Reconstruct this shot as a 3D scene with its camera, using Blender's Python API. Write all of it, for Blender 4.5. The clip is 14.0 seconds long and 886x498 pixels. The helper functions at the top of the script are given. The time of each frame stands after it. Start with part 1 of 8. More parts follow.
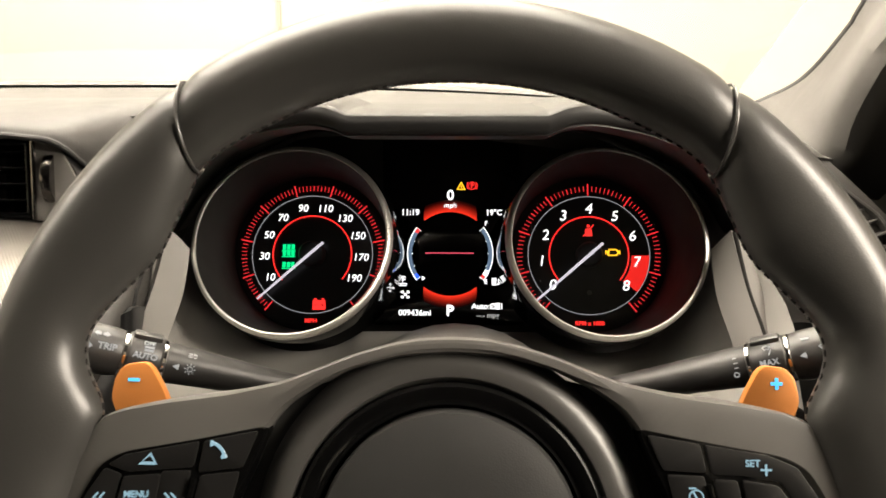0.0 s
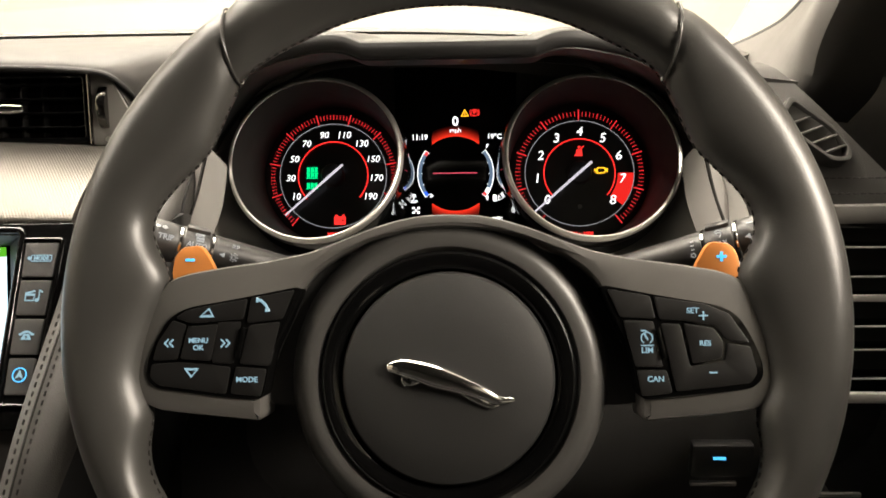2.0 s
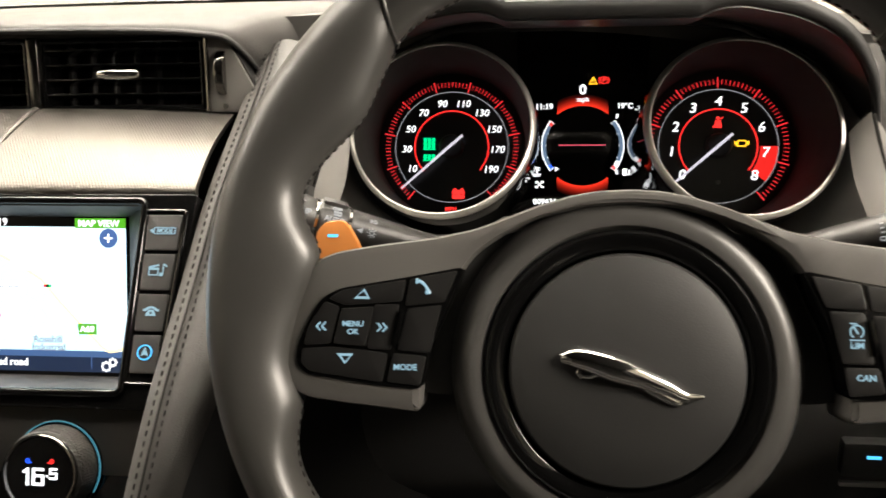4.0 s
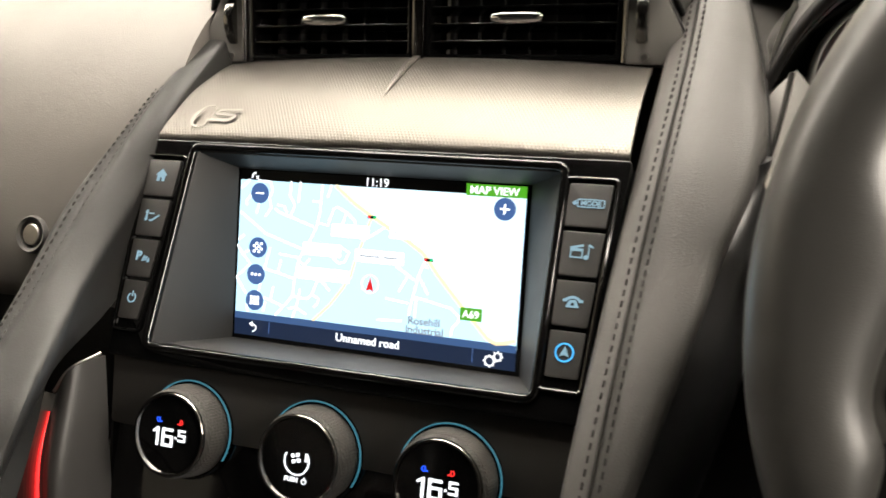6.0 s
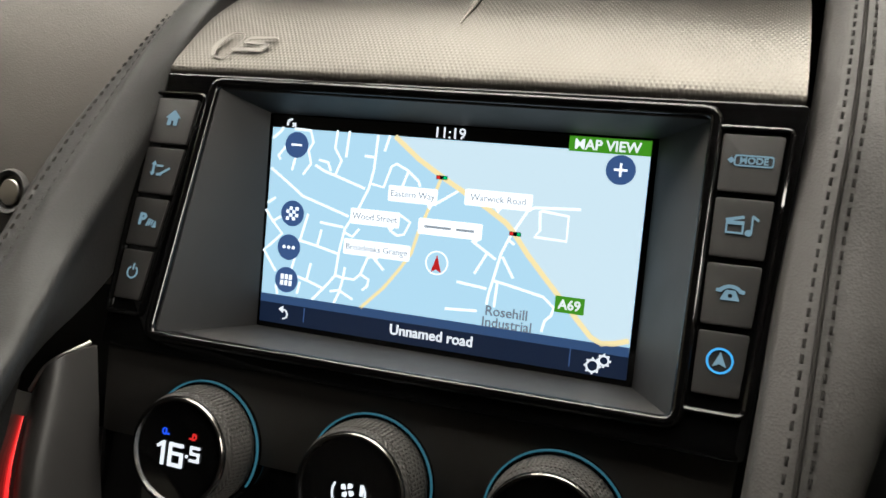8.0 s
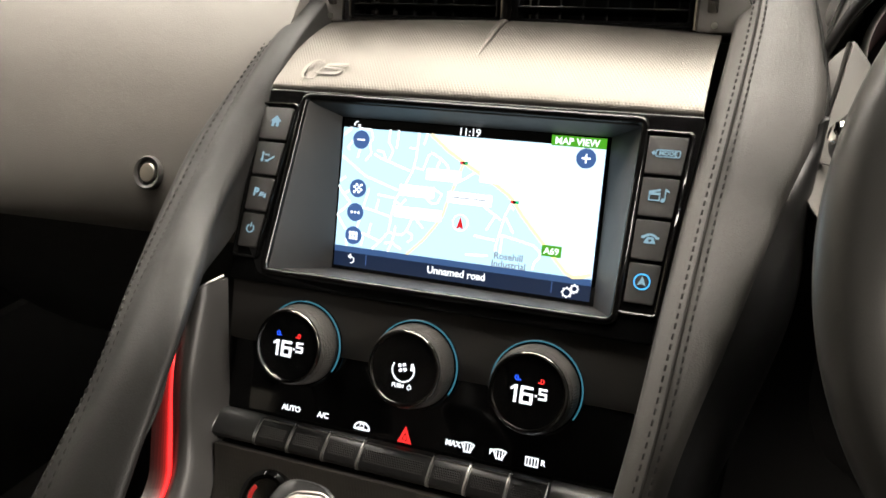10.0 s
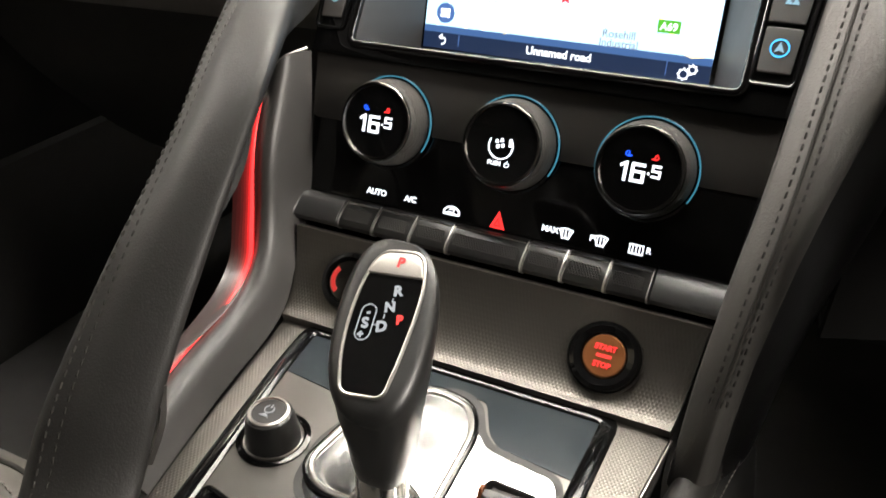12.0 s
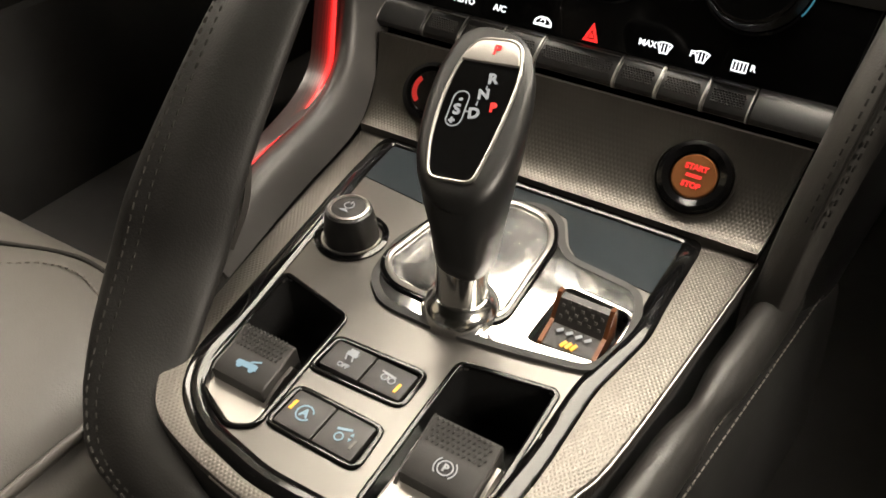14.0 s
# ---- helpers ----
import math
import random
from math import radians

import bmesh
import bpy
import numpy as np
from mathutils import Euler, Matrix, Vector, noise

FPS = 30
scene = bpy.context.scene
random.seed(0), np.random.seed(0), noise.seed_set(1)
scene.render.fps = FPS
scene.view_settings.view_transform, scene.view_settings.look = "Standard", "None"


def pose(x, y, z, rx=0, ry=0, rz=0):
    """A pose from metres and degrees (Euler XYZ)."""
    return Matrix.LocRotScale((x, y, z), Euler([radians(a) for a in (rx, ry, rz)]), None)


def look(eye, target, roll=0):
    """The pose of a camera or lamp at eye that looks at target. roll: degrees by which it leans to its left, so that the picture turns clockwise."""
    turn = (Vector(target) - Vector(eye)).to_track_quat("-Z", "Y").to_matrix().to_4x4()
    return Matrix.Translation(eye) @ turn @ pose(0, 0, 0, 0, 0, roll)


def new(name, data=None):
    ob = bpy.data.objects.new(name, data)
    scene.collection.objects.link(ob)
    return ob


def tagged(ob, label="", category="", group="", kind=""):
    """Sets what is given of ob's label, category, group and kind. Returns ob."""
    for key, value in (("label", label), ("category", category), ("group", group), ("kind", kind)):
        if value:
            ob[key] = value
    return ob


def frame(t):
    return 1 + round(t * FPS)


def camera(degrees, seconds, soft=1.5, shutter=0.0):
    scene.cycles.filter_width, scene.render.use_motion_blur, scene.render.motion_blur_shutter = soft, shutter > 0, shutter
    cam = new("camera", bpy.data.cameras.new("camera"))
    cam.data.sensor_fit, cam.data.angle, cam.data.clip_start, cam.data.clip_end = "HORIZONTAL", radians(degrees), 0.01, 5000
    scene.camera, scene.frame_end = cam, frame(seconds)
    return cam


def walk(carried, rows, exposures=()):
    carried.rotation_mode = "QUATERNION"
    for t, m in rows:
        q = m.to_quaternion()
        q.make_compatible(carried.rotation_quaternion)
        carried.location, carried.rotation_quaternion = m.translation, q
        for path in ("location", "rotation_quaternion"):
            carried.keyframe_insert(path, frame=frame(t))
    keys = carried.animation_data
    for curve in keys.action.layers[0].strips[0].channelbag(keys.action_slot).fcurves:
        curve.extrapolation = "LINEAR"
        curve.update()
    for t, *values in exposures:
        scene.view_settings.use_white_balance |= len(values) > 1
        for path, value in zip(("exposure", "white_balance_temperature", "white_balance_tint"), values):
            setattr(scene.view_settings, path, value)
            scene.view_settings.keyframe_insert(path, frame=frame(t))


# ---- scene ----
# Lengths below are written in a working unit of 0.91 m; U turns them into metres.
U = 0.91
cam = camera(56.5, 14.0, soft=1.6, shutter=0.3)
PATH = [
    (0, (0.013, 0.001, 1.057), (-0.026, 1.931, 0.536), -0.1),
    (0.5, (0.014, -0.058, 1.076), (-0.05, 1.87, 0.55), -0.2),
    (1, (0.02, -0.079, 1.066), (-0.059, 1.844, 0.521), -0.5),
    (1.5, (0.021, -0.086, 1.055), (-0.063, 1.827, 0.479), -0.8),
    (2, (0.025, -0.087, 1.044), (-0.059, 1.815, 0.432), -1.2),
    (2.2, (0.027, -0.087, 1.039), (-0.056, 1.812, 0.417), -1.3),
    (4.3, (-0.059, -0.041, 1.033), (-0.323, 1.824, 0.362), -1.5),
    (4.5, (-0.075, -0.033, 1.029), (-0.382, 1.826, 0.358), -1.4),
    (5, (-0.114, -0.017, 1.02), (-0.529, 1.818, 0.342), -1.3),
    (5.5, (-0.156, -0.003, 1.009), (-0.719, 1.793, 0.332), -1.8),
    (6, (-0.199, 0.022, 0.996), (-0.879, 1.78, 0.327), -2.3),
    (6.5, (-0.248, 0.073, 0.962), (-0.951, 1.825, 0.303), -1.8),
    (7, (-0.284, 0.121, 0.94), (-0.969, 1.883, 0.289), -1.1),
    (7.2, (-0.292, 0.135, 0.936), (-0.97, 1.897, 0.275), -1.0),
    (9.3, (-0.23, -0.023, 1.008), (-0.906, 1.711, 0.278), -0.4),
    (9.5, (-0.224, -0.041, 1.013), (-0.906, 1.691, 0.279), -0.6),
    (10, (-0.22, -0.059, 1.004), (-0.923, 1.659, 0.26), -1.0),
    (10.5, (-0.223, -0.06, 0.987), (-0.949, 1.622, 0.184), -1.1),
    (11, (-0.227, -0.058, 0.97), (-0.977, 1.583, 0.105), -1.2),
    (11.5, (-0.236, -0.056, 0.95), (-1.004, 1.531, 0.007), -1.2),
    (12, (-0.245, -0.057, 0.934), (-1.032, 1.472, -0.087), -1.0),
    (12.5, (-0.251, -0.059, 0.919), (-1.051, 1.41, -0.176), -0.7),
    (13, (-0.252, -0.063, 0.91), (-1.061, 1.347, -0.256), -0.5),
    (13.5, (-0.256, -0.071, 0.899), (-1.065, 1.291, -0.322), -0.1),
    (14, (-0.254, -0.078, 0.894), (-1.069, 1.247, -0.363), 0.2),
]
walk(cam, [(t, look(Vector(eye) * U, Vector(target) * U, roll)) for t, eye, target, roll in PATH],
     exposures=[(0, 0.24, 6550, 10), (0.5, 0.16, 6550, 10), (2.2, 0.28, 6500, 10), (4.3, 0.40, 6350, 10), (5.0, 0.26, 6300, 10), (6.0, 0.1, 6300, 10), (6.6, -0.22, 6250, 11), (6.9, -0.62, 5950, 8), (7.2, -0.70, 5850, 7), (9.3, -0.44, 6300, 10), (9.6, -0.32, 6300, 10), (9.9, -0.05, 6200, 10),
                (10.3, 0.27, 6100, 10), (11.0, 0.46, 6000, 10), (12.0, 0.54, 6050, 10), (13.0, 0.34, 6450, 10), (14.0, 0.12, 6500, 10)])

# ---- world and light: a lit garage round a closed car ----
world = bpy.data.worlds.new("garage_air")
scene.world = world
world.use_nodes = True
world.node_tree.nodes["Background"].inputs[0].default_value = (0.9, 0.85, 0.75, 1)
world.node_tree.nodes["Background"].inputs[1].default_value = 0.05


def area_lamp(name, place, target, w, h, watts, colour):
    data = bpy.data.lights.new(name, "AREA")
    data.shape, data.size, data.size_y, data.energy, data.color = "RECTANGLE", w * U, h * U, watts, colour
    lamp = new(name, data)
    lamp.matrix_world = look(Vector(place) * U, Vector(target) * U)
    return lamp


WARM = (1.0, 0.89, 0.75)
area_lamp("ceiling_lamp_front", (-0.5, 1.25, 2.7), (-0.45, 1.0, 0.8), 2.2, 2.5, 200, WARM)
area_lamp("ceiling_lamp_passenger", (-2.3, 0.5, 2.5), (-0.7, 0.3, 0.7), 0.6, 2.2, 55, WARM)
area_lamp("ceiling_lamp_driver", (2.4, -0.5, 2.4), (-0.1, 0.3, 0.85), 0.9, 2.8, 250, WARM)

# ---- materials ----


def nodes_of(name):
    m = bpy.data.materials.new(name)
    m.use_nodes = True
    nt = m.node_tree
    return m, nt, nt.nodes["Principled BSDF"]


def link(nt, a, b):
    nt.links.new(a, b)


def surface(name, colour, rough=0.5, metal=0.0, grain=900.0, bump=0.1, vary=0.12, spec=0.5, kind="noise", dist=0.0004, coat=0.0, wear=0.08):
    """A painted, moulded or leather surface: fine relief, slow stains, and a roughness that wanders."""
    m, nt, b = nodes_of(name)
    N = nt.nodes
    tc = N.new("ShaderNodeTexCoord")
    big = N.new("ShaderNodeTexNoise")
    big.inputs["Scale"].default_value, big.inputs["Detail"].default_value = 14.0, 5.0
    link(nt, tc.outputs["Object"], big.inputs["Vector"])
    ramp = N.new("ShaderNodeMapRange")
    ramp.inputs["To Min"].default_value, ramp.inputs["To Max"].default_value = 1.0 - vary, 1.0 + vary
    link(nt, big.outputs["Fac"], ramp.inputs["Value"])
    mul = N.new("ShaderNodeVectorMath")
    mul.operation = "SCALE"
    mul.inputs[0].default_value = colour
    link(nt, ramp.outputs["Result"], mul.inputs["Scale"])
    link(nt, mul.outputs["Vector"], b.inputs["Base Color"])
    rr = N.new("ShaderNodeMapRange")
    rr.inputs["To Min"].default_value, rr.inputs["To Max"].default_value = max(0.02, rough - wear), rough + wear
    n2 = N.new("ShaderNodeTexNoise")
    n2.inputs["Scale"].default_value, n2.inputs["Detail"].default_value = 55.0, 6.0
    link(nt, tc.outputs["Object"], n2.inputs["Vector"])
    link(nt, n2.outputs["Fac"], rr.inputs["Value"])
    link(nt, rr.outputs["Result"], b.inputs["Roughness"])
    b.inputs["Metallic"].default_value = metal
    b.inputs["Specular IOR Level"].default_value = spec
    b.inputs["Coat Weight"].default_value = coat
    b.inputs["Coat Roughness"].default_value = 0.06
    if bump > 0:
        if kind == "leather":
            tx = N.new("ShaderNodeTexVoronoi")
            tx.feature = "F1"
            tx.inputs["Scale"].default_value = grain
            link(nt, tc.outputs["Object"], tx.inputs["Vector"])
            soft = N.new("ShaderNodeMath")
            soft.operation = "MULTIPLY_ADD"
            soft.inputs[1].default_value = 2.2
            link(nt, n2.outputs["Fac"], soft.inputs[0])
            link(nt, tx.outputs["Distance"], soft.inputs[2])
            out = soft.outputs[0]
        elif kind == "weave":
            out = weave(nt, tc, grain)
        else:
            tx = N.new("ShaderNodeTexNoise")
            tx.inputs["Scale"].default_value, tx.inputs["Detail"].default_value = grain, 3.0
            out = tx.outputs["Fac"]
            link(nt, tc.outputs["Object"], tx.inputs["Vector"])
        bp = N.new("ShaderNodeBump")
        bp.inputs["Strength"].default_value, bp.inputs["Distance"].default_value = bump, dist
        link(nt, out, bp.inputs["Height"])
        link(nt, bp.outputs["Normal"], b.inputs["Normal"])
    return m


def weave(nt, tc, scale):
    """Two crossed fine ribs, a woven or engine-turned relief."""
    N = nt.nodes
    outs = []
    for k, turn in enumerate((35, -35)):
        mp = N.new("ShaderNodeMapping")
        mp.inputs["Rotation"].default_value = (0, 0, radians(turn))
        link(nt, tc.outputs["Object"], mp.inputs["Vector"])
        wv = N.new("ShaderNodeTexWave")
        wv.wave_type, wv.bands_direction, wv.wave_profile = "BANDS", "X", "SIN"
        wv.inputs["Scale"].default_value = scale
        wv.inputs["Distortion"].default_value = 0.0
        link(nt, mp.outputs["Vector"], wv.inputs["Vector"])
        outs.append(wv.outputs["Fac"])
    mx = N.new("ShaderNodeMath")
    mx.operation = "MULTIPLY"
    link(nt, outs[0], mx.inputs[0])
    link(nt, outs[1], mx.inputs[1])
    return mx.outputs[0]


def glow(name, colour, strength):
    m, nt, b = nodes_of(name)
    b.inputs["Base Color"].default_value = (0.01, 0.01, 0.01, 1)
    b.inputs["Emission Color"].default_value = (*colour, 1)
    b.inputs["Emission Strength"].default_value = strength
    b.inputs["Roughness"].default_value = 0.3
    return m


M_LEATHER = surface("black_leather", (0.018, 0.0172, 0.0165), 0.46, 0, 1100, 0.25, 0.15, 0.42, "leather", 0.0003)
M_RIM = surface("wheel_leather", (0.034, 0.033, 0.0305), 0.36, 0, 1500, 0.14, 0.25, 0.5, "leather", 0.0002, wear=0.08)
M_PADLEATHER = surface("pad_leather", (0.017, 0.0163, 0.0152), 0.44, 0, 900, 0.2, 0.12, 0.45, "leather", 0.0003)
# gloss black with a raised base colour, standing in for reflections in the wells
M_WELL_LIT = surface("well_gloss_lit", (0.012, 0.012, 0.0122), 0.13, 0, 300, 0.0, 0.3, 0.5, wear=0.06)
M_SEAT = surface("seat_leather", (0.055, 0.051, 0.045), 0.46, 0, 900, 0.25, 0.12, 0.5, "leather", 0.0003)
M_BEAM = surface("beam_leather", (0.0115, 0.0111, 0.0106), 0.50, 0, 1000, 0.25, 0.2, 0.24, "leather", 0.0003)
# same leather as M_DASH, made paler to stand in for light on the face
M_FACE_LIT = surface("dash_leather_lit", (0.125, 0.116, 0.106), 0.56, 0, 1000, 0.3, 0.12, 0.35, "leather", 0.0003)
M_LEVER = surface("lever_leather", (0.010, 0.010, 0.0098), 0.36, 0, 1500, 0.08, 0.15, 0.45, "leather", 0.0002)
M_AIRBAG = surface("airbag_grain", (0.019, 0.0188, 0.0182), 0.48, 0, 1300, 0.12, 0.12, 0.4, "leather", 0.0003)
M_COLLAR = surface("collar_plastic", (0.048, 0.0465, 0.044), 0.36, 0, 1500, 0.10, 0.12, 0.45, "leather", 0.0002)
M_HOODEDGE = surface("visor_edge_plastic", (0.0085, 0.0082, 0.008), 0.55, 0, 1500, 0.12, 0.1)
M_VISOR = surface("visor_leather", (0.022, 0.021, 0.0195), 0.56, 0, 1000, 0.3, 0.12, 0.3, "leather", 0.0003)
M_SIDEWALL = surface("side_wall_plastic", (0.009, 0.009, 0.0092), 0.30, 0, 900, 0.05, 0.2, 0.35, wear=0.05)
M_WKEY = surface("wheel_key_plastic", (0.0085, 0.0082, 0.0080), 0.34, 0, 2200, 0.06, 0.15, 0.45)
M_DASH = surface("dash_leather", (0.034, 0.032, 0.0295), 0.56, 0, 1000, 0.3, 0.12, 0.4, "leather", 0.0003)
M_SOFT = surface("soft_plastic", (0.050, 0.047, 0.044), 0.50, 0, 1800, 0.15, 0.1)
M_GREYP = surface("grey_plastic", (0.105, 0.099, 0.092), 0.5, 0, 1800, 0.12, 0.1)
M_SPOKE = surface("spoke_plastic", (0.072, 0.0685, 0.064), 0.38, 0, 1800, 0.1, 0.08)
M_KEY = surface("button_plastic", (0.019, 0.018, 0.017), 0.46, 0, 2200, 0.12, 0.1)
M_GLOSS = surface("gloss_black", (0.0022, 0.0022, 0.0022), 0.07, 0, 300, 0.0, 0.2, 0.5, wear=0.03)
M_KEYTOP = surface("toggle_plastic", (0.0060, 0.0058, 0.0056), 0.34, 0, 1800, 0.05, 0.15, 0.28, wear=0.06)
M_SMOKE = surface("smoked_plastic", (0.010, 0.010, 0.010), 0.36, 0, 900, 0.05, 0.2, wear=0.06)
M_TUBE = surface("tube_wall", (0.0095, 0.0092, 0.009), 0.6, 0, 900, 0.05, 0.2, 0.2)
M_MATT = surface("matt_black", (0.020, 0.020, 0.019), 0.7, 0, 900, 0.1)
M_EDGELINE = surface("key_edge_metal", (0.36, 0.35, 0.33), 0.38, 1.0, 600, 0.0, 0.05)
M_CHROME = surface("chrome", (0.84, 0.835, 0.82), 0.09, 1.0, 300, 0.0, 0.03, wear=0.02)
M_SATIN = surface("satin_metal", (0.40, 0.385, 0.36), 0.34, 1.0, 600, 0.03, 0.05)
M_BRIGHT = surface("bright_metal", (0.76, 0.755, 0.74), 0.15, 1.0, 300, 0.0, 0.03, wear=0.03)
M_FIN = surface("brown_tinted_plastic", (0.11, 0.036, 0.010), 0.3, 0.3, 1200, 0.05, 0.1)
M_PARK = surface("park_button_metal", (0.34, 0.325, 0.30), 0.42, 0.6, 600, 0.03, 0.05)
M_BEZEL = surface("bezel_metal", (0.84, 0.815, 0.76), 0.40, 0.95, 600, 0.02, 0.05)
M_PALEP = surface("pale_grey_plastic", (0.165, 0.158, 0.147), 0.5, 0, 1800, 0.12, 0.1)
# the cheek plastic again, lighter to make up for light missing under the dials
M_BOWL_LIT = surface("bowl_grey_plastic_lit", (0.20, 0.192, 0.18), 0.5, 0, 1800, 0.12, 0.08)
M_BAND = surface("satin_band", (0.019, 0.0175, 0.016), 0.40, 0, 900, 0.04, 0.15, 0.4)
M_EDGE = surface("polished_edge", (0.72, 0.70, 0.66), 0.32, 0.55, 400, 0.0, 0.05)
M_STALK = surface("stalk_plastic", (0.020, 0.0192, 0.0183), 0.40, 0, 2200, 0.10, 0.12)
M_DARKCHROME = surface("dark_chrome", (0.22, 0.21, 0.20), 0.16, 1.0, 300, 0.0, 0.06, wear=0.05)
M_TRIM = surface("woven_metal_trim", (0.118, 0.109, 0.098), 0.37, 0.88, 185, 0.42, 0.05, 0.5, "weave", 0.0004)
M_PLATE = surface("brushed_dark_plate", (0.125, 0.119, 0.111), 0.33, 0.8, 900, 0.0, 0.05, wear=0.02)
M_ORANGE = surface("orange_anodised", (0.52, 0.19, 0.045), 0.36, 0.35, 1500, 0.1, 0.06)
M_COPPER = surface("copper_metal", (0.22, 0.085, 0.028), 0.36, 0.7, 1200, 0.05, 0.1)
M_STITCH = surface("grey_thread", (0.11, 0.10, 0.09), 0.7, 0, 2500, 0.2)
M_DARKSTITCH = surface("dark_thread", (0.017, 0.016, 0.0148), 0.8, 0, 2500, 0.2, 0.12, 0.1)
# near black, for a seam and for sheets added where there is only shade
M_DEADBLACK = surface("dead_black", (0.014, 0.0138, 0.0135), 0.95, 0, 900, 0.3, 0.2, 0.1)
M_CARPET = surface("black_carpet", (0.030, 0.029, 0.028), 0.95, 0, 700, 0.5)
M_WALL = surface("cream_wall_paint", (0.53, 0.497, 0.415), 0.7, 0, 200, 0.05, 0.05)
M_CEILING = surface("white_ceiling_paint", (0.78, 0.77, 0.74), 0.8, 0, 200, 0.05, 0.04)
M_SEAM = surface("wall_joint", (0.36, 0.335, 0.28), 0.7, 0, 200, 0.05, 0.05)
M_FLOOR = surface("garage_concrete", (0.35, 0.34, 0.32), 0.6, 0, 60, 0.15, 0.15)
M_HEADLINER = surface("dark_headliner", (0.02, 0.02, 0.02), 0.9, 0, 900, 0.3)
M_RECESS = surface("recess_plastic", (0.022, 0.021, 0.020), 0.55, 0, 1800, 0.12, 0.1)
M_FIELD = surface("smoked_glass", (0.016, 0.020, 0.023), 0.16, 0, 300, 0.0, 0.2, 0.25, wear=0.08)
M_PILLAR = surface("pillar_cloth", (0.050, 0.047, 0.042), 0.8, 0, 1400, 0.3)
M_DIAL = surface("dial_black", (0.004, 0.004, 0.004), 0.35, 0, 600, 0.0, 0.2)
M_KNURL = surface("knurled_rubber", (0.036, 0.034, 0.032), 0.45, 0.2, 210, 0.7, 0.1, 0.5, "weave", 0.0006)
M_RED = glow("red_glow", (1.0, 0.03, 0.025), 1.3)
M_TICK = glow("tick_glow", (0.80, 0.03, 0.035), 0.95)
M_RED_REFLECT = glow("red_reflection", (0.8, 0.02, 0.015), 0.5)
M_WHITE = glow("white_glow", (1.0, 1.0, 1.0), 1.6)
M_PRINT = glow("white_print", (0.8, 0.8, 0.78), 0.45)
M_ICE = glow("ice_blue_glow", (0.42, 0.68, 0.80), 0.62)
M_BLUE = glow("blue_glow", (0.08, 0.5, 1.0), 1.3)
M_DEEPBLUE = glow("deep_blue_glow", (0.02, 0.1, 1.0), 1.5)
M_BRACKET = surface("bracket_plastic", (0.024, 0.0228, 0.0218), 0.44, 0, 1800, 0.1, 0.1)
M_CYANRING = glow("cyan_ring_glow", (0.10, 0.42, 0.55), 0.4)
M_GREEN = glow("green_glow", (0.0, 0.75, 0.22), 1.2)
M_AMBER = glow("amber_glow", (1.0, 0.5, 0.02), 1.5)
M_NEEDLE = glow("needle_glow", (0.85, 0.80, 0.9), 0.75)

# ---- mesh helpers ----


def plane_frame(o, rake):
    """A frame on a surface raked back by that many degrees: x to the right, y up the surface, z out of it."""
    r = radians(rake)
    return Matrix(((1, 0, 0, o[0]), (0, math.sin(r), -math.cos(r), o[1]), (0, math.cos(r), math.sin(r), o[2]), (0, 0, 0, 1)))


SCALE = Matrix.Scale(U, 4)


def thing(name, place, label, category, group="", kind=""):
    ob = new(name)
    ob.empty_display_size = 0.02
    ob.location = Vector(place) * U
    return tagged(ob, label, category, group, kind)


def part(name, bm, material, parent=None, label="", frame_m=None, smooth=True):
    """Links a bmesh, written in working units in the frame frame_m, as one mesh object; its origin is its own middle."""
    if frame_m is not None:
        bm.transform(frame_m)
    bm.transform(SCALE)
    if len(bm.verts):
        lo = Vector([min(v.co[k] for v in bm.verts) for k in range(3)])
        hi = Vector([max(v.co[k] for v in bm.verts) for k in range(3)])
        mid = (lo + hi) / 2
    else:
        mid = Vector((0, 0, 0))
    bm.transform(Matrix.Translation(-mid))
    bmesh.ops.recalc_face_normals(bm, faces=bm.faces)
    for f in bm.faces:
        f.smooth = smooth
    me = bpy.data.meshes.new(name)
    bm.to_mesh(me)
    bm.free()
    me.materials.append(material)
    if smooth:
        me.set_sharp_from_angle(angle=radians(38))
    ob = new(name, me)
    ob.location = mid
    if parent is not None:
        bpy.context.view_layer.update()
        ob.parent = parent
        w = Matrix.Translation(world_place(parent))
        ob.matrix_parent_inverse = w.inverted()
    if label:
        ob["label"] = label
    return ob


def world_place(ob):
    p = Vector(ob.location)
    return p


def fillet(pts, r, n=5):
    """The corners of a closed outline rounded by r (one number, or one a corner)."""
    out = []
    k = len(pts)
    for i in range(k):
        a, b, c = (Vector(pts[(i + j) % k]) for j in (-1, 0, 1))
        ri = r[i] if isinstance(r, (list, tuple)) else r
        u, v = (a - b), (c - b)
        ri = min(ri, u.length * 0.45, v.length * 0.45)
        if ri <= 1e-6:
            out.append(tuple(b))
            continue
        p, q = b + u.normalized() * ri, b + v.normalized() * ri
        for s in range(n + 1):
            t = s / n
            w = p * (1 - t) ** 2 + b * 2 * t * (1 - t) + q * t * t
            out.append(tuple(w))
    return out


def rect(w, h, x=0.0, y=0.0):
    return [(x - w / 2, y - h / 2), (x + w / 2, y - h / 2), (x + w / 2, y + h / 2), (x - w / 2, y + h / 2)]


def circle(r, n=32, x=0.0, y=0.0):
    return [(x + r * math.cos(2 * math.pi * i / n), y + r * math.sin(2 * math.pi * i / n)) for i in range(n)]


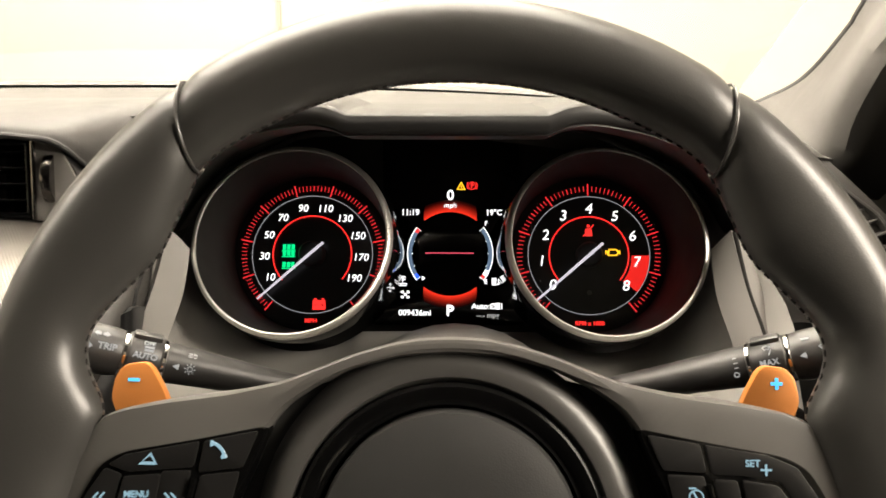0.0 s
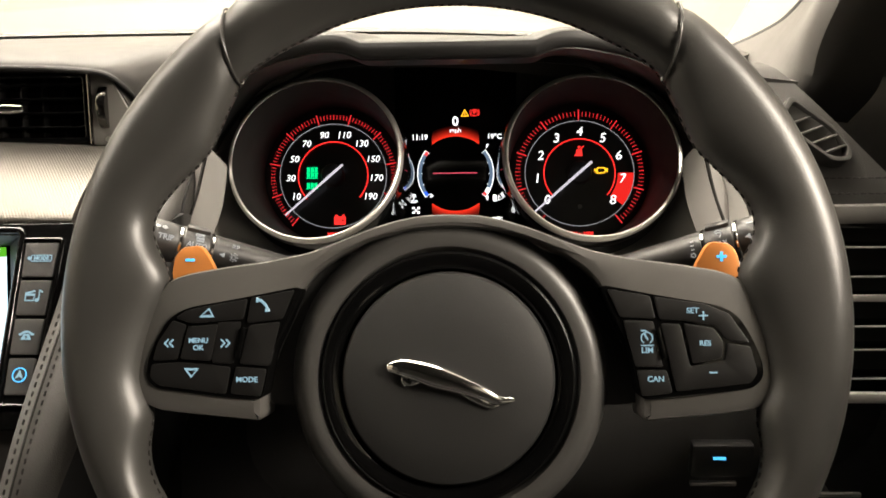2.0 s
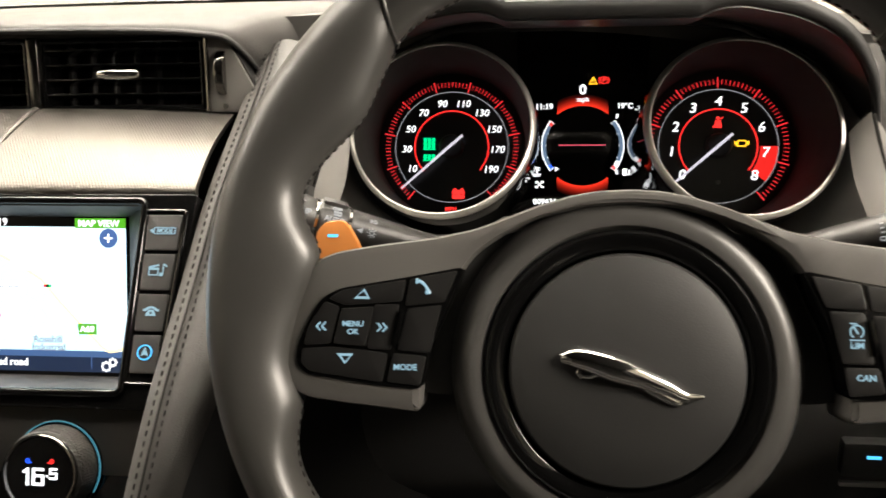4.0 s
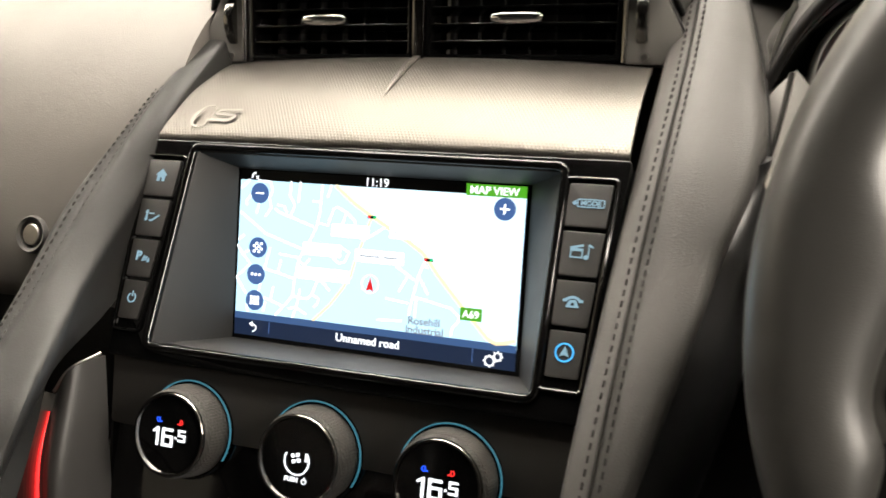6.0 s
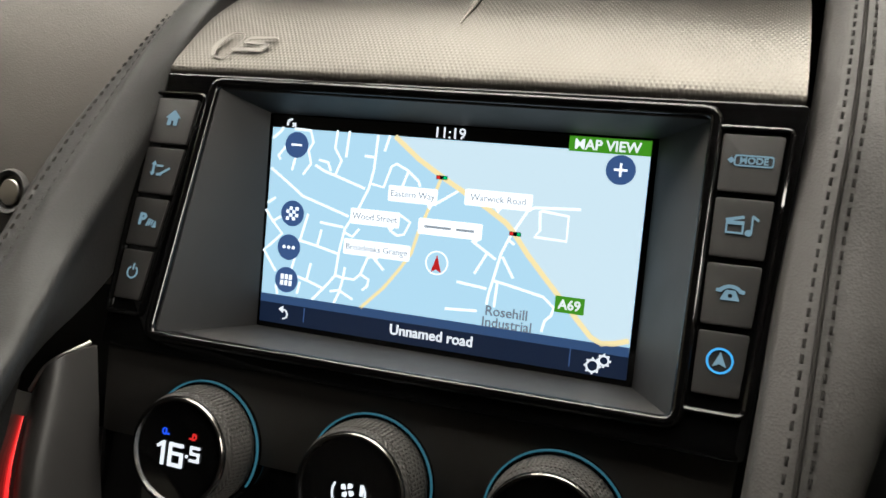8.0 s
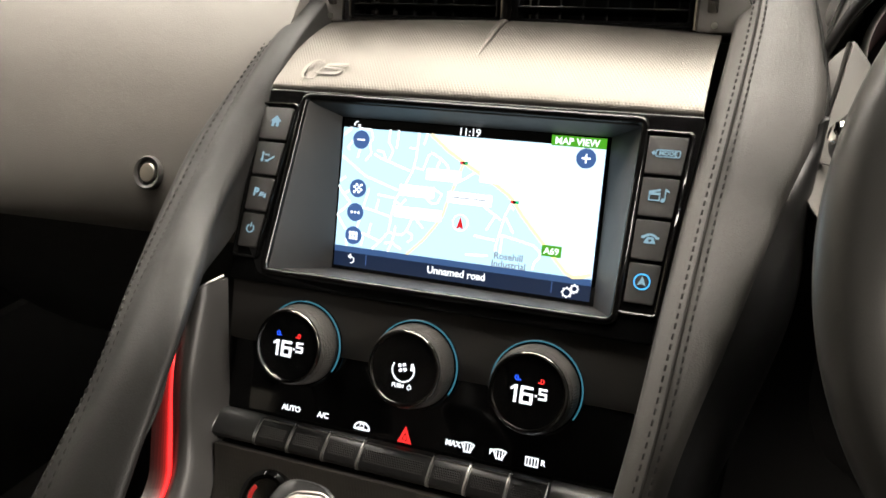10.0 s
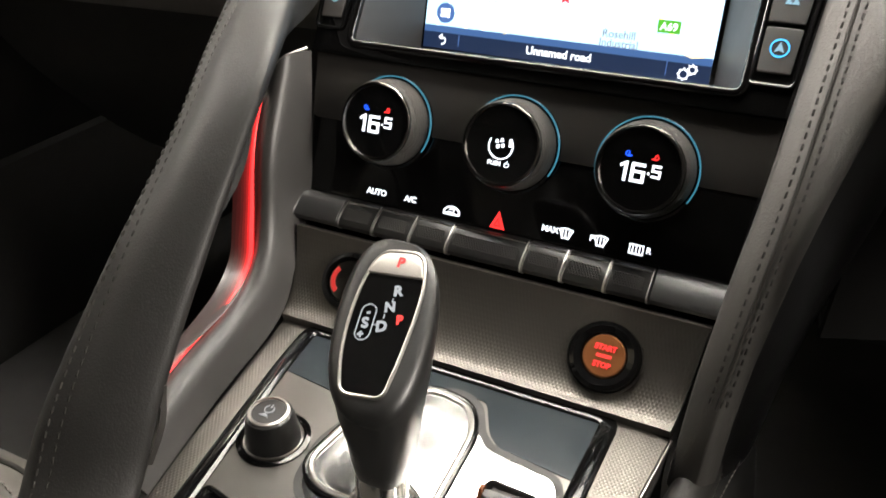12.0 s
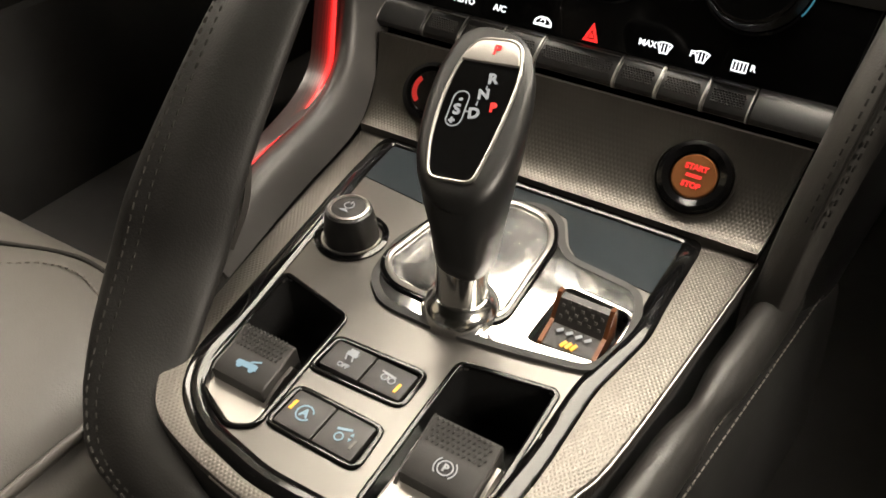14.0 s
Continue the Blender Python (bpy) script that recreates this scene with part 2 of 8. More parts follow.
def plate(outer, z0, z1, holes=(), bevel=0.0):
    """A flat plate between z0 and z1 with any outline and holes; its upper edges are chamfered."""
    bm = bmesh.new()
    edges = []
    for loop in (outer, *holes):
        vs = [bm.verts.new((p[0], p[1], z1)) for p in loop]
        edges += [bm.edges.new((vs[i], vs[(i + 1) % len(vs)])) for i in range(len(vs))]
    bmesh.ops.triangle_fill(bm, use_beauty=True, edges=edges)
    faces = list(bm.faces)
    res = bmesh.ops.extrude_face_region(bm, geom=faces)
    low = [v for v in res["geom"] if isinstance(v, bmesh.types.BMVert)]
    for v in low:
        v.co.z = z0
    if bevel > 0:
        bm.normal_update()
        rim = [e for e in bm.edges if all(abs(v.co.z - z1) < 1e-7 for v in e.verts) and any(abs(f.normal.z) < 0.5 for f in e.link_faces)]
        bmesh.ops.bevel(bm, geom=rim, offset=bevel, segments=2, affect="EDGES", profile=0.6)
    return bm


def box(w, h, d, bevel=0.0, at=(0, 0, 0), turn=None, seg=2):
    bm = bmesh.new()
    bmesh.ops.create_cube(bm, size=1.0, matrix=Matrix.Diagonal((w, h, d, 1)))
    if bevel > 0:
        bmesh.ops.bevel(bm, geom=bm.edges[:], offset=bevel, segments=seg, affect="EDGES", profile=0.6)
    if turn is not None:
        bm.transform(turn)
    bm.transform(Matrix.Translation(at))
    return bm


def lathe(profile, n=48, at=(0, 0, 0), closed=True):
    """Turns a profile of (radius, height) round the z axis."""
    rings = [[(r * math.cos(2 * math.pi * i / n), r * math.sin(2 * math.pi * i / n), h) for i in range(n)] for r, h in profile]
    bm = loft(rings, True, cap=closed)
    bm.transform(Matrix.Translation(at))
    return bm


def loft(rings, around=True, cap=False, loop=False):
    """Joins rows of points, all of one length, by faces."""
    bm = bmesh.new()
    vs = [[bm.verts.new(p) for p in r] for r in rings]
    m, n = len(vs), len(vs[0])
    for i in range(m if loop else m - 1):
        for j in range(n if around else n - 1):
            q = [vs[i][j], vs[i][(j + 1) % n], vs[(i + 1) % m][(j + 1) % n], vs[(i + 1) % m][j]]
            bm.faces.new(q)
    if cap and around and not loop:
        bm.faces.new(vs[0])
        bm.faces.new(vs[-1])
    bmesh.ops.remove_doubles(bm, verts=bm.verts, dist=1e-6)
    return bm


def smooth_line(pts, n=6):
    """A Catmull-Rom line through the points (tuples of any length)."""
    P = [np.array(p, float) for p in pts]
    P = [2 * P[0] - P[1]] + P + [2 * P[-1] - P[-2]]
    out = []
    for i in range(1, len(P) - 2):
        a, b, c, d = P[i - 1:i + 3]
        for s in range(n):
            t = s / n
            out.append(0.5 * (2 * b + (c - a) * t + (2 * a - 5 * b + 4 * c - d) * t * t + (3 * b - a - 3 * c + d) * t ** 3))
    out.append(P[-2])
    return out


def sheet(rows, nu=6, nv=6, thick=0.004):
    """A smooth sheet through a grid of control points, given a thickness away from the eye's side."""
    fine = [smooth_line(r, nv) for r in rows]
    cols = list(zip(*fine))
    grid = [smooth_line(c, nu) for c in cols]
    bm = loft([[tuple(p) for p in g] for g in grid], around=False)
    if thick:
        bmesh.ops.recalc_face_normals(bm, faces=bm.faces)
        bmesh.ops.solidify(bm, geom=bm.faces[:], thickness=thick)
    return bm


def sweep(path, section, up=(0, 0, 1), cap=True, loop=False, scale=None):
    """Carries a closed section (x across, y along up) along a path of points."""
    P = [Vector(p) for p in path]
    rings = []
    for i, p in enumerate(P):
        a = P[i - 1] if (i > 0 or loop) else P[i]
        b = P[(i + 1) % len(P)] if (i < len(P) - 1 or loop) else P[i]
        t = (b - a).normalized()
        side = t.cross(Vector(up)).normalized()
        upv = side.cross(t)
        k = scale[i] if scale else 1.0
        rings.append([tuple(p + side * (x * k) + upv * (y * k)) for x, y in section])
    return loft(rings, True, cap=cap, loop=loop)


def oval(a, b, n=12):
    return [(a * math.cos(2 * math.pi * i / n), b * math.sin(2 * math.pi * i / n)) for i in range(n)]


def merged(bms):
    out = bmesh.new()
    for b in bms:
        me = bpy.data.meshes.new("tmp")
        b.to_mesh(me)
        out.from_mesh(me)
        b.free()
        bpy.data.meshes.remove(me)
    return out


def stitches(path, step, length, r, up=(0, 0, 1)):
    """Single threads along a line, each a short bead."""
    P = [Vector(p) for p in path]
    beads, acc, want = [], 0.0, 0.0
    for a, b in zip(P, P[1:]):
        seg = (b - a).length
        while want <= acc + seg:
            p = a.lerp(b, (want - acc) / seg)
            d = (b - a).normalized() * length / 2
            side = d.cross(Vector(up)).normalized() * r
            u = side.cross(d).normalized() * r
            beads.append([(p + d * k + side * x + u * y * (1 if abs(k) < 0.9 else 0.2)) for k in (-1, -0.5, 0.5, 1) for x, y in ((-1, -0.6), (1, -0.6), (0.6, 0.8), (-0.6, 0.8))])
            want += step
        acc += seg
    verts, faces = [], []
    for q in beads:
        o = len(verts)
        verts += [tuple(v) for v in q]
        for k in range(3):
            for j in range(4):
                faces.append((o + 4 * k + j, o + 4 * k + (j + 1) % 4, o + 4 * k + 4 + (j + 1) % 4, o + 4 * k + 4 + j))
        faces += [(o, o + 3, o + 2, o + 1), (o + 12, o + 13, o + 14, o + 15)]
    me = bpy.data.meshes.new("tmp")
    me.from_pydata(verts, [], faces)
    bm = bmesh.new()
    bm.from_mesh(me)
    bpy.data.meshes.remove(me)
    return bm


def letters(words, size, bold=0.0, shear=0.0, depth=0.0002, align="CENTER"):
    """Raised lettering in the built-in font, its middle at the origin."""
    cu = bpy.data.curves.new("tmp", "FONT")
    cu.body, cu.size, cu.offset, cu.shear, cu.extrude, cu.align_x, cu.align_y = words, size, bold, shear, depth, align, "CENTER"
    cu.resolution_u = 3
    ob = new("tmp", cu)
    bpy.context.view_layer.update()
    me = bpy.data.meshes.new_from_object(ob.evaluated_get(bpy.context.evaluated_depsgraph_get()))
    bm = bmesh.new()
    bm.from_mesh(me)
    bpy.data.objects.remove(ob)
    bpy.data.curves.remove(cu)
    bpy.data.meshes.remove(me)
    return bm


def moved(bm, x=0.0, y=0.0, z=0.0, turn=0.0):
    bm.transform(Matrix.Translation((x, y, z)) @ Matrix.Rotation(radians(turn), 4, "Z"))
    return bm


def arc(r0, r1, a0, a1, z0=0.0, z1=0.0003, n=40, x=0.0, y=0.0):
    """A flat ring segment, angles in degrees."""
    A = [radians(a0 + (a1 - a0) * i / n) for i in range(n + 1)]
    o = [(x + r1 * math.cos(a), y + r1 * math.sin(a)) for a in A] + [(x + r0 * math.cos(a), y + r0 * math.sin(a)) for a in reversed(A)]
    rings = []
    bm = bmesh.new()
    top = [bm.verts.new((p[0], p[1], z1)) for p in o]
    low = [bm.verts.new((p[0], p[1], z0)) for p in o]
    k = len(o)
    for i in range(n):
        for q in (top, low):
            bm.faces.new((q[i], q[i + 1], q[k - 2 - i], q[k - 1 - i]))
    for i in range(k):
        bm.faces.new((top[i], top[(i + 1) % k], low[(i + 1) % k], low[i]))
    return bm

# ---- garage round the car ----


def slab(name, lo, hi, material, label):
    w, h, d = (hi[k] - lo[k] for k in range(3))
    ob = part(name, box(w, h, d, 0.0, [(lo[k] + hi[k]) / 2 for k in range(3)]), material, None, "", None, False)
    return tagged(ob, label, "wall" if "wall" in name else name.split("_")[-1], "", "structure")


slab("wall_front", (-4.2, 3.0, -0.2), (3.4, 3.15, 3.0), M_WALL, "cream painted garage wall seen through the windscreen")
slab("wall_back", (-4.2, -3.6, -0.2), (3.4, -3.45, 3.0), M_FLOOR, "grey garage wall behind the car")
slab("wall_left", (-4.2, -3.45, -0.2), (-4.05, 3.0, 3.0), M_WALL, "cream painted garage side wall")
slab("wall_right", (3.25, -3.45, -0.2), (3.4, 3.0, 3.0), M_WALL, "cream painted garage side wall")
slab("floor", (-4.2, -3.6, -0.3), (3.4, 3.15, -0.2), M_FLOOR, "grey concrete garage floor")
slab("ceiling", (-4.2, -3.6, 3.0), (3.4, 3.15, 3.1), M_CEILING, "white garage ceiling")
for x in (-2.55, -0.62):
    part("trim", box(0.012, 0.012, 3.2, 0.002, (x, 2.994, 1.4)), M_SEAM, bpy.data.objects["wall_front"])

# ---- car shell: floor, roof, doors, pillars, windscreen ----
CX = -0.414

shell = thing("car_body", (CX, 0.2, 0.1), "closed dark car cabin shell with black carpet", "car", "", "structure")
part("floor_pan", box(1.75, 2.9, 0.05, 0.01, (CX, -0.25, 0.17)), M_CARPET, shell)
part("firewall", box(1.75, 0.05, 0.74, 0.01, (CX, 1.12, 0.56)), M_CARPET, shell)
part("bulkhead", box(1.75, 0.06, 1.1, 0.02, (CX, -1.05, 0.72)), M_CARPET, shell)


def roof_rows():
    rows = []
    for y, z in ((0.30, 1.385), (0.10, 1.41), (-0.3, 1.42), (-0.8, 1.37), (-1.1, 1.22)):
        rows.append([(CX + x, y - 0.0, z - 0.16 * (abs(x) / 0.78) ** 4 * 0.6) for x in (-0.78, -0.5, 0, 0.5, 0.78)])
    return rows


part("headliner", sheet(roof_rows(), 4, 4, 0.02), M_HEADLINER, shell, "black cloth folding roof lining")
for s in (-1, 1):
    part("sill", box(0.06, 2.4, 0.34, 0.02, (CX + s * 0.86, -0.1, 0.30)), M_CARPET, shell)
    part("rear_quarter", box(0.05, 0.55, 0.62, 0.02, (CX + s * 0.85, -0.85, 1.03)), M_HEADLINER, shell)


def pillar(name, s):
    """Windscreen pillar: broad at the dash corner, sweeping back and up, with a rubber edge along the glass."""
    base = thing(name, (CX + s * 0.8, 0.9, 0.95), "beige cloth windscreen pillar with a dark rubber edge", "pillar", "", "structure")
    put = lambda p: (CX + s * (p[0] - CX), p[1], p[2])
    inner = ((0.325, 1.035, 0.945), (0.370, 1.00, 0.970), (0.397, 0.95, 1.000), (0.404, 0.87, 1.055), (0.399, 0.83, 1.081), (0.375, 0.60, 1.235), (0.33, 0.32, 1.385))
    outer = ((0.322, 0.73, 0.925), (0.325, 0.69, 0.958), (0.321, 0.665, 0.990), (0.319, 0.635, 1.022), (0.323, 0.61, 1.050), (0.335, 0.50, 1.14), (0.33, 0.27, 1.30))
    rows = []
    for p, q in zip(inner, outer):
        m = tuple((p[k] + q[k]) / 2 + (0.012, 0.010, 0.004)[k] for k in range(3))
        rows.append([put((p[0] + 0.010, p[1] + 0.004, p[2] - 0.002)), put(m), put(q), put((q[0] + 0.06, q[1] - 0.005, q[2] - 0.01))])
    part("pillar_cover", sheet(rows, 6, 6, 0.008), M_PILLAR, base)
    edge = smooth_line([put((p[0] + 0.002, p[1] - 0.004, p[2] - 0.001)) for p in inner], 8)
    part("rubber_edge", sweep([tuple(p) for p in edge], oval(0.0062, 0.0062, 10), (0, -0.6, 0.8)), M_MATT, base)
    return base


pillar("pillar_left", -1)
pillar("pillar_right", 1)

header = thing("windscreen_header", (CX, 0.5, 1.32), "dark windscreen header rail", "rail", "", "structure")
part("rail", box(1.52, 0.09, 0.045, 0.012, (CX, 0.30, 1.385)), M_HEADLINER, header)


def door(name, s, label):
    d = thing(name, (CX + s * 0.8, 0.2, 0.6), label, "door", "", "structure")
    f = lambda x: CX + s * x
    rows = [[(f(0.86), y, 0.97) for y in (1.0, 0.6, 0.1, -0.5)],
            [(f(0.84), y, 0.955) for y in (1.0, 0.6, 0.1, -0.5)],
            [(f(0.83), y, 0.86) for y in (1.0, 0.6, 0.1, -0.5)],
            [(f(0.82), y, 0.70) for y in (1.0, 0.6, 0.1, -0.5)],
            [(f(0.85), y, 0.45) for y in (1.0, 0.6, 0.1, -0.5)],
            [(f(0.85), y, 0.2) for y in (1.0, 0.6, 0.1, -0.5)]]
    part("door_card", sheet(rows, 5, 4, 0.02), M_LEATHER, d)
    part("armrest", box(0.09, 0.5, 0.06, 0.02, (f(0.79), 0.1, 0.68), seg=3), M_LEATHER, d)
    part("mirror_corner", sheet([[(f(0.825), y, z) for y, z in ((0.98, 0.955), (0.76, 1.10), (0.56, 1.22))],
                                 [(f(0.835), y, z) for y, z in ((0.98, 0.93), (0.76, 0.95), (0.46, 0.965))]], 4, 4, 0.012), M_CARPET, d)
    return d


door("door_passenger", -1, "closed black leather passenger door card")
door("door_driver", 1, "closed black leather driver door card")

# ---- dashboard ----
dash = thing("dashboard", (CX, 0.7, 0.8), "black leather dashboard with stitched seams and a padded top", "dashboard", "", "structure")
XS = (-0.76, -0.55, -0.36, -0.2, 0.0, 0.17, 0.4, 0.6, 0.76)


def top_z(x, y):
    """Height of the padded top: a shallow crown, lower to the doors, with a broad swell before the driver."""
    d = x - 0.42
    base = 0.990 - 0.03 * (abs(x) / 0.76) ** 3 - 0.02 * max(0.0, (y - 0.95)) * 3
    swell = 0.012 * math.exp(-(d / 0.2) ** 2) * math.exp(-((y - 0.62) / 0.16) ** 2)
    return base + swell


rows = []
for y in (1.10, 1.03, 0.92, 0.80, 0.70, 0.62):
    rows.append([(CX + x * (1 if x < 0.5 or y > 0.9 else 0.93), y, top_z(x, y)) for x in XS])
part("top_pad", sheet(rows, 4, 4, 0.02), M_DASH, dash, "padded leather dashboard top")

# passenger side: the face rolls down from the top pad to the glovebox
PX = (-0.76, -0.62, -0.48, -0.34, -0.235, -0.168)
prof = ((0.62, 0.984), (0.575, 0.971), (0.533, 0.945), (0.498, 0.905), (0.475, 0.862), (0.458, 0.815), (0.453, 0.782), (0.458, 0.765), (0.485, 0.750), (0.56, 0.742))
rows = [[(CX + x, y + 0.05 * max(0, (-x - 0.5)) * 1.2, z - 0.018 * (abs(x) / 0.76) ** 3) for x in PX] for y, z in prof]
part("passenger_face", sheet(rows, 5, 5, 0.012), M_FACE_LIT, dash, "smooth black leather passenger dash face, lightened for the light on it")
part("lower_panel", sheet([[(CX + x, y, z) for x in (-0.76, -0.4, -0.17)] for y, z in ((0.56, 0.742), (0.62, 0.62), (0.78, 0.45), (1.0, 0.3))], 4, 4, 0.01), M_CARPET, dash)

# driver side beyond the wheel
prof_r = ((0.665, 0.976), (0.628, 0.972), (0.602, 0.945), (0.585, 0.905), (0.575, 0.875), (0.57, 0.85))
rows = [[(CX + 0.60 + (0.748 + (0.919 - z) - 0.60) * k, y + 0.004 * k, z - 0.004 * k) for k in (0, 0.35, 0.7, 1)] for y, z in prof_r]
part("driver_face", sheet(rows, 5, 5, 0.012), M_DASH, dash, "black leather face beside the steering wheel")
part("knee_panel", sheet([[(CX + x, y + 0.5 * max(0.0, x - 0.60), z) for x in (0.2, 0.4, 0.6, 0.66, 0.82)] for y, z in ((0.60, 0.80), (0.55, 0.74), (0.53, 0.66), (0.57, 0.58), (0.75, 0.42), (1.0, 0.3))], 4, 4, 0.01), M_CARPET, dash)
for dz in (0.0, 0.012):
    line = smooth_line([(CX + x, 0.5755 - dz * 0.35, 0.8885 - dz) for x in (0.66, 0.70, 0.74, 0.775)], 6)
    part("stitching", stitches(line, 0.006, 0.0042, 0.0006, (0, -1, 0.3)), M_DARKSTITCH, dash)
part("defroster_edge", sweep([(CX + x, 1.0 - 0.06 * (abs(x) / 0.7) ** 2, top_z(x, 1.0) + 0.004) for x in np.linspace(-0.66, 0.66, 24)], oval(0.012, 0.004, 8)), M_SOFT, dash)

line = smooth_line([(-0.6672, 0.4612, 0.8165), (-0.6591, 0.4770, 0.8506), (-0.6426, 0.4900, 0.8786), (-0.6212, 0.5065, 0.9042), (-0.6018, 0.5190, 0.9228), (-0.595, 0.535, 0.939)], 8)
part("stitching", stitches([tuple(p) for p in line], 0.0058, 0.0036, 0.0006, (0, -0.8, 0.5)), M_DARKSTITCH, dash)

button = thing("glovebox_button", (-0.69, 0.458, 0.815), "round satin metal glovebox button in the leather dash", "button")
BF = Matrix.Translation((-0.692, 0.4555, 0.8138)) @ plane_frame((0, 0, 0), 22) @ Matrix.Diagonal((0.86, 0.86, 0.9, 1))
part("ring", lathe([(0.0165, -0.006), (0.0165, 0.0), (0.0150, 0.0022), (0.0125, 0.0008), (0.0110, -0.004)], 40, closed=False), M_SOFT, button, "", BF)
part("cap", lathe([(0.0092, -0.008), (0.0092, 0.0005), (0.0082, 0.0014), (0.004, 0.0017), (0.0005, 0.0018)], 36), M_SATIN, button, "satin metal cap", BF)

glass = part("windscreen", sheet([[(CX + x, y + 0.05 - 0.10 * (abs(x) / 0.78) ** 2, z) for x in (-0.78, -0.36, 0, 0.36, 0.78)] for y, z in ((1.14, 0.97), (0.74, 1.19), (0.30, 1.40))], 4, 4, 0.004), bpy.data.materials.new("windscreen_glass"), None)
gm = glass.data.materials[0]
gm.use_nodes = True
gb = gm.node_tree.nodes["Principled BSDF"]
gb.inputs["Transmission Weight"].default_value, gb.inputs["Roughness"].default_value, gb.inputs["IOR"].default_value = 1.0, 0.0, 1.45
gb.inputs["Base Color"].default_value = (0.96, 0.98, 0.97, 1)
glass.visible_shadow = False
tagged(glass, "clear laminated windscreen above the dashboard", "windscreen", "", "structure")

# ---- steering wheel ----
W = plane_frame((0.0102, 0.314, 0.8756), 21.0)
wheel = thing("steering_wheel", (0.0107, 0.33, 0.8756), "black leather three-spoke steering wheel with button pads and orange paddles", "steering wheel")


RIM_AWAY = (0, 30, 36, 40, 46, 51, 55, 60, 65, 69, 72, 76, 80, 85, 90, 97, 101, 105, 108, 112, 117, 126, 140, 180)
RIM_INNER = (0.1690, 0.1705, 0.1720, 0.1712, 0.1645, 0.1595, 0.1570, 0.1598, 0.1645, 0.1678, 0.1684, 0.1625, 0.1510, 0.1520, 0.1570, 0.1635, 0.1668, 0.1640, 0.1650, 0.1730, 0.1785, 0.1790, 0.1740, 0.1690)


def rim_inner(away):
    """Inner radius of the rim by the angle from its top: thumb grips above the spokes and lobes that meet them."""
    return sum(float(np.interp(away + d, RIM_AWAY, RIM_INNER)) for d in (-2.0, -1.0, 0.0, 1.0, 2.0)) / 5


def rim_point(a, across, out):
    """A point of the rim at angle a; the rim swells inwards into thumb grips, and its bottom is flattened."""
    away = abs(math.degrees(a) - 90)
    away = min(away, 360 - away)
    flat = 0.012 * max(0.0, -math.sin(a)) ** 6
    r1, r0 = 0.2068 - flat, rim_inner(away) - flat
    mid = r1 - 0.0176
    x = mid + (r1 - mid) * across if across > 0 else mid + (mid - r0) * across
    return (x * math.cos(a), x * math.sin(a), 0.0176 * out)


def rim_arc(a0, a1, n, m=24, shear0=0.0, shear1=0.0):
    """A length of rim; its ends are cut on a slant where the covers meet."""
    rings = []
    for i in range(n + 1):
        t = i / n
        k = min(i, n - i)
        pinch = 1.0 if k > 1 else (0.90 if k == 0 else 0.975)
        ring = []
        for j in range(m):
            u, v = math.cos(2 * math.pi * j / m), math.sin(2 * math.pi * j / m)
            cut = shear0 * max(0.0, 1 - t * 4) + shear1 * max(0.0, 1 - (1 - t) * 4)
            ring.append(rim_point(radians(a0 + (a1 - a0) * t + cut * u), pinch * u, pinch * v))
        rings.append(ring)
    return loft(rings, True, cap=True)


for a0, a1, name, k0, k1 in ((51.3, 128.1, "rim_top", 3, -3), (128.7, 234.5, "rim_grip", -3, 0), (234.9, 305.1, "rim_bottom", 0, 0), (305.5, 410.7, "rim_grip", 0, 3)):
    part(name, rim_arc(a0, a1, int((a1 - a0) / 1.8), 24, k0, k1), M_RIM, wheel, "", W)
for am, k in ((128.4, -3), (51.0, 3)):
    ring = [rim_point(radians(am + k * math.cos(b)), 0.968 * math.cos(b), 0.968 * math.sin(b)) for b in np.linspace(0, 2 * math.pi, 40, endpoint=False)]
    part("seam", sweep(ring, oval(0.0008, 0.0008, 6), (0.6, 0.8, 0.0), False, True), M_RIM, wheel, "", W)
for a0, a1 in ((46, 134), (136, 176), (4, 44), (190, 350)):
    angles = np.linspace(a0, a1, 60)
    line = [W @ Vector(rim_point(radians(a), -1.0, 0.0)) for a in angles]
    line = [p + (W.to_3x3() @ Vector((-math.cos(radians(a)), -math.sin(radians(a)), 0))) * 0.0002 for p, a in zip(line, angles)]
    part("stitching", stitches(line, 0.0052, 0.0030, 0.0005, W.to_3x3() @ Vector((0, 0, 1))), M_DARKSTITCH, wheel)

HUB = (-0.001, -0.030)


def hub_turn(profile, n=72):
    bm = lathe(profile, n, (HUB[0], HUB[1], 0), closed=False)
    return bm


part("hub_collar", hub_turn([(0.060, -0.05), (0.083, -0.045), (0.0848, -0.020), (0.0838, -0.008), (0.0790, -0.0005), (0.0735, 0.0020), (0.0690, 0.0012), (0.0672, -0.002), (0.0672, -0.012)]), M_COLLAR, wheel, "soft black collar", W)
part("gloss_ring", hub_turn([(0.0670, -0.010), (0.0668, 0.0010), (0.0650, 0.0032), (0.0600, 0.0030), (0.0572, 0.0008), (0.0562, -0.006)]), M_GLOSS, wheel, "gloss black ring", W)
part("airbag_cover", lathe([(0.0558, -0.01), (0.0556, 0.001), (0.0540, 0.0042), (0.046, 0.0066), (0.03, 0.0085), (0.012, 0.0093), (0.0005, 0.0094)], 72, (HUB[0], HUB[1], 0)), M_AIRBAG, wheel, "grained black airbag cover", W)

# plain chrome badge: a long bar with a blunt front end, a slim tail and two short lobes under it
def badge_bar(pts, widths, n=7):
    line = smooth_line([(*p, w) for p, w in zip(pts, widths)], n)
    return sweep([tuple(p[:3]) for p in line], oval(1.0, 0.55, 12), (0, 0, 1), True, False, [float(p[3]) for p in line])


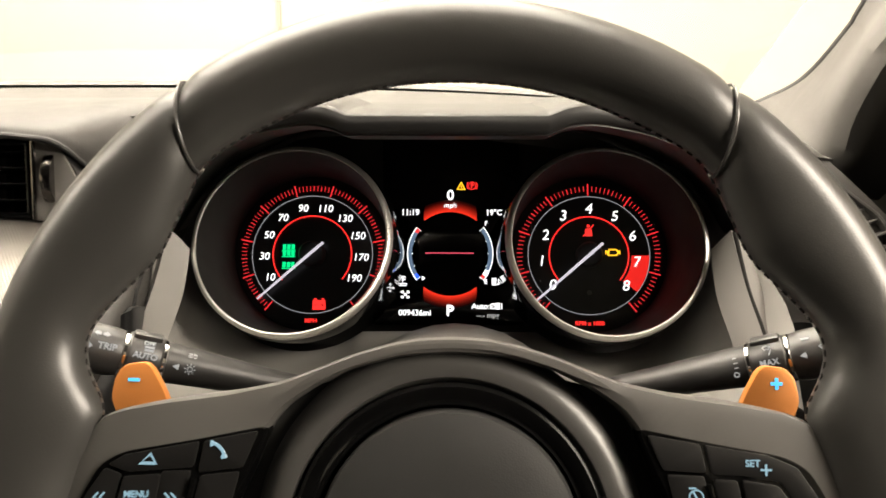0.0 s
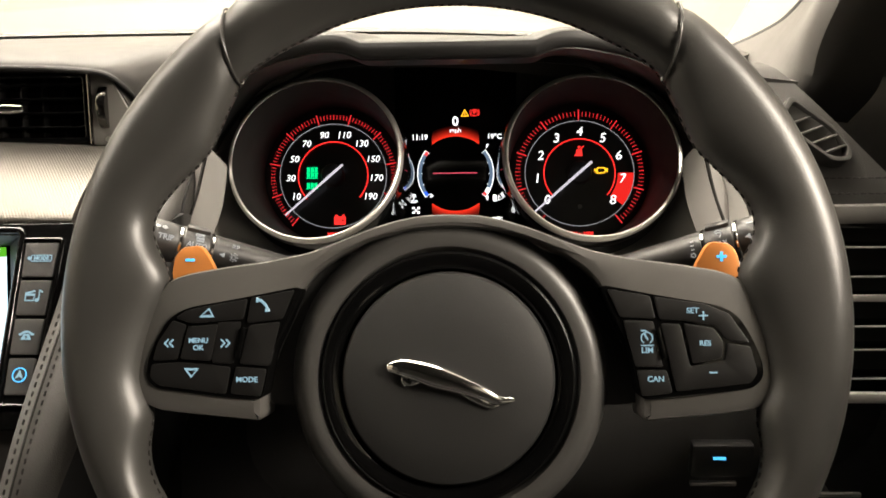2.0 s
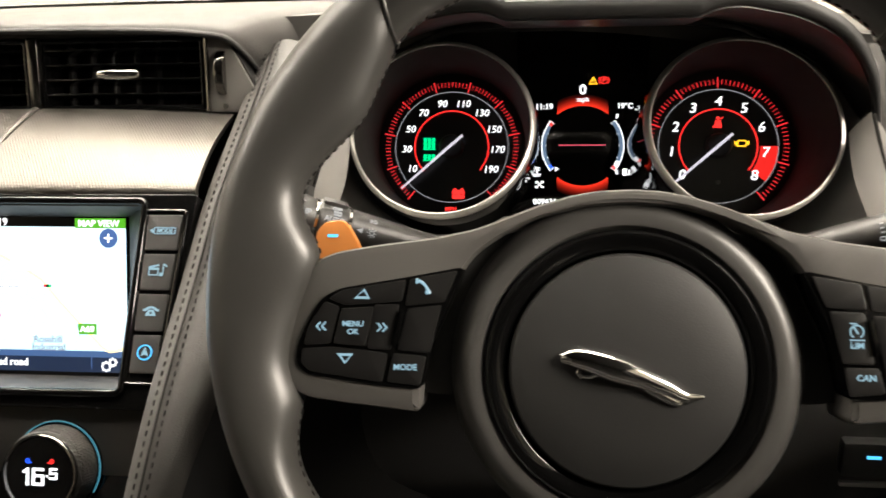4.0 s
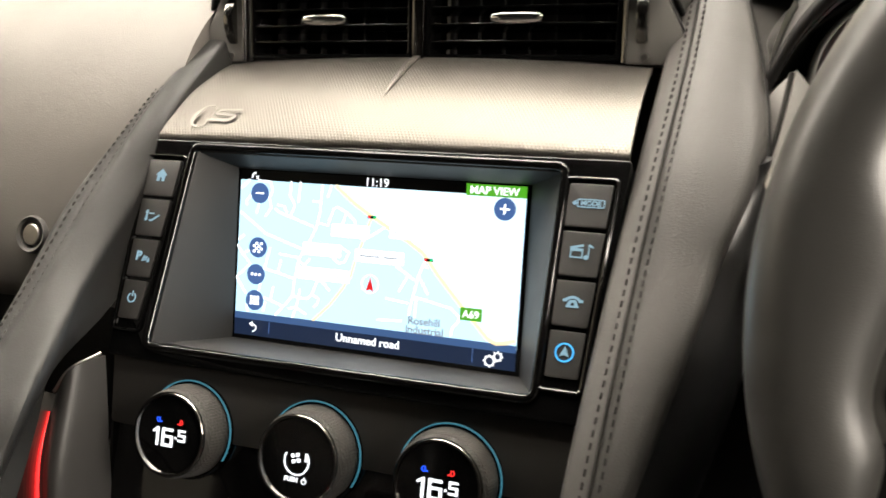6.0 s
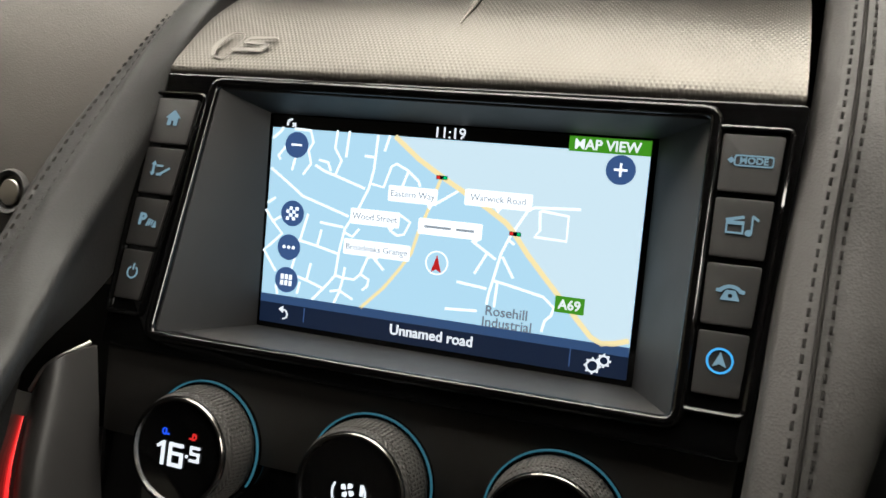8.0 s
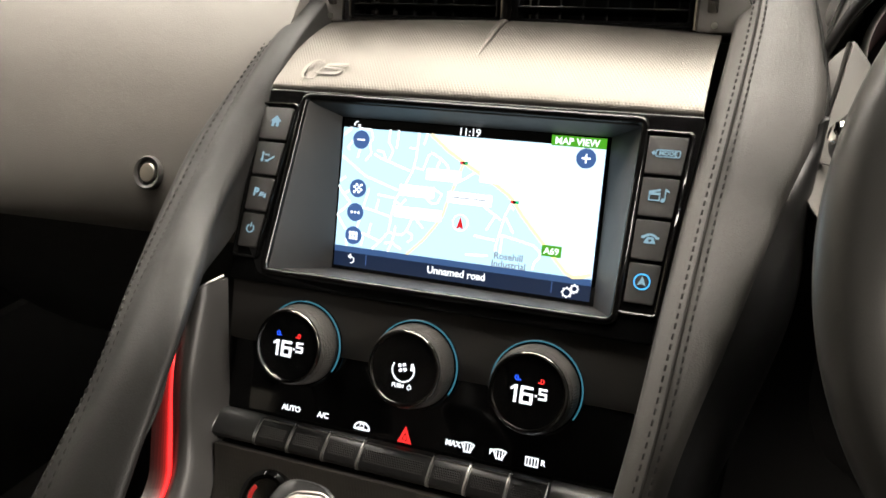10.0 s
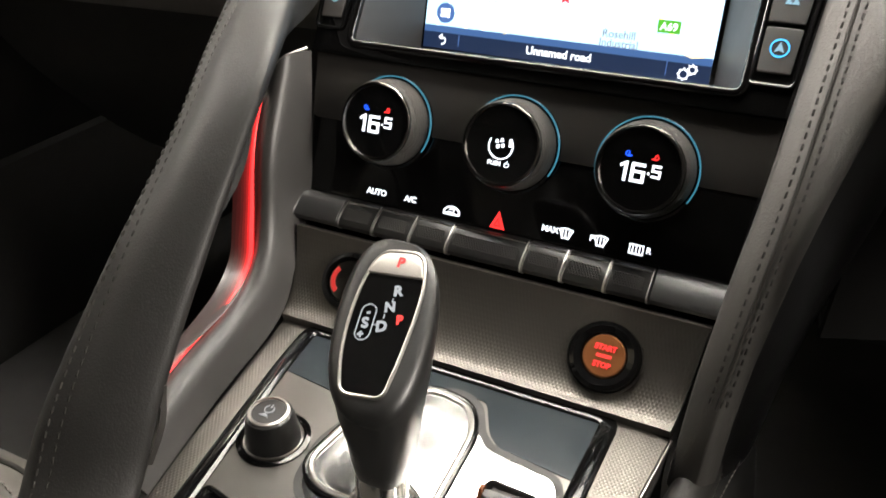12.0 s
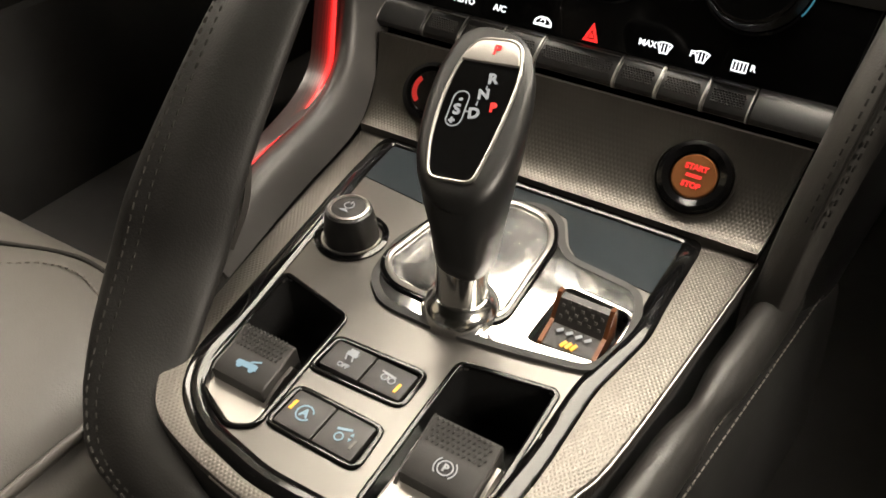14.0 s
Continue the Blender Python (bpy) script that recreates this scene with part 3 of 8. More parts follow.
part("badge", merged([badge_bar([(-0.0318, -0.0240, 0.0098), (-0.0262, -0.0234, 0.0112), (-0.0180, -0.0248, 0.0120), (-0.0070, -0.0282, 0.0124), (0.0050, -0.0322, 0.0120), (0.0165, -0.0366, 0.0112), (0.0245, -0.0402, 0.0104), (0.0330, -0.0402, 0.0098)],
                                [0.0024, 0.0042, 0.0050, 0.0058, 0.0046, 0.0034, 0.0024, 0.0009]),
                      badge_bar([(-0.0140, -0.0285, 0.0112), (-0.0200, -0.0312, 0.0106), (-0.0235, -0.0300, 0.0102), (-0.0225, -0.0330, 0.0100)], [0.0030, 0.0021, 0.0016, 0.0011]),
                      badge_bar([(0.0060, -0.0340, 0.0112), (0.0120, -0.0385, 0.0106), (0.0205, -0.0428, 0.0100), (0.0250, -0.0424, 0.0098)], [0.0030, 0.0025, 0.0018, 0.0012])]), M_CHROME, wheel, "polished chrome badge bar", W)


def mirror(pts, s):
    return [(s * x, y) for x, y in pts] if s > 0 else [(s * x, y) for x, y in reversed(pts)]


def key_icon(parent, words, size, x, y, z, material=None):
    return part("icon", moved(letters(words, size, 0.00008), x, y, z), material or M_ICE, parent, "", W)


EDGE_OUT = [(0.0, 0.0560), (0.0150, 0.0553), (0.0290, 0.0526), (0.0437, 0.0480), (0.0586, 0.0420), (0.0736, 0.0364), (0.0946, 0.0320), (0.1190, 0.0288), (0.1400, 0.0252), (0.1500, 0.0215), (0.1560, 0.0118), (0.1610, 0.0), (0.1650, -0.018), (0.1668, -0.033), (0.1630, -0.0425), (0.1545, -0.0468), (0.1360, -0.0490), (0.0985, -0.0525)]
EDGE_IN = [(0.0985, -0.0330), (0.0925, -0.0154), (0.0842, 0.0024), (0.0784, 0.0180), (0.0714, 0.0262), (0.0590, 0.0345), (0.0440, 0.0418), (0.0220, 0.0475), (0.0, 0.0490)]
OUT = [(x, y) for x, y in EDGE_OUT] + EDGE_IN + [(-x, y) for x, y in reversed(EDGE_IN[:-1])] + [(-x, y) for x, y in reversed(EDGE_OUT[1:])]
part("spoke_frame", plate(fillet(OUT, 0.004, 3), -0.024, 0.0050, (), 0.0046), M_SPOKE, wheel, "satin dark grey spoke frame", W)
part("spoke_core", plate(fillet([(0.155, -0.036), (0.150, 0.012), (0.080, 0.030), (0.0, 0.048), (-0.080, 0.030), (-0.150, 0.012), (-0.155, -0.036), (-0.090, -0.046), (0.090, -0.046)], 0.006, 3), -0.026, -0.014), M_MATT, wheel, "matt black spoke core", W)
PAD = [(0.0770, 0.0186), (0.1057, 0.0130), (0.1386, 0.0073), (0.1480, 0.0020), (0.1545, -0.0089), (0.1593, -0.0207), (0.1600, -0.0295), (0.1545, -0.0350), (0.1172, -0.0398), (0.0975, -0.0412), (0.0930, -0.0165), (0.0845, 0.0015)]
for s in (-1, 1):
    pad = part("button_pad", plate(fillet(mirror(PAD, s), 0.005, 5), -0.01, 0.0062, (), 0.0010), M_GLOSS, wheel, "gloss black switch pad", W)
    f = lambda pts: fillet(mirror([(abs(x), y) for x, y in pts], s), 0.0016, 3)

    def key(name, pts, words="", size=0.005, at=None, z=0.0071, mat=None, lab=""):
        k = part(name, plate(f(pts), 0.004, z, (), 0.0006), M_WKEY, pad, lab, W)
        if words:
            x = at[0] * (1 if s < 0 else 1)
            key_icon(pad, words, size, at[0], at[1], z + 0.00015, mat)
        return k

    if s < 0:
        key("key", [(0.1058, 0.0120), (0.1375, 0.0062), (0.1440, 0.0020), (0.1360, -0.0010), (0.1080, 0.0012)])
        key("key", [(0.1215, -0.0004), (0.1090, 0.0000), (0.1130, -0.0222), (0.1248, -0.0218)])
        key("key", [(0.1382, -0.0018), (0.1455, 0.0008), (0.1535, -0.0110), (0.1560, -0.0205), (0.1425, -0.0198)])
        key("key", [(0.1145, -0.0238), (0.1250, -0.0225), (0.1418, -0.0212), (0.1566, -0.0222), (0.1572, -0.0290), (0.1530, -0.0332), (0.1170, -0.0378)])
        key("key", [(0.1212, -0.0014), (0.1372, -0.0026), (0.1412, -0.0196), (0.1250, -0.0206)], "MENU\nOK", 0.0038, (-0.1313, -0.0118), 0.0078, None, "square menu key")
        key("key", [(0.0810, 0.0165), (0.1040, 0.0122), (0.1062, -0.0010), (0.0872, 0.0012)])
        key("key", [(0.0885, -0.0002), (0.1050, -0.0020), (0.1100, -0.0222), (0.0942, -0.0234)])
        key("key", [(0.0955, -0.0248), (0.1118, -0.0236), (0.1148, -0.0375), (0.0985, -0.0390)], "MODE", 0.0040, (-0.1058, -0.0303))
        part("scroll_bar", box(0.0024, 0.0165, 0.003, 0.0008, (-0.1090, -0.0112, 0.0075), Matrix.Rotation(radians(-12), 4, "Z")), M_GLOSS, pad, "", W)
        for x in (-0.1471, -0.1172):
            k = 1 if x < -0.13 else -1
            for d in (0.0, 0.0026):
                part("icon", merged([moved(box(0.0030, 0.0008, 0.0003), x + d - 0.0013, -0.0113 + j * 0.0010, 0.0074, j * k * 45) for j in (-1, 1)]), M_ICE, pad, "", W, False)
        part("icon", plate([(-0.1312, 0.0022), (-0.1232, 0.0022), (-0.1260, 0.0072)], 0.0071, 0.0074, ([(-0.1296, 0.0034), (-0.1262, 0.0060), (-0.1246, 0.0034)],)), M_ICE, pad, "", W)
        part("icon", plate([(-0.1392, -0.0242), (-0.1310, -0.0242), (-0.1352, -0.0293)], 0.0071, 0.0074, ([(-0.1372, -0.0254), (-0.1326, -0.0254), (-0.1350, -0.0280)],)), M_ICE, pad, "", W)
        part("icon", sweep([(p[0], p[1], 0.0074) for p in smooth_line([(-0.1010, 0.0112), (-0.0985, 0.0108), (-0.0957, 0.0080), (-0.0950, 0.0050)], 5)], oval(0.0008, 0.0003, 8), (0, 0, 1), True, False,
                              [1.6 if i in (0, 1, 2, 13, 14, 15) else 0.9 for i in range(16)]), M_ICE, pad, "", W)
    else:
        key("key", [(0.0810, 0.0160), (0.1030, 0.0124), (0.1056, 0.0006), (0.0875, 0.0014)])
        key("key", [(0.0890, 0.0000), (0.1045, -0.0006), (0.1090, -0.0242), (0.0950, -0.0240)], "LIM", 0.0040, (0.1011, -0.0156))
        key("key", [(0.0955, -0.0256), (0.1108, -0.0256), (0.1136, -0.0372), (0.0980, -0.0390)], "CAN", 0.0040, (0.1051, -0.0302))
        key("key", [(0.1046, 0.0122), (0.1309, 0.0080), (0.1430, 0.0030), (0.1530, -0.0120), (0.1412, -0.0105), (0.1355, -0.0028), (0.1195, -0.0004), (0.1075, 0.0000)], "SET", 0.0040, (0.1243, 0.0046))
        key("key", [(0.1080, -0.0018), (0.1180, -0.0022), (0.1226, -0.0238), (0.1402, -0.0208), (0.1415, -0.0120), (0.1532, -0.0136), (0.1566, -0.0270), (0.1530, -0.0322), (0.1155, -0.0366)])
        key("key", [(0.1196, -0.0018), (0.1347, -0.0042), (0.1396, -0.0112), (0.1385, -0.0195), (0.1238, -0.0224)], "RES", 0.0038, (0.1302, -0.0120), 0.0078)
        for w, h, x, y in ((0.0046, 0.0008, 0.1297, 0.0021), (0.0008, 0.0046, 0.1297, 0.0021), (0.0040, 0.0008, 0.1341, -0.0268)):
            part("icon", box(w, h, 0.0004, 0.0, (x, y, 0.0074)), M_ICE, pad, "", W, False)
        part("icon", merged([arc(0.0026, 0.0032, -60, 240, 0.0071, 0.0074, 20, 0.1009, -0.0092), moved(box(0.0008, 0.0040, 0.0003), 0.1004, -0.0084, 0.0073, 30), box(0.0030, 0.0007, 0.0003, 0, (0.0994, -0.0055, 0.0073)), box(0.0066, 0.0006, 0.0003, 0, (0.1011, -0.0130, 0.0073))]), M_ICE, pad, "", W)
        part("scroll_bar", box(0.0024, 0.0165, 0.003, 0.0008, (0.1080, -0.0118, 0.0075), Matrix.Rotation(radians(13), 4, "Z")), M_GLOSS, pad, "", W)
    # paddle behind the spoke
    pd = [(0.1320, 0.012), (0.1395, 0.0300), (0.1455, 0.0405), (0.1490, 0.0432), (0.1590, 0.0420), (0.1632, 0.0370), (0.1652, 0.026), (0.158, 0.008)]
    paddle = part("paddle", plate(fillet(mirror(pd, s), 0.003, 4), -0.048, -0.0425, (), 0.0016), M_ORANGE, wheel, "orange anodised shift paddle", W)
    part("mark", box(0.0056, 0.0016, 0.0006, 0.0002, (s * 0.1540, 0.0345, -0.0423)), M_BLUE, paddle, "blue mark", W)
    if s > 0:
        part("mark", box(0.0016, 0.0056, 0.0006, 0.0002, (s * 0.1540, 0.0345, -0.0423)), M_BLUE, paddle, "blue mark", W)
    part("paddle_stem", box(0.02, 0.02, 0.03, 0.004, (s * 0.138, 0.010, -0.04)), M_MATT, wheel, "", W)
part("lower_spoke", sheet([[(x, y, z) for x in (-0.045, 0, 0.045)] for y, z in ((-0.09, -0.045), (-0.125, -0.02), (-0.165, 0.0))], 4, 4, 0.016), M_SOFT, wheel, "", W)
part("column_boss", lathe([(0.05, -0.09), (0.06, -0.045), (0.075, -0.03)], 40, (HUB[0], HUB[1], 0)), M_MATT, wheel, "", W)

column = thing("steering_column", (0.0107, 0.45, 0.80), "black plastic steering column shroud behind the wheel", "steering column")
part("shroud", loft([[(cx + rx * math.cos(a), y, z + rz * math.sin(a)) for a in np.linspace(0, 2 * math.pi, 28, endpoint=False)] for cx, y, z, rx, rz in
                     ((0.0107, 0.40, 0.840, 0.058, 0.050), (0.0107, 0.43, 0.832, 0.068, 0.058), (0.0107, 0.52, 0.80, 0.075, 0.065), (0.0107, 0.70, 0.73, 0.08, 0.07))], True, True), M_SOFT, column)


def stalk(s, label):
    """Column stalk: a tapered stem, a switch collar between two bright rings, and a thick end with a bright cap."""
    st = thing("column_stalk", (0.0107 + s * 0.1, 0.42, 0.88), label, "stalk", "column stalks")
    a, b = Vector((0.0107 + s * 0.080, 0.440, 0.852)), Vector((0.0107 + s * 0.192, 0.398, 0.897))
    d = (b - a)
    q = Vector((0, 0, 1)).rotation_difference(d)
    F = Matrix.Translation(a) @ q.to_matrix().to_4x4()
    L = d.length
    part("stem", lathe([(0.0070, -0.02), (0.0085, L * 0.30), (0.0112, L * 0.685)], 28), M_STALK, st, "", F)
    part("bright_ring", lathe([(0.0112, L * 0.685), (0.0119, L * 0.69), (0.0119, L * 0.70), (0.0112, L * 0.705)], 28), M_CHROME, st, "thin chrome ring", F)
    part("switch_collar", lathe([(0.0116, L * 0.705), (0.0122, L * 0.712), (0.0124, L * 0.835), (0.0117, L * 0.842)], 28), M_STALK, st, "", F)
    part("bright_ring", lathe([(0.0116, L * 0.842), (0.0124, L * 0.847), (0.0124, L * 0.857), (0.0117, L * 0.862)], 28), M_CHROME, st, "thin chrome ring", F)
    part("end_grip", lathe([(0.0120, L * 0.862), (0.0129, L * 0.90), (0.0132, L * 1.00), (0.0128, L * 1.035), (0.010, L * 1.05)], 28), M_STALK, st, "", F)
    part("end_cap", lathe([(0.0062, L * 1.045), (0.0064, L * 1.07), (0.0052, L * 1.082), (0.0005, L * 1.086)], 24), M_CHROME, st, "chrome push button", F)
    # printed marks face the driver
    face = Vector((0, -0.86, 0.5))
    face = (face - d.normalized() * face.dot(d.normalized())).normalized()
    right = d.normalized() * s
    upv = face.cross(right)

    def mark(name, bm, along, up, mat=M_PRINT, r=0.0168):
        ang = up / r
        c = a + d * along
        n = face * math.cos(ang) + upv * math.sin(ang)
        uu = upv * math.cos(ang) - face * math.sin(ang)
        M = Matrix.Identity(4)
        for k in range(3):
            M[k][0], M[k][1], M[k][2], M[k][3] = right[k], uu[k], n[k], (c + n * r)[k]
        part(name, bm, mat, st, "", M)

    tri = lambda w, h, k: plate([(-w * k, -h), (w * k, 0), (-w * k, h)] if k > 0 else [(w, -h), (w, h), (-w, 0)], 0, 0.0003)
    mark("thumb_tab", box(0.0150, 0.0070, 0.0050, 0.0015), 0.772, 0.0125, M_STALK, 0.0118)
    K = 0.0126
    if s < 0:
        mark("mark", letters("TRIP", 0.0048, 0.0001), 0.922, 0.001, M_PRINT, 0.0131)
        mark("mark", tri(0.0017, 0.0030, 1), 0.990, 0.000, M_PRINT, 0.0134)
        mark("mark", letters("AUTO", 0.0044, 0.0001), 0.772, 0.0000, M_PRINT, K)
        mark("mark", letters("OFF", 0.0034, 0.0001), 0.765, 0.0072, M_PRINT, K)
        mark("mark", box(0.0050, 0.0012, 0.0003), 0.762, 0.0050, M_PRINT, K)
        mark("mark", box(0.0046, 0.0012, 0.0003), 0.762, 0.0033, M_PRINT, K)
        mark("mark", box(0.0026, 0.0006, 0.0003), 0.755, -0.0070, M_PRINT, K)
        mark("mark", tri(0.0017, 0.0016, -1), 0.645, -0.002, M_PRINT, 0.0112)
        mark("mark", merged([arc(0.0011, 0.0015, 0, 360, 0, 0.0003, 18)] + [moved(box(0.0010, 0.0004, 0.0003), 0.0025 * math.cos(k * 0.785), 0.0025 * math.sin(k * 0.785), 0, k * 45) for k in range(8)]), 0.585, -0.002, M_PRINT, 0.0108)
        mark("mark", merged([arc(0.0011, 0.0015, -90, 90, 0, 0.0003, 12, 0.001, 0), box(0.0004, 0.0028, 0.0003, 0, (0.001, 0, 0)), box(0.0020, 0.0004, 0.0003, 0, (-0.0010, 0.0010, 0)), box(0.0020, 0.0004, 0.0003, 0, (-0.0010, 0, 0)), box(0.0020, 0.0004, 0.0003, 0, (-0.0010, -0.0010, 0))]), 0.585, 0.0055, M_PRINT, 0.0106)
        mark("mark", merged([plate([(-0.0036, 0), (-0.0015, 0.0018), (-0.0015, 0.0009), (0, 0.0009), (0, -0.0009), (-0.0015, -0.0009), (-0.0015, -0.0018)], 0, 0.0003), plate([(0.0046, 0), (0.0025, 0.0018), (0.0025, 0.0009), (0.001, 0.0009), (0.001, -0.0009), (0.0025, -0.0009), (0.0025, -0.0018)], 0, 0.0003)]), 0.955, 0.0075, M_PRINT, 0.0132)
    else:
        mark("mark", letters("MAX", 0.0044, 0.0001), 0.775, -0.0015, M_PRINT, K)
        mark("mark", merged([arc(0.0026, 0.0031, 50, 130, 0, 0.0003, 12), arc(0.0011, 0.0015, 50, 130, 0, 0.0003, 12), box(0.0022, 0.0005, 0.0003, 0, (-0.0013, 0.0015, 0), Matrix.Rotation(radians(-55), 4, "Z")), box(0.0022, 0.0005, 0.0003, 0, (0.0013, 0.0015, 0), Matrix.Rotation(radians(55), 4, "Z")), box(0.0034, 0.0005, 0.0003, 0, (0.0014, -0.0006, 0), Matrix.Rotation(radians(65), 4, "Z"))]), 0.775, 0.0045, M_PRINT, K)
        mark("mark", arc(0.0010, 0.0015, 0, 360, 0, 0.0003, 18), 0.640, -0.0045, M_PRINT, 0.0112)
        for up in (-0.0010, 0.0015, 0.0042):
            mark("mark", box(0.0020, 0.0006, 0.0003), 0.645, up, M_PRINT, 0.0113)
        mark("mark", tri(0.0017, 0.0016, -1), 0.905, -0.001, M_PRINT, 0.0131)
        mark("mark", merged([arc(0.0026, 0.0031, 40, 140, 0, 0.0003, 12), arc(0.0010, 0.0014, 40, 140, 0, 0.0003, 12), box(0.0022, 0.0005, 0.0003, 0, (-0.0013, 0.0015, 0), Matrix.Rotation(radians(-55), 4, "Z")), box(0.0022, 0.0005, 0.0003, 0, (0.0013, 0.0015, 0), Matrix.Rotation(radians(55), 4, "Z")), box(0.0034, 0.0005, 0.0003, 0, (0.0014, -0.0006, 0), Matrix.Rotation(radians(65), 4, "Z"))]), 0.985, 0.000, M_PRINT, 0.0132)
        mark("mark", plate([(-0.0022, 0.0006), (0.0022, 0.0006), (0.0016, -0.0006), (-0.0016, -0.0006)], 0, 0.0003), 0.925, 0.0075, M_PRINT, 0.0131)
    return st


stalk(-1, "black indicator stalk with white lamp symbols and chrome rings")
stalk(1, "black wiper stalk with white wiper symbols and chrome rings")

# ---- instrument cluster ----
G = plane_frame((0.006, 0.6277, 0.884), 22.3)
GX = 0.1087
cluster = thing("instrument_cluster", (0.006, 0.6, 0.884), "black instrument cluster with red-lit round dials and centre screen", "instrument cluster")
part("backing", plate(fillet(rect(0.40, 0.20, 0, 0.0), 0.02), -0.02, -0.004), M_MATT, cluster, "", G)
part("screen", plate(fillet([(-0.0615, -0.056), (0.0615, -0.056), (0.052, 0.0), (0.055, 0.10), (-0.055, 0.10), (-0.052, 0.0)], 0.004), -0.003, 0.0, (), 0.0005), M_GLOSS, cluster, "gloss black centre screen", G)
screen = bpy.data.objects["screen"]


def on_screen(name, bm, mat, z=0.0003, x=0.0, y=0.0, turn=0.0):
    return part(name, moved(bm, x, y, z, turn), mat, screen, "", G)


def shade_arc(a0, a1):
    """The red glow bands above and below the round field, fading outwards in fine steps."""
    n = 9
    for k in range(n):
        name = "red_band_%d" % k
        g = bpy.data.materials[name] if name in bpy.data.materials else glow(name, (0.8, 0.03, 0.012), 1.1 * (1 - k / n) ** 2.2)
        r0 = 0.0333 + 0.0095 * k / n
        on_screen("glow_band", arc(r0, 0.0333 + 0.0095 * (k + 1) / n, a0 + k * 1.2, a1 - k * 1.2, 0, 0.0002), g)


shade_arc(52, 128)
shade_arc(232, 308)
M_ARCBAR = glow("arc_blue_grey", (0.18, 0.27, 0.40), 0.6)
for s in (-1, 1):
    c = 180 if s < 0 else 0
    on_screen("gauge_arc", arc(0.0302, 0.0332, c - 38, c + 38, 0, 0.0002), M_ARCBAR)
    on_screen("gauge_arc", arc(0.0332, 0.0339, c - 38, c + 38, 0, 0.0003), M_WHITE)
    for k in range(5):
        a = radians(c - 38 + 19 * k)
        on_screen("gauge_tick", box(0.0045, 0.0006, 0.0003, 0, (0, 0, 0)), M_WHITE, 0.0003, 0.0318 * math.cos(a), 0.0318 * math.sin(a), math.degrees(a))
on_screen("gauge_arc", arc(0.0302, 0.0332, 142, 148, 0.0002, 0.0004), M_RED)
on_screen("gauge_arc", arc(0.0302, 0.0332, 211, 218, 0.0002, 0.0004), M_DEEPBLUE)
on_screen("gauge_arc", arc(0.0302, 0.0332, 322, 327, 0.0002, 0.0004), M_RED)
on_screen("gauge_arc", arc(0.0302, 0.0332, 327, 336, 0.0002, 0.0004), M_WHITE)
on_screen("centre_line", box(0.0385, 0.0008, 0.0003), glow("pink_line", (0.95, 0.10, 0.16), 0.9), 0.0003, -0.0005, 0.0005)
for words, size, x, y, mat, bold in (("0", 0.0115, 0.0, 0.0465, M_WHITE, 0.0002), ("mph", 0.0058, 0.0, 0.0385, M_WHITE, 0.0), ("11:19", 0.0066, -0.0318, 0.0327, M_WHITE, 0.0001), ("19\u00b0C", 0.0062, 0.0345, 0.0327, M_WHITE, 0.0001),
                                     ("P", 0.0115, 0.0, -0.0452, M_WHITE, 0.0004), ("009436mi", 0.0064, -0.0275, -0.0468, M_WHITE, 0.0001), ("Auto:\u00d8", 0.0062, 0.0265, -0.0415, M_WHITE, 0.0001), ("--.- mpg", 0.0056, 0.0295, -0.0485, M_PRINT, 0.0001),
                                     ("F", 0.0048, 0.0282, 0.0240, M_WHITE, 0.0001), ("E", 0.0048, 0.0280, -0.0222, M_WHITE, 0.0001)):
    on_screen("lettering", letters(words, size, bold), mat, 0.0008, x, y)
on_screen("warning_lamp", plate([(0.0048, 0.0512), (0.0122, 0.0512), (0.0085, 0.0580)], 0, 0.0003, ([(0.0062, 0.0520), (0.0085, 0.0562), (0.0108, 0.0520)],)), M_AMBER)
on_screen("warning_lamp", box(0.0007, 0.0024, 0.0003, 0, (0.0085, 0.0537, 0)), M_AMBER)
on_screen("warning_lamp", arc(0.0026, 0.0032, 0, 360, 0, 0.0003, 24, 0.0172, 0.0545), M_RED)
for a in (0, 180):
    on_screen("warning_lamp", arc(0.0038, 0.0044, a - 42, a + 42, 0, 0.0003, 16, 0.0172, 0.0545), M_RED)
on_screen("warning_lamp", letters("P", 0.0045, 0.0002), M_RED, 0.0003, 0.0172, 0.0545)
for k in range(3):
    for j in range(3):
        if (k + j) % 2 == 0:
            on_screen("flag_icon", box(0.0022, 0.0018, 0.0003), M_WHITE, 0.0003, -0.0373 + 0.0022 * k, -0.0344 + 0.002 * j)
on_screen("fuel_icon", merged([box(0.0034, 0.0056, 0.0003), box(0.0016, 0.0006, 0.0003, 0, (0.0028, -0.002, 0)), box(0.0006, 0.0045, 0.0003, 0, (0.0034, 0, 0))]), M_WHITE, 0.0003, 0.0345, -0.0220)
on_screen("fuel_icon", merged([box(0.0034, 0.0050, 0.0003), box(0.0006, 0.0045, 0.0003, 0, (0.0030, 0, 0))]), M_WHITE, 0.0003, 0.0375, -0.0412)
on_screen("arrow_icon", plate([(0.0388, -0.024), (0.0408, -0.022), (0.0388, -0.02)], 0, 0.0003), M_WHITE)
on_screen("arrow_icon", plate([(-0.0222, -0.0215), (-0.0195, -0.0195), (-0.0222, -0.0175)], 0, 0.0003), M_WHITE)
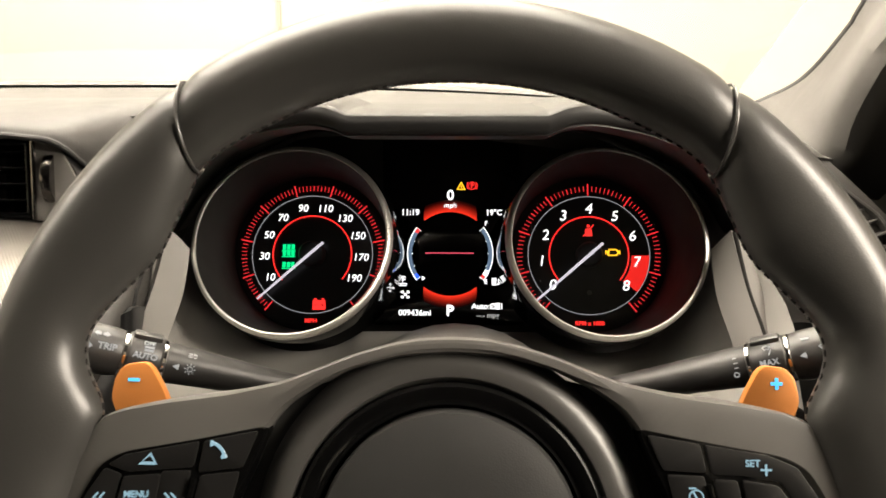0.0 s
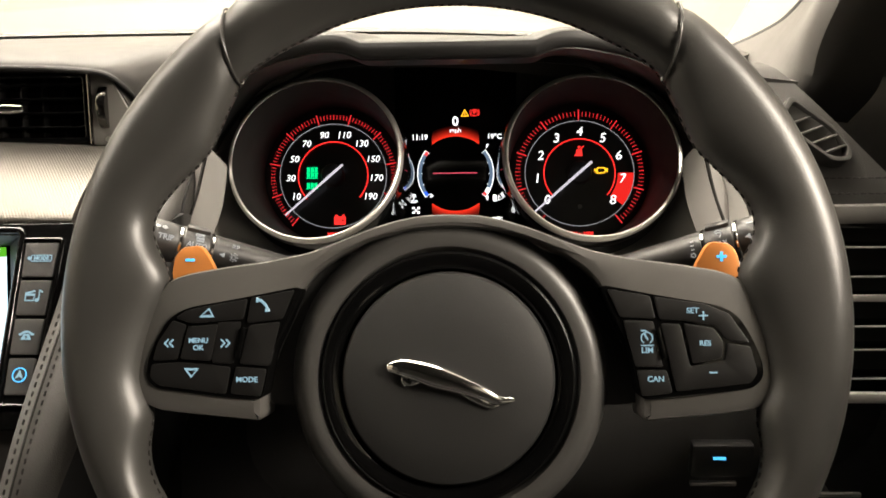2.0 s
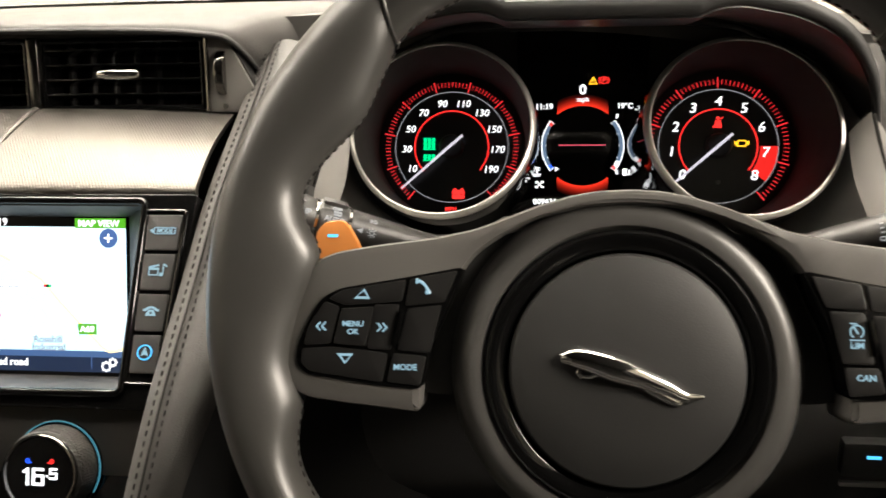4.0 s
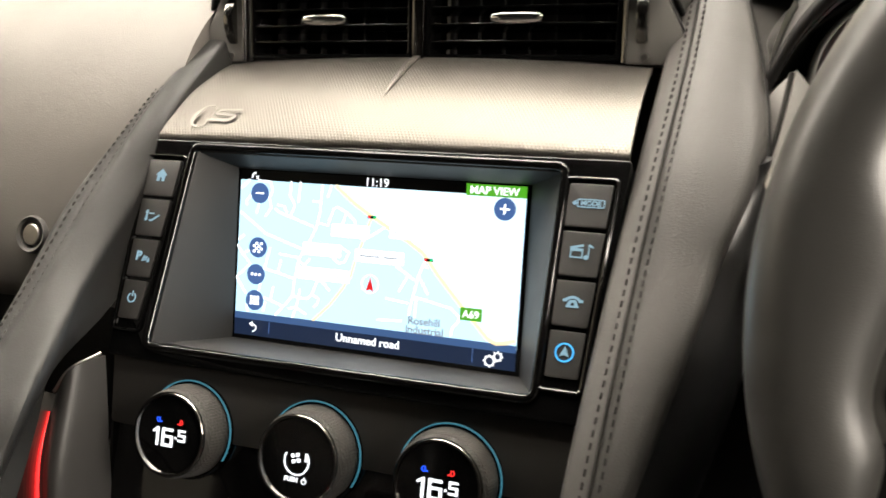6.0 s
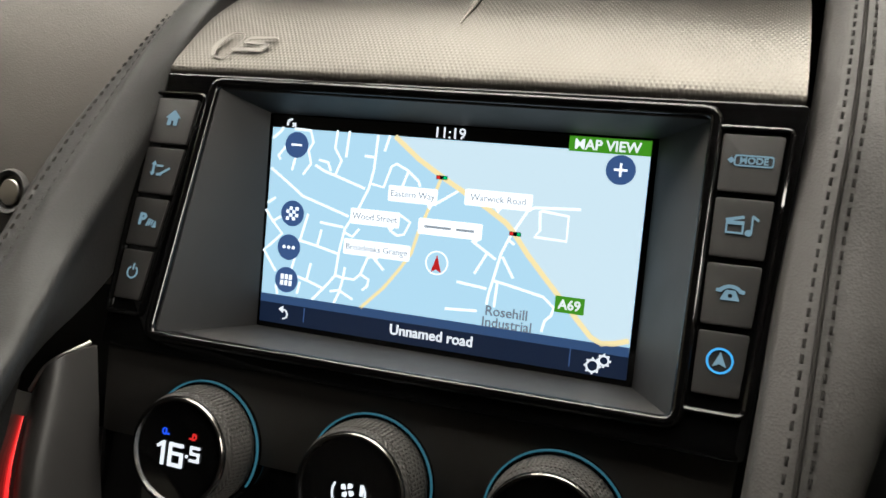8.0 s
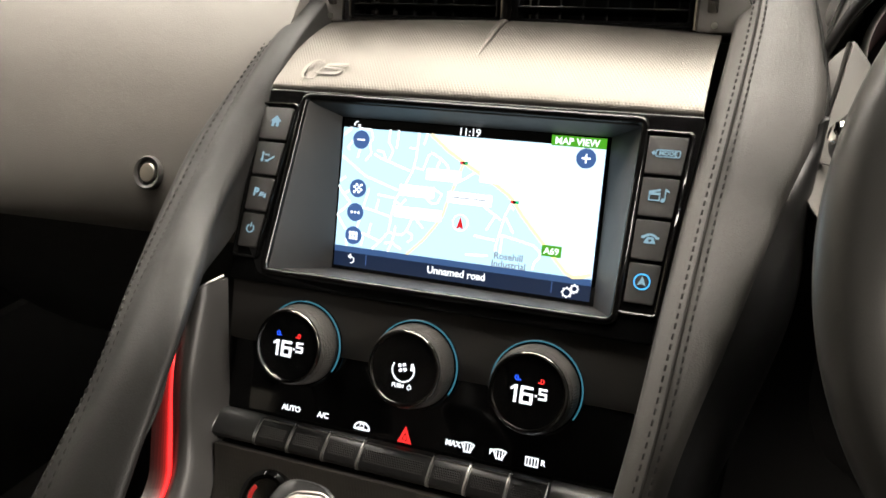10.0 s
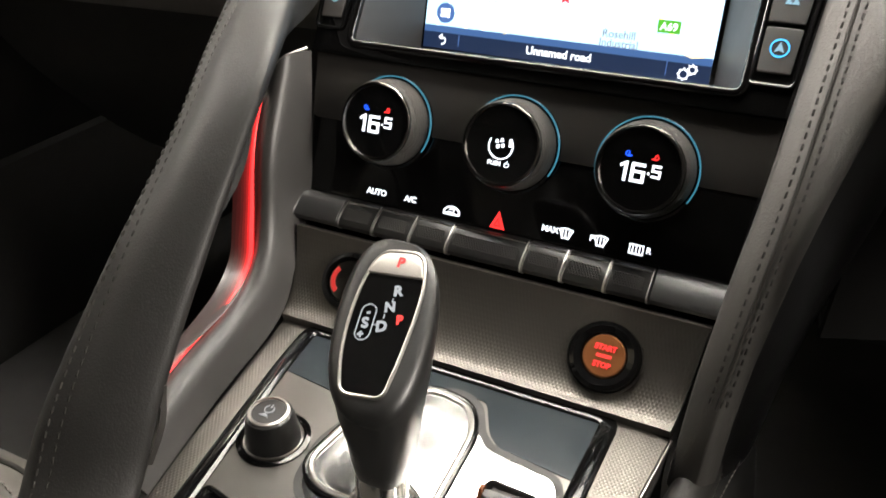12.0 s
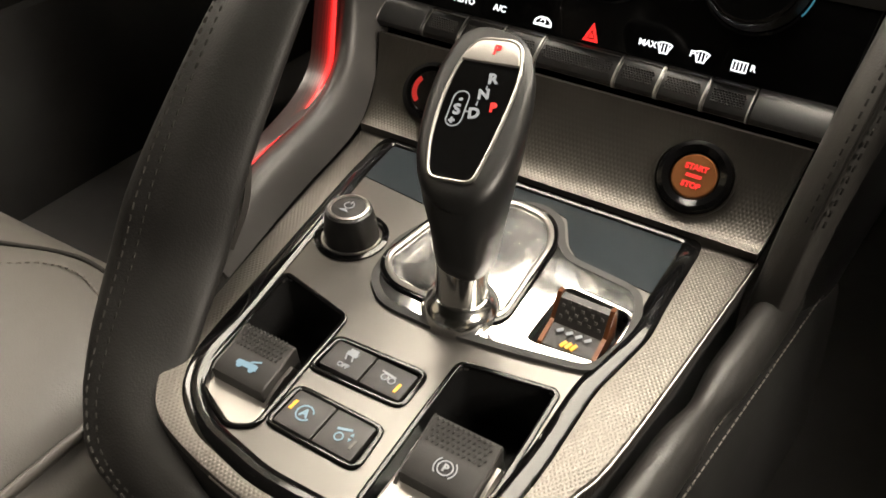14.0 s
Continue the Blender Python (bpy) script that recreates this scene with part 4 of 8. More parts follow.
on_screen("coolant_icon", merged([box(0.0009, 0.005, 0.0003, 0, (0, 0.001, 0)), box(0.0022, 0.0007, 0.0003, 0, (0.0012, 0.003, 0)), box(0.0022, 0.0007, 0.0003, 0, (0.0012, 0.0012, 0)), box(0.007, 0.0007, 0.0003, 0, (0, -0.0025, 0)), box(0.006, 0.0006, 0.0003, 0, (0, -0.0038, 0))]), M_WHITE, 0.0003, -0.0372, -0.0215)


def gauge(name, s, label):
    """One round dial: a deep tube with a bright bezel, a black face, lit ticks, numerals and a needle."""
    cx = s * GX
    def lean(bm):
        """The mouth of the tube is cut on a slant, its top farther back."""
        for v in bm.verts:
            v.co.z -= 0.25 * v.co.y * max(0.0, v.co.z) / 0.085
        return bm

    part("tube", lean(lathe([(0.0615, 0.0), (0.0620, 0.02), (0.0656, 0.084)], 72, (cx, 0, 0), closed=False)), M_TUBE, cluster, "dark smoked inner wall", G)
    part("bezel", lean(lathe([(0.0654, 0.0860), (0.0658, 0.0867), (0.0664, 0.0868), (0.0675, 0.0863), (0.0686, 0.0850), (0.0695, 0.0830), (0.0700, 0.079)], 72, (cx, 0, 0), closed=False)), M_BEZEL, cluster, "bright satin bezel", G)
    part("outer_tube", lean(lathe([(0.0700, 0.080), (0.0712, 0.076), (0.0722, 0.055), (0.0735, 0.0)], 72, (cx, 0, 0), closed=False)), M_GLOSS, cluster, "gloss black outer wall", G)
    face = part(name, lathe([(0.0630, -0.006), (0.0630, 0.0), (0.0005, 0.0005)], 72, (cx, 0, 0)), M_DIAL, cluster, label, G)

    def on(nm, bm, mat, z=0.0012, x=0.0, y=0.0, turn=0.0):
        return part(nm, moved(bm, cx + x, y, z, turn), mat, face, "", G @ Matrix.Translation((0, -0.0010, 0)) @ Matrix.Diagonal((1, 0.98, 1, 1)))

    first, last, big, small = (231.0, -51.0, 9, 90) if s < 0 else (231.0, -51.0, 8, 80)
    pieces, bold = [], []
    for k in range(small + 1):
        a = first + (last - first) * k / small
        if k % 10 == 0:
            bold.append(moved(box(0.0095, 0.0010, 0.0004), 0.0532 * math.cos(radians(a)), 0.0532 * math.sin(radians(a)), 0, a))
        else:
            h = 0.0042
            pieces.append(moved(box(h, 0.0005 if k % 5 else 0.0007, 0.0004), 0.0540 * math.cos(radians(a)), 0.0540 * math.sin(radians(a)), 0, a))
    on("tick_scale", merged(pieces), M_TICK, 0.001)["kind"] = "stuff"
    for b in bold:
        on("tick_mark", b, M_TICK, 0.0012)
    on("numeral_ring", arc(0.0473, 0.0478, -130 if s > 0 else -180, 230 if s > 0 else 180, 0, 0.0003, 72), glow("grey_ring", (0.6, 0.6, 0.62), 0.5) if "grey_ring" not in bpy.data.materials else bpy.data.materials["grey_ring"], 0.0016)
    on("inner_ring", arc(0.0306, 0.0315, -40, 222, 0, 0.0004, 64), M_RED, 0.002)
    if s < 0:
        nums, a0, a1 = [str(n) for n in range(10, 200, 20)], 209.5, -30.5
        size = 0.0084
        rad = 0.0382
    else:
        nums, a0, a1 = [str(n) for n in range(9)], 220, -41
        size = 0.0118
        rad = 0.0375
    for k, w in enumerate(nums):
        a = radians(a0 + (a1 - a0) * k / (len(nums) - 1))
        on("numeral", letters(w, size, 0.0, 0.15), M_WHITE, 0.0015, rad * math.cos(a), rad * math.sin(a))
    if s > 0:
        on("red_zone", arc(0.0335, 0.0472, -38, 0, 0, 0.0003, 20), glow("red_zone_lamp", (0.85, 0.02, 0.015), 0.9), 0.0008)
    ang = radians(221.5)
    nd = sweep([(0.013 * math.cos(ang + math.pi), 0.013 * math.sin(ang + math.pi), 0.0105), (0, 0, 0.011), (0.055 * math.cos(ang), 0.055 * math.sin(ang), 0.008)], [(-0.0011, -0.0006), (0.0011, -0.0006), (0.0007, 0.0008), (-0.0007, 0.0008)], (0, 0, 1), True, False, [1.0, 1.1, 0.7])
    on("needle", nd, M_NEEDLE, 0.0, 0, 0)
    on("needle_hub", lathe([(0.0105, 0.0), (0.0105, 0.006), (0.009, 0.0085), (0.0005, 0.009)], 32), M_MATT, 0.0)
    if s < 0:
        on("lettering", letters("MPH", 0.0048, 0.0001), M_RED, 0.0015, 0, -0.0535)
        on("battery_lamp", merged([box(0.0100, 0.0074, 0.0004), box(0.002, 0.0016, 0.0004, 0, (-0.003, 0.0045, 0)), box(0.002, 0.0016, 0.0004, 0, (0.003, 0.0045, 0))]), M_RED, 0.0015, 0.0062, -0.0408)
        on("battery_lamp", merged([box(0.002, 0.0006, 0.0004, 0, (-0.0025, 0, 0)), box(0.002, 0.0006, 0.0004, 0, (0.0025, 0, 0)), box(0.0006, 0.002, 0.0004, 0, (0.0025, 0, 0))]), M_MATT, 0.0019, 0.0062, -0.0408)
        for y, n in ((0.0058, 3), (0.001, 3), (-0.0085, 3)):
            on("green_lamp", merged([box(0.0026, 0.0044, 0.0004, 0, (0.0034 * k, 0, 0)) for k in range(n)] + [box(0.0105, 0.0008, 0.0004, 0, (0.0034, -0.0030, 0))]), M_GREEN, 0.0015, -0.0222, y)
    else:
        on("lettering", letters("RPM x 1000", 0.0046, 0.0001), M_RED, 0.0015, 0, -0.0545)
        on("seat_belt_lamp", merged([arc(0.0, 0.0013, 0, 360, 0, 0.0004, 14, 0, 0.0035), plate([(-0.003, -0.0045), (0.003, -0.0045), (0.0022, 0.0015), (-0.0022, 0.0015)], 0, 0.0004), moved(box(0.0125, 0.0008, 0.0004), 0, 0, 0, 48)]), M_RED, 0.0015, 0, 0.0200)
        on("engine_lamp", plate(fillet([(-0.004, -0.003), (0.003, -0.003), (0.0045, -0.001), (0.0058, -0.002), (0.0058, 0.002), (0.0045, 0.001), (0.003, 0.0026), (-0.003, 0.0026), (-0.0045, 0.0005), (-0.0058, 0.002), (-0.0058, -0.002), (-0.0048, -0.0005)], 0.0003, 2), 0, 0.0004, (fillet([(-0.003, -0.002), (0.0025, -0.002), (0.0036, 0.0), (0.0024, 0.0016), (-0.0025, 0.0016)], 0.0003, 2),)), M_AMBER, 0.0015, 0.0188, 0.0025)
        on("sensor_dot", lathe([(0.002, 0), (0.002, 0.0004), (0.0003, 0.0005)], 16), M_GREYP, 0.0012, 0, -0.0300)


gauge("speedometer", -1, "black speedometer face with white numerals and red ticks")
gauge("rev_counter", 1, "black rev counter face with white numerals and red zone")

# ---- hood over the dials, cheeks and lower shroud ----
hood = thing("instrument_hood", (0.006, 0.6, 0.98), "black padded hood arching over the dials", "instrument hood")
ARCH = [(-0.208, 0.820), (-0.206, 0.875), (-0.198, 0.922), (-0.170, 0.958), (-0.128, 0.979), (-0.095, 0.990), (0.006, 0.9955), (0.107, 0.990), (0.140, 0.979), (0.182, 0.958), (0.210, 0.922), (0.218, 0.875), (0.220, 0.820)]


def arch(y, k=0.0, dz=0.0):
    return [(0.006 + (x - 0.006) * (1 + k), y - 0.01 * (abs(x - 0.006) / 0.2) ** 2, z + dz * ((z - 0.81) / 0.19)) for x, z in ARCH]


part("cover", sheet([arch(0.602, -0.03, -0.006), arch(0.597, 0.0, 0.0), arch(0.614, 0.03, 0.003), arch(0.67, 0.05, 0.0), arch(0.76, 0.06, -0.008), arch(0.84, 0.06, -0.018)], 4, 4, 0.003), M_DASH, hood, "leather hood cover")
part("lining", sheet([arch(0.604, -0.035, -0.008), arch(0.625, -0.04, -0.010), arch(0.66, -0.05, -0.012), arch(0.71, -0.06, -0.014)], 4, 4, 0.003), M_SMOKE, hood, "matt black lining")


# visor: flat over the centre screen, its ends rise a little, then fall round the outside of the dials
# columns: how far from the middle, how much higher, how much further back
SHOULDER = ((0.0, 0.0, -0.001), (0.030, 0.0, -0.0005), (0.0555, 0.0, 0.0), (0.0605, 0.0008, 0.0005), (0.070, 0.0042, 0.002), (0.084, 0.0052, 0.006), (0.104, 0.002, 0.013), (0.130, -0.005, 0.021), (0.160, -0.021, 0.034), (0.185, -0.051, 0.052), (0.2005, -0.088, 0.074))
SHOULDER = [(-a, b, c) for a, b, c in reversed(SHOULDER[1:])] + list(SHOULDER)


def visor_row(y, z, deep=1.0, wide_by=0.0):
    return [(0.006 + a * (1 + wide_by), y + c * deep, z + b) for a, b, c in SHOULDER]


part("visor_top", sheet([visor_row(0.4785, 1.0068), visor_row(0.4830, 1.0084), visor_row(0.500, 1.0086), visor_row(0.520, 1.0078, 1.0, 0.01), visor_row(0.560, 1.0050, 0.9, 0.02), visor_row(0.640, 1.0000, 0.6, 0.03)], 4, 4, 0.002), M_VISOR, hood, "grained visor top arching over the dials")
part("visor_face", sheet([visor_row(0.4783, 1.0070), visor_row(0.4772, 1.0035), visor_row(0.4785, 0.9995), visor_row(0.4830, 0.9975)], 4, 4, 0.0015), M_HOODEDGE, hood, "dark rolled visor front edge")
part("edge_cord", sweep(smooth_line(visor_row(0.4772, 1.0010), 4), oval(0.0008, 0.0008, 6), (0, -0.3, 1)), M_RECESS, hood)
part("brow", sheet([visor_row(0.4815, 0.9975), visor_row(0.512, 0.9915, 0.95), visor_row(0.570, 0.9860, 0.7), visor_row(0.640, 0.980, 0.4), visor_row(0.672, 0.974, 0.2)], 4, 4, 0.002), M_SMOKE, hood, "smooth black brow")
for s in (-1, 1):
    f = lambda *pts: [(0.006 + s * x, y, z) for x, y, z in pts]
    part("cheek", sheet([f((0.1755, 0.532, 0.912), (0.181, 0.531, 0.920), (0.1865, 0.530, 0.927)), f((0.176, 0.514, 0.885), (0.184, 0.512, 0.890), (0.192, 0.511, 0.894)),
                         f((0.182, 0.498, 0.862), (0.190, 0.496, 0.866), (0.199, 0.494, 0.868)), f((0.183, 0.4935, 0.854), (0.1915, 0.4915, 0.857), (0.2005, 0.4895, 0.859))], 4, 4, 0.004), M_PALEP, hood, "pale grey plastic cheek beside the dials")
    part("cheek", sheet([f((0.1875, 0.529, 0.926), (0.197, 0.530, 0.915), (0.205, 0.534, 0.900)), f((0.193, 0.510, 0.893), (0.207, 0.512, 0.880), (0.218, 0.518, 0.868)),
                         f((0.200, 0.493, 0.867), (0.213, 0.496, 0.855), (0.226, 0.503, 0.843)), f((0.204, 0.479, 0.838), (0.217, 0.482, 0.828), (0.229, 0.490, 0.818))], 4, 4, 0.004), M_GREYP, hood, "pale grey outer cheek")
    ln = smooth_line([(0.006 + s * x, y, z) for x, y, z in ((0.187, 0.528, 0.927), (0.1925, 0.509, 0.894), (0.1995, 0.492, 0.868), (0.2035, 0.4785, 0.838))], 6)
    part("edge_cord", sweep([tuple(p) for p in ln], oval(0.0016, 0.0016, 8), (0, -1, 0)), M_DARKSTITCH, hood)
# bowl under the dials: it follows their lower outline and flares towards the wheel
low_line = [(-GX + 0.0772 * math.cos(a), 0.0772 * math.sin(a)) for a in np.linspace(radians(150), radians(306), 20)]
low_line = low_line + [(-0.03, -0.0620), (0.0, -0.0630), (0.03, -0.0620)] + [(-x, y) for x, y in reversed(low_line)]
bowl = []
for d, z in ((0.0, 0.040), (0.003, 0.048), (0.010, 0.058), (0.022, 0.074), (0.045, 0.104), (0.075, 0.135)):
    ring = []
    for x, y in low_line:
        cx = -GX if x < -0.035 else GX if x > 0.035 else x
        v = Vector((x - cx, y, 0)).normalized()
        tall = max(0.0, -v.y)
        reach = min(1.0, 0.42 + 1.3 * tall)
        ring.append(tuple(G @ Vector((x + v.x * d * reach * (0.45 + 0.25 * tall), y + v.y * d * reach, 0.040 + (z - 0.040) * reach))))
    bowl.append(ring)
part("lower_shroud", loft(bowl, False), M_BOWL_LIT, hood, "grey plastic bowl under the dials, lightened for missing light")

# ---- centre stack: vents, trim panel, screen unit, climate panel ----


def vent(cx, x0, x1, label):
    """A rectangular outlet: dark frame, curved slats, upright vanes, a chrome slider and a thumbwheel at its outer end."""
    v = thing("air_vent", (cx, 0.56, 0.957), label, "air vent", "centre air vents")
    F = plane_frame((0, 0.552, 0.957), 10)
    w = x1 - x0
    mid = (x0 + x1) / 2
    part("frame", plate(fillet(rect(w, 0.054, mid, 0.0), 0.003, 3), -0.03, 0.001, (fillet(rect(w - 0.008, 0.046, mid, 0.0), 0.002, 3),), 0.001), M_GLOSS, v, "gloss black frame", F)
    part("duct", box(w - 0.004, 0.05, 0.004, 0, (mid, 0, -0.045)), M_MATT, v, "", F)
    for k in range(4):
        y = -0.0165 + 0.011 * k
        part("slat", box(w - 0.009, 0.0016, 0.016, 0.0006, (mid, y, -0.008), Matrix.Rotation(radians(-14), 4, "X")), M_GLOSS, v, "", F)
    for k in range(7):
        x = x0 + w * (k + 0.7) / 7.4
        part("vane", box(0.0018, 0.044, 0.014, 0.0005, (x, 0, -0.024), Matrix.Rotation(radians(12), 4, "Y")), M_MATT, v, "", F)
    part("slider", loft([[(mid - 0.002 + dx, y * k, 0.004 + z * k) for y, z in oval(0.0042, 0.0034, 12)] for dx, k in ((-0.017, 0.35), (-0.015, 0.8), (-0.008, 1.0), (0.008, 1.0), (0.015, 0.8), (0.017, 0.35))], True, True), M_CHROME, v, "chrome slider", F)
    return v


vent(-0.49, -0.546, -0.4185, "black slatted centre vent with a chrome slider")
vent(-0.34, -0.4095, -0.279, "black slatted centre vent with a chrome slider")
pod = thing("vent_housing", (CX, 0.58, 0.955), "raised black housing round the centre air vents", "vent housing")
VF = plane_frame((CX, 0.552, 0.957), 10)
part("shell", plate(fillet([(-0.168, -0.031), (0.168, -0.031), (0.174, -0.012), (0.152, 0.0285), (0.12, 0.0345), (-0.12, 0.0345), (-0.152, 0.0285), (-0.174, -0.012)], 0.008, 4), -0.12, -0.002,
                    (fillet(rect(0.1285, 0.055, -0.0683, 0), 0.003, 3), fillet(rect(0.1315, 0.055, 0.0698, 0), 0.003, 3)), 0.002), M_SMOKE, pod, "", VF)
part("divider", box(0.0085, 0.056, 0.012, 0.002, (0.0001, 0, -0.002)), M_DARKCHROME, pod, "bright centre bar", VF)
for s in (-1, 1):
    part("end_plate", plate(fillet([(s * 0.1365, -0.029), (s * 0.166, -0.029), (s * 0.172, -0.012), (s * 0.151, 0.0275), (s * 0.1365, 0.029)] if s > 0 else [(s * 0.1365, 0.029), (s * 0.151, 0.0275), (s * 0.172, -0.012), (s * 0.166, -0.029), (s * 0.1365, -0.029)], 0.003, 3), -0.02, 0.0, (), 0.001), M_GREYP, pod, "", VF)
    part("thumbwheel", lathe([(0.021, -0.0035), (0.0215, -0.0025), (0.0215, 0.0025), (0.021, 0.0035)], 48), M_DARKCHROME, pod, "bright ribbed thumbwheel", VF @ Matrix.Translation((s * 0.147, 0.0, -0.014)) @ Matrix.Rotation(radians(90), 4, "Y"))
    part("lamp_dot", lathe([(0.0022, 0), (0.0022, 0.0008), (0.0004, 0.001)], 14, (s * 0.149, -0.0245, 0)), M_SATIN, pod, "", VF)
    part("surround_frame", sweep([(s * x, y, 0.001) for x, y in ((0.1365, -0.028), (0.1365, 0.028))], oval(0.0016, 0.0016, 8), (0, 0, 1)), M_DARKCHROME, pod, "", VF)
cover_rows = (
    ((0.0, 0.5465, 0.9905), (0.09, 0.5465, 0.9892), (0.136, 0.5475, 0.9862), (0.157, 0.553, 0.9800), (0.169, 0.563, 0.9675), (0.178, 0.573, 0.9530), (0.185, 0.582, 0.9380)),
    ((0.0, 0.556, 0.9965), (0.09, 0.556, 0.9952), (0.140, 0.558, 0.9925), (0.163, 0.564, 0.9855), (0.176, 0.575, 0.9730), (0.186, 0.586, 0.9580), (0.194, 0.596, 0.9420)),
    ((0.0, 0.600, 1.0000), (0.09, 0.600, 0.9992), (0.144, 0.602, 0.9980), (0.172, 0.606, 0.9945), (0.192, 0.614, 0.9870), (0.208, 0.622, 0.9770), (0.222, 0.630, 0.9640)),
    ((0.0, 0.680, 0.9990), (0.09, 0.680, 0.9992), (0.146, 0.680, 0.9995), (0.178, 0.680, 0.9990), (0.204, 0.680, 0.9970), (0.228, 0.682, 0.9940), (0.250, 0.684, 0.9890)),
    ((0.0, 0.780, 0.9920), (0.09, 0.780, 0.9925), (0.146, 0.780, 0.9930), (0.180, 0.780, 0.9930), (0.208, 0.780, 0.9925), (0.234, 0.780, 0.9910), (0.260, 0.780, 0.9880)),
    ((0.0, 0.900, 0.9840), (0.09, 0.900, 0.9840), (0.146, 0.900, 0.9840), (0.180, 0.900, 0.9840), (0.208, 0.900, 0.9838), (0.234, 0.900, 0.9832), (0.260, 0.900, 0.9822)))
# on the driver's side its edge tucks under the side panel
TUCK = ((0.0, 0.0), (0.0, 0.0), (0.0, 0.0), (0.0, 0.0), (0.012, 0.012), (0.030, 0.030), (0.045, 0.040))
top_rows = [[(CX - x, y, z) for x, y, z in reversed(half[1:])] + [(CX + min(x, 0.176 + 0.02 * i), y + b * (i < 3), z - a * (i < 3)) for (x, y, z), (a, b) in zip(half, TUCK)] for i, half in enumerate(cover_rows)]
part("top_cover", sheet(top_rows, 5, 4, 0.004), M_DASH, pod, "leather top arching over the vents")
part("rubber_edge", sweep([(p[0], p[1] - 0.0012, p[2]) for p in smooth_line(top_rows[0], 6)], oval(0.0020, 0.0020, 8), (0, -1, 0.2)), M_MATT, pod)

trim = thing("trim_panel", (CX, 0.5, 0.905), "grey woven-metal trim panel between vents and screen", "trim panel")


def trim_row(y, z, w, bow):
    return [(CX + x * w, y, z - bow * (abs(x)) ** 2.2) for x in (-1, -0.85, -0.6, -0.3, 0, 0.3, 0.6, 0.85, 1)]


part("panel", sheet([trim_row(0.553, 0.9335, 0.1545, 0.006), trim_row(0.530, 0.9290, 0.1545, 0.006), trim_row(0.500, 0.9180, 0.1545, 0.004), trim_row(0.475, 0.9040, 0.1545, 0.002), trim_row(0.4605, 0.8925, 0.1545, 0.0005), trim_row(0.462, 0.886, 0.1545, 0.0)], 6, 4, 0.004), M_TRIM, trim)
part("crease", sweep([(CX + x, y, z) for x, y, z in ((0.0, 0.5515, 0.9340), (-0.001, 0.530, 0.9300), (-0.002, 0.505, 0.9212), (-0.003, 0.492, 0.9145))], oval(0.0034, 0.0016, 10), (0, -0.4, 0.9), True, False, [1.0, 0.9, 0.6, 0.1]), M_TRIM, trim, "raised centre crease")
M_PALE = surface("pale_print", (0.17, 0.159, 0.145), 0.45, 0.4, 600, 0.02)


def stroke(pts, widths, n=5):
    """A flat printed stroke laid on the curved trim; points are (across, up the slope)."""
    prof_t = [(0.4605, 0.8925), (0.475, 0.904), (0.5, 0.918), (0.53, 0.929), (0.553, 0.9335)]
    run = [0.0]
    for p, q in zip(prof_t, prof_t[1:]):
        run.append(run[-1] + math.hypot(q[0] - p[0], q[1] - p[1]))

    def at(u, v):
        return (-0.5285 + u, np.interp(v, run, [p[0] for p in prof_t]) - 0.0008, np.interp(v, run, [p[1] for p in prof_t]) + 0.0007)

    line = [p for p in smooth_line([(*p, w) for p, w in zip(pts, widths)], n)]
    left, right = [], []
    for i, p in enumerate(line):
        d = line[min(i + 1, len(line) - 1)] - line[max(i - 1, 0)]
        side = np.array((-d[1], d[0])) / max(1e-9, math.hypot(d[0], d[1])) * p[2] / 2
        left.append(at(p[0] + side[0], p[1] + side[1]))
        right.append(at(p[0] - side[0], p[1] - side[1]))
    bm = loft([left, right], around=False)
    bmesh.ops.solidify(bm, geom=bm.faces[:], thickness=0.0003)
    return bm


part("emblem", merged([stroke([(-0.0040, 0.0252), (-0.0105, 0.0250), (-0.0150, 0.0180), (-0.0160, 0.0110), (-0.0125, 0.0070), (-0.0060, 0.0072)], [0.0004, 0.0012, 0.0030, 0.0026, 0.0010, 0.0003]),
                       stroke([(-0.0040, 0.0252), (-0.0020, 0.0215), (-0.0035, 0.0150), (-0.0060, 0.0072)], [0.0005, 0.0005, 0.0005, 0.0005]),
                       stroke([(-0.0060, 0.0128), (0.0030, 0.0130), (0.0100, 0.0130), (0.0125, 0.0145), (0.0145, 0.0172)], [0.0016, 0.0022, 0.0024, 0.0024, 0.0020], 3),
                       stroke([(0.0145, 0.0172), (0.0080, 0.0176), (0.0, 0.0178)], [0.0018, 0.0018, 0.0016], 3),
                       stroke([(0.0, 0.0178), (0.0015, 0.0212), (0.0080, 0.0220), (0.0178, 0.0222)], [0.0018, 0.0022, 0.0022, 0.0014], 3)]), M_PALE, trim, "pale printed emblem shape")

S = plane_frame((CX, 0.4425, 0.8655), 33.7)
D = plane_frame((-0.4178, 0.4601, 0.8143), 16.5)
unit = thing("infotainment_unit", (CX, 0.44, 0.83), "gloss black screen unit with a lit map and side keys", "touch screen")
OPEN = [(-0.1232, -0.1055), (0.1211, -0.1035), (0.1218, 0.0240), (-0.1217, 0.0250)]
part("surround", plate(fillet([(-0.150, -0.1135), (0.1465, -0.1135), (0.1565, 0.0290), (-0.1565, 0.0290)], 0.003, 3), -0.03, 0.0, (fillet(OPEN, 0.006, 4),), 0.0012), M_GLOSS, unit, "gloss black surround", S)
lip = fillet(OPEN, 0.006, 5)
part("lip", sweep([(x, y, 0.0005) for x, y in lip], oval(0.0027, 0.0026, 10), (0, 0, 1), False, True), M_GLOSS, unit, "rounded gloss lip", S)
DW, DH = 0.0980, 0.0548
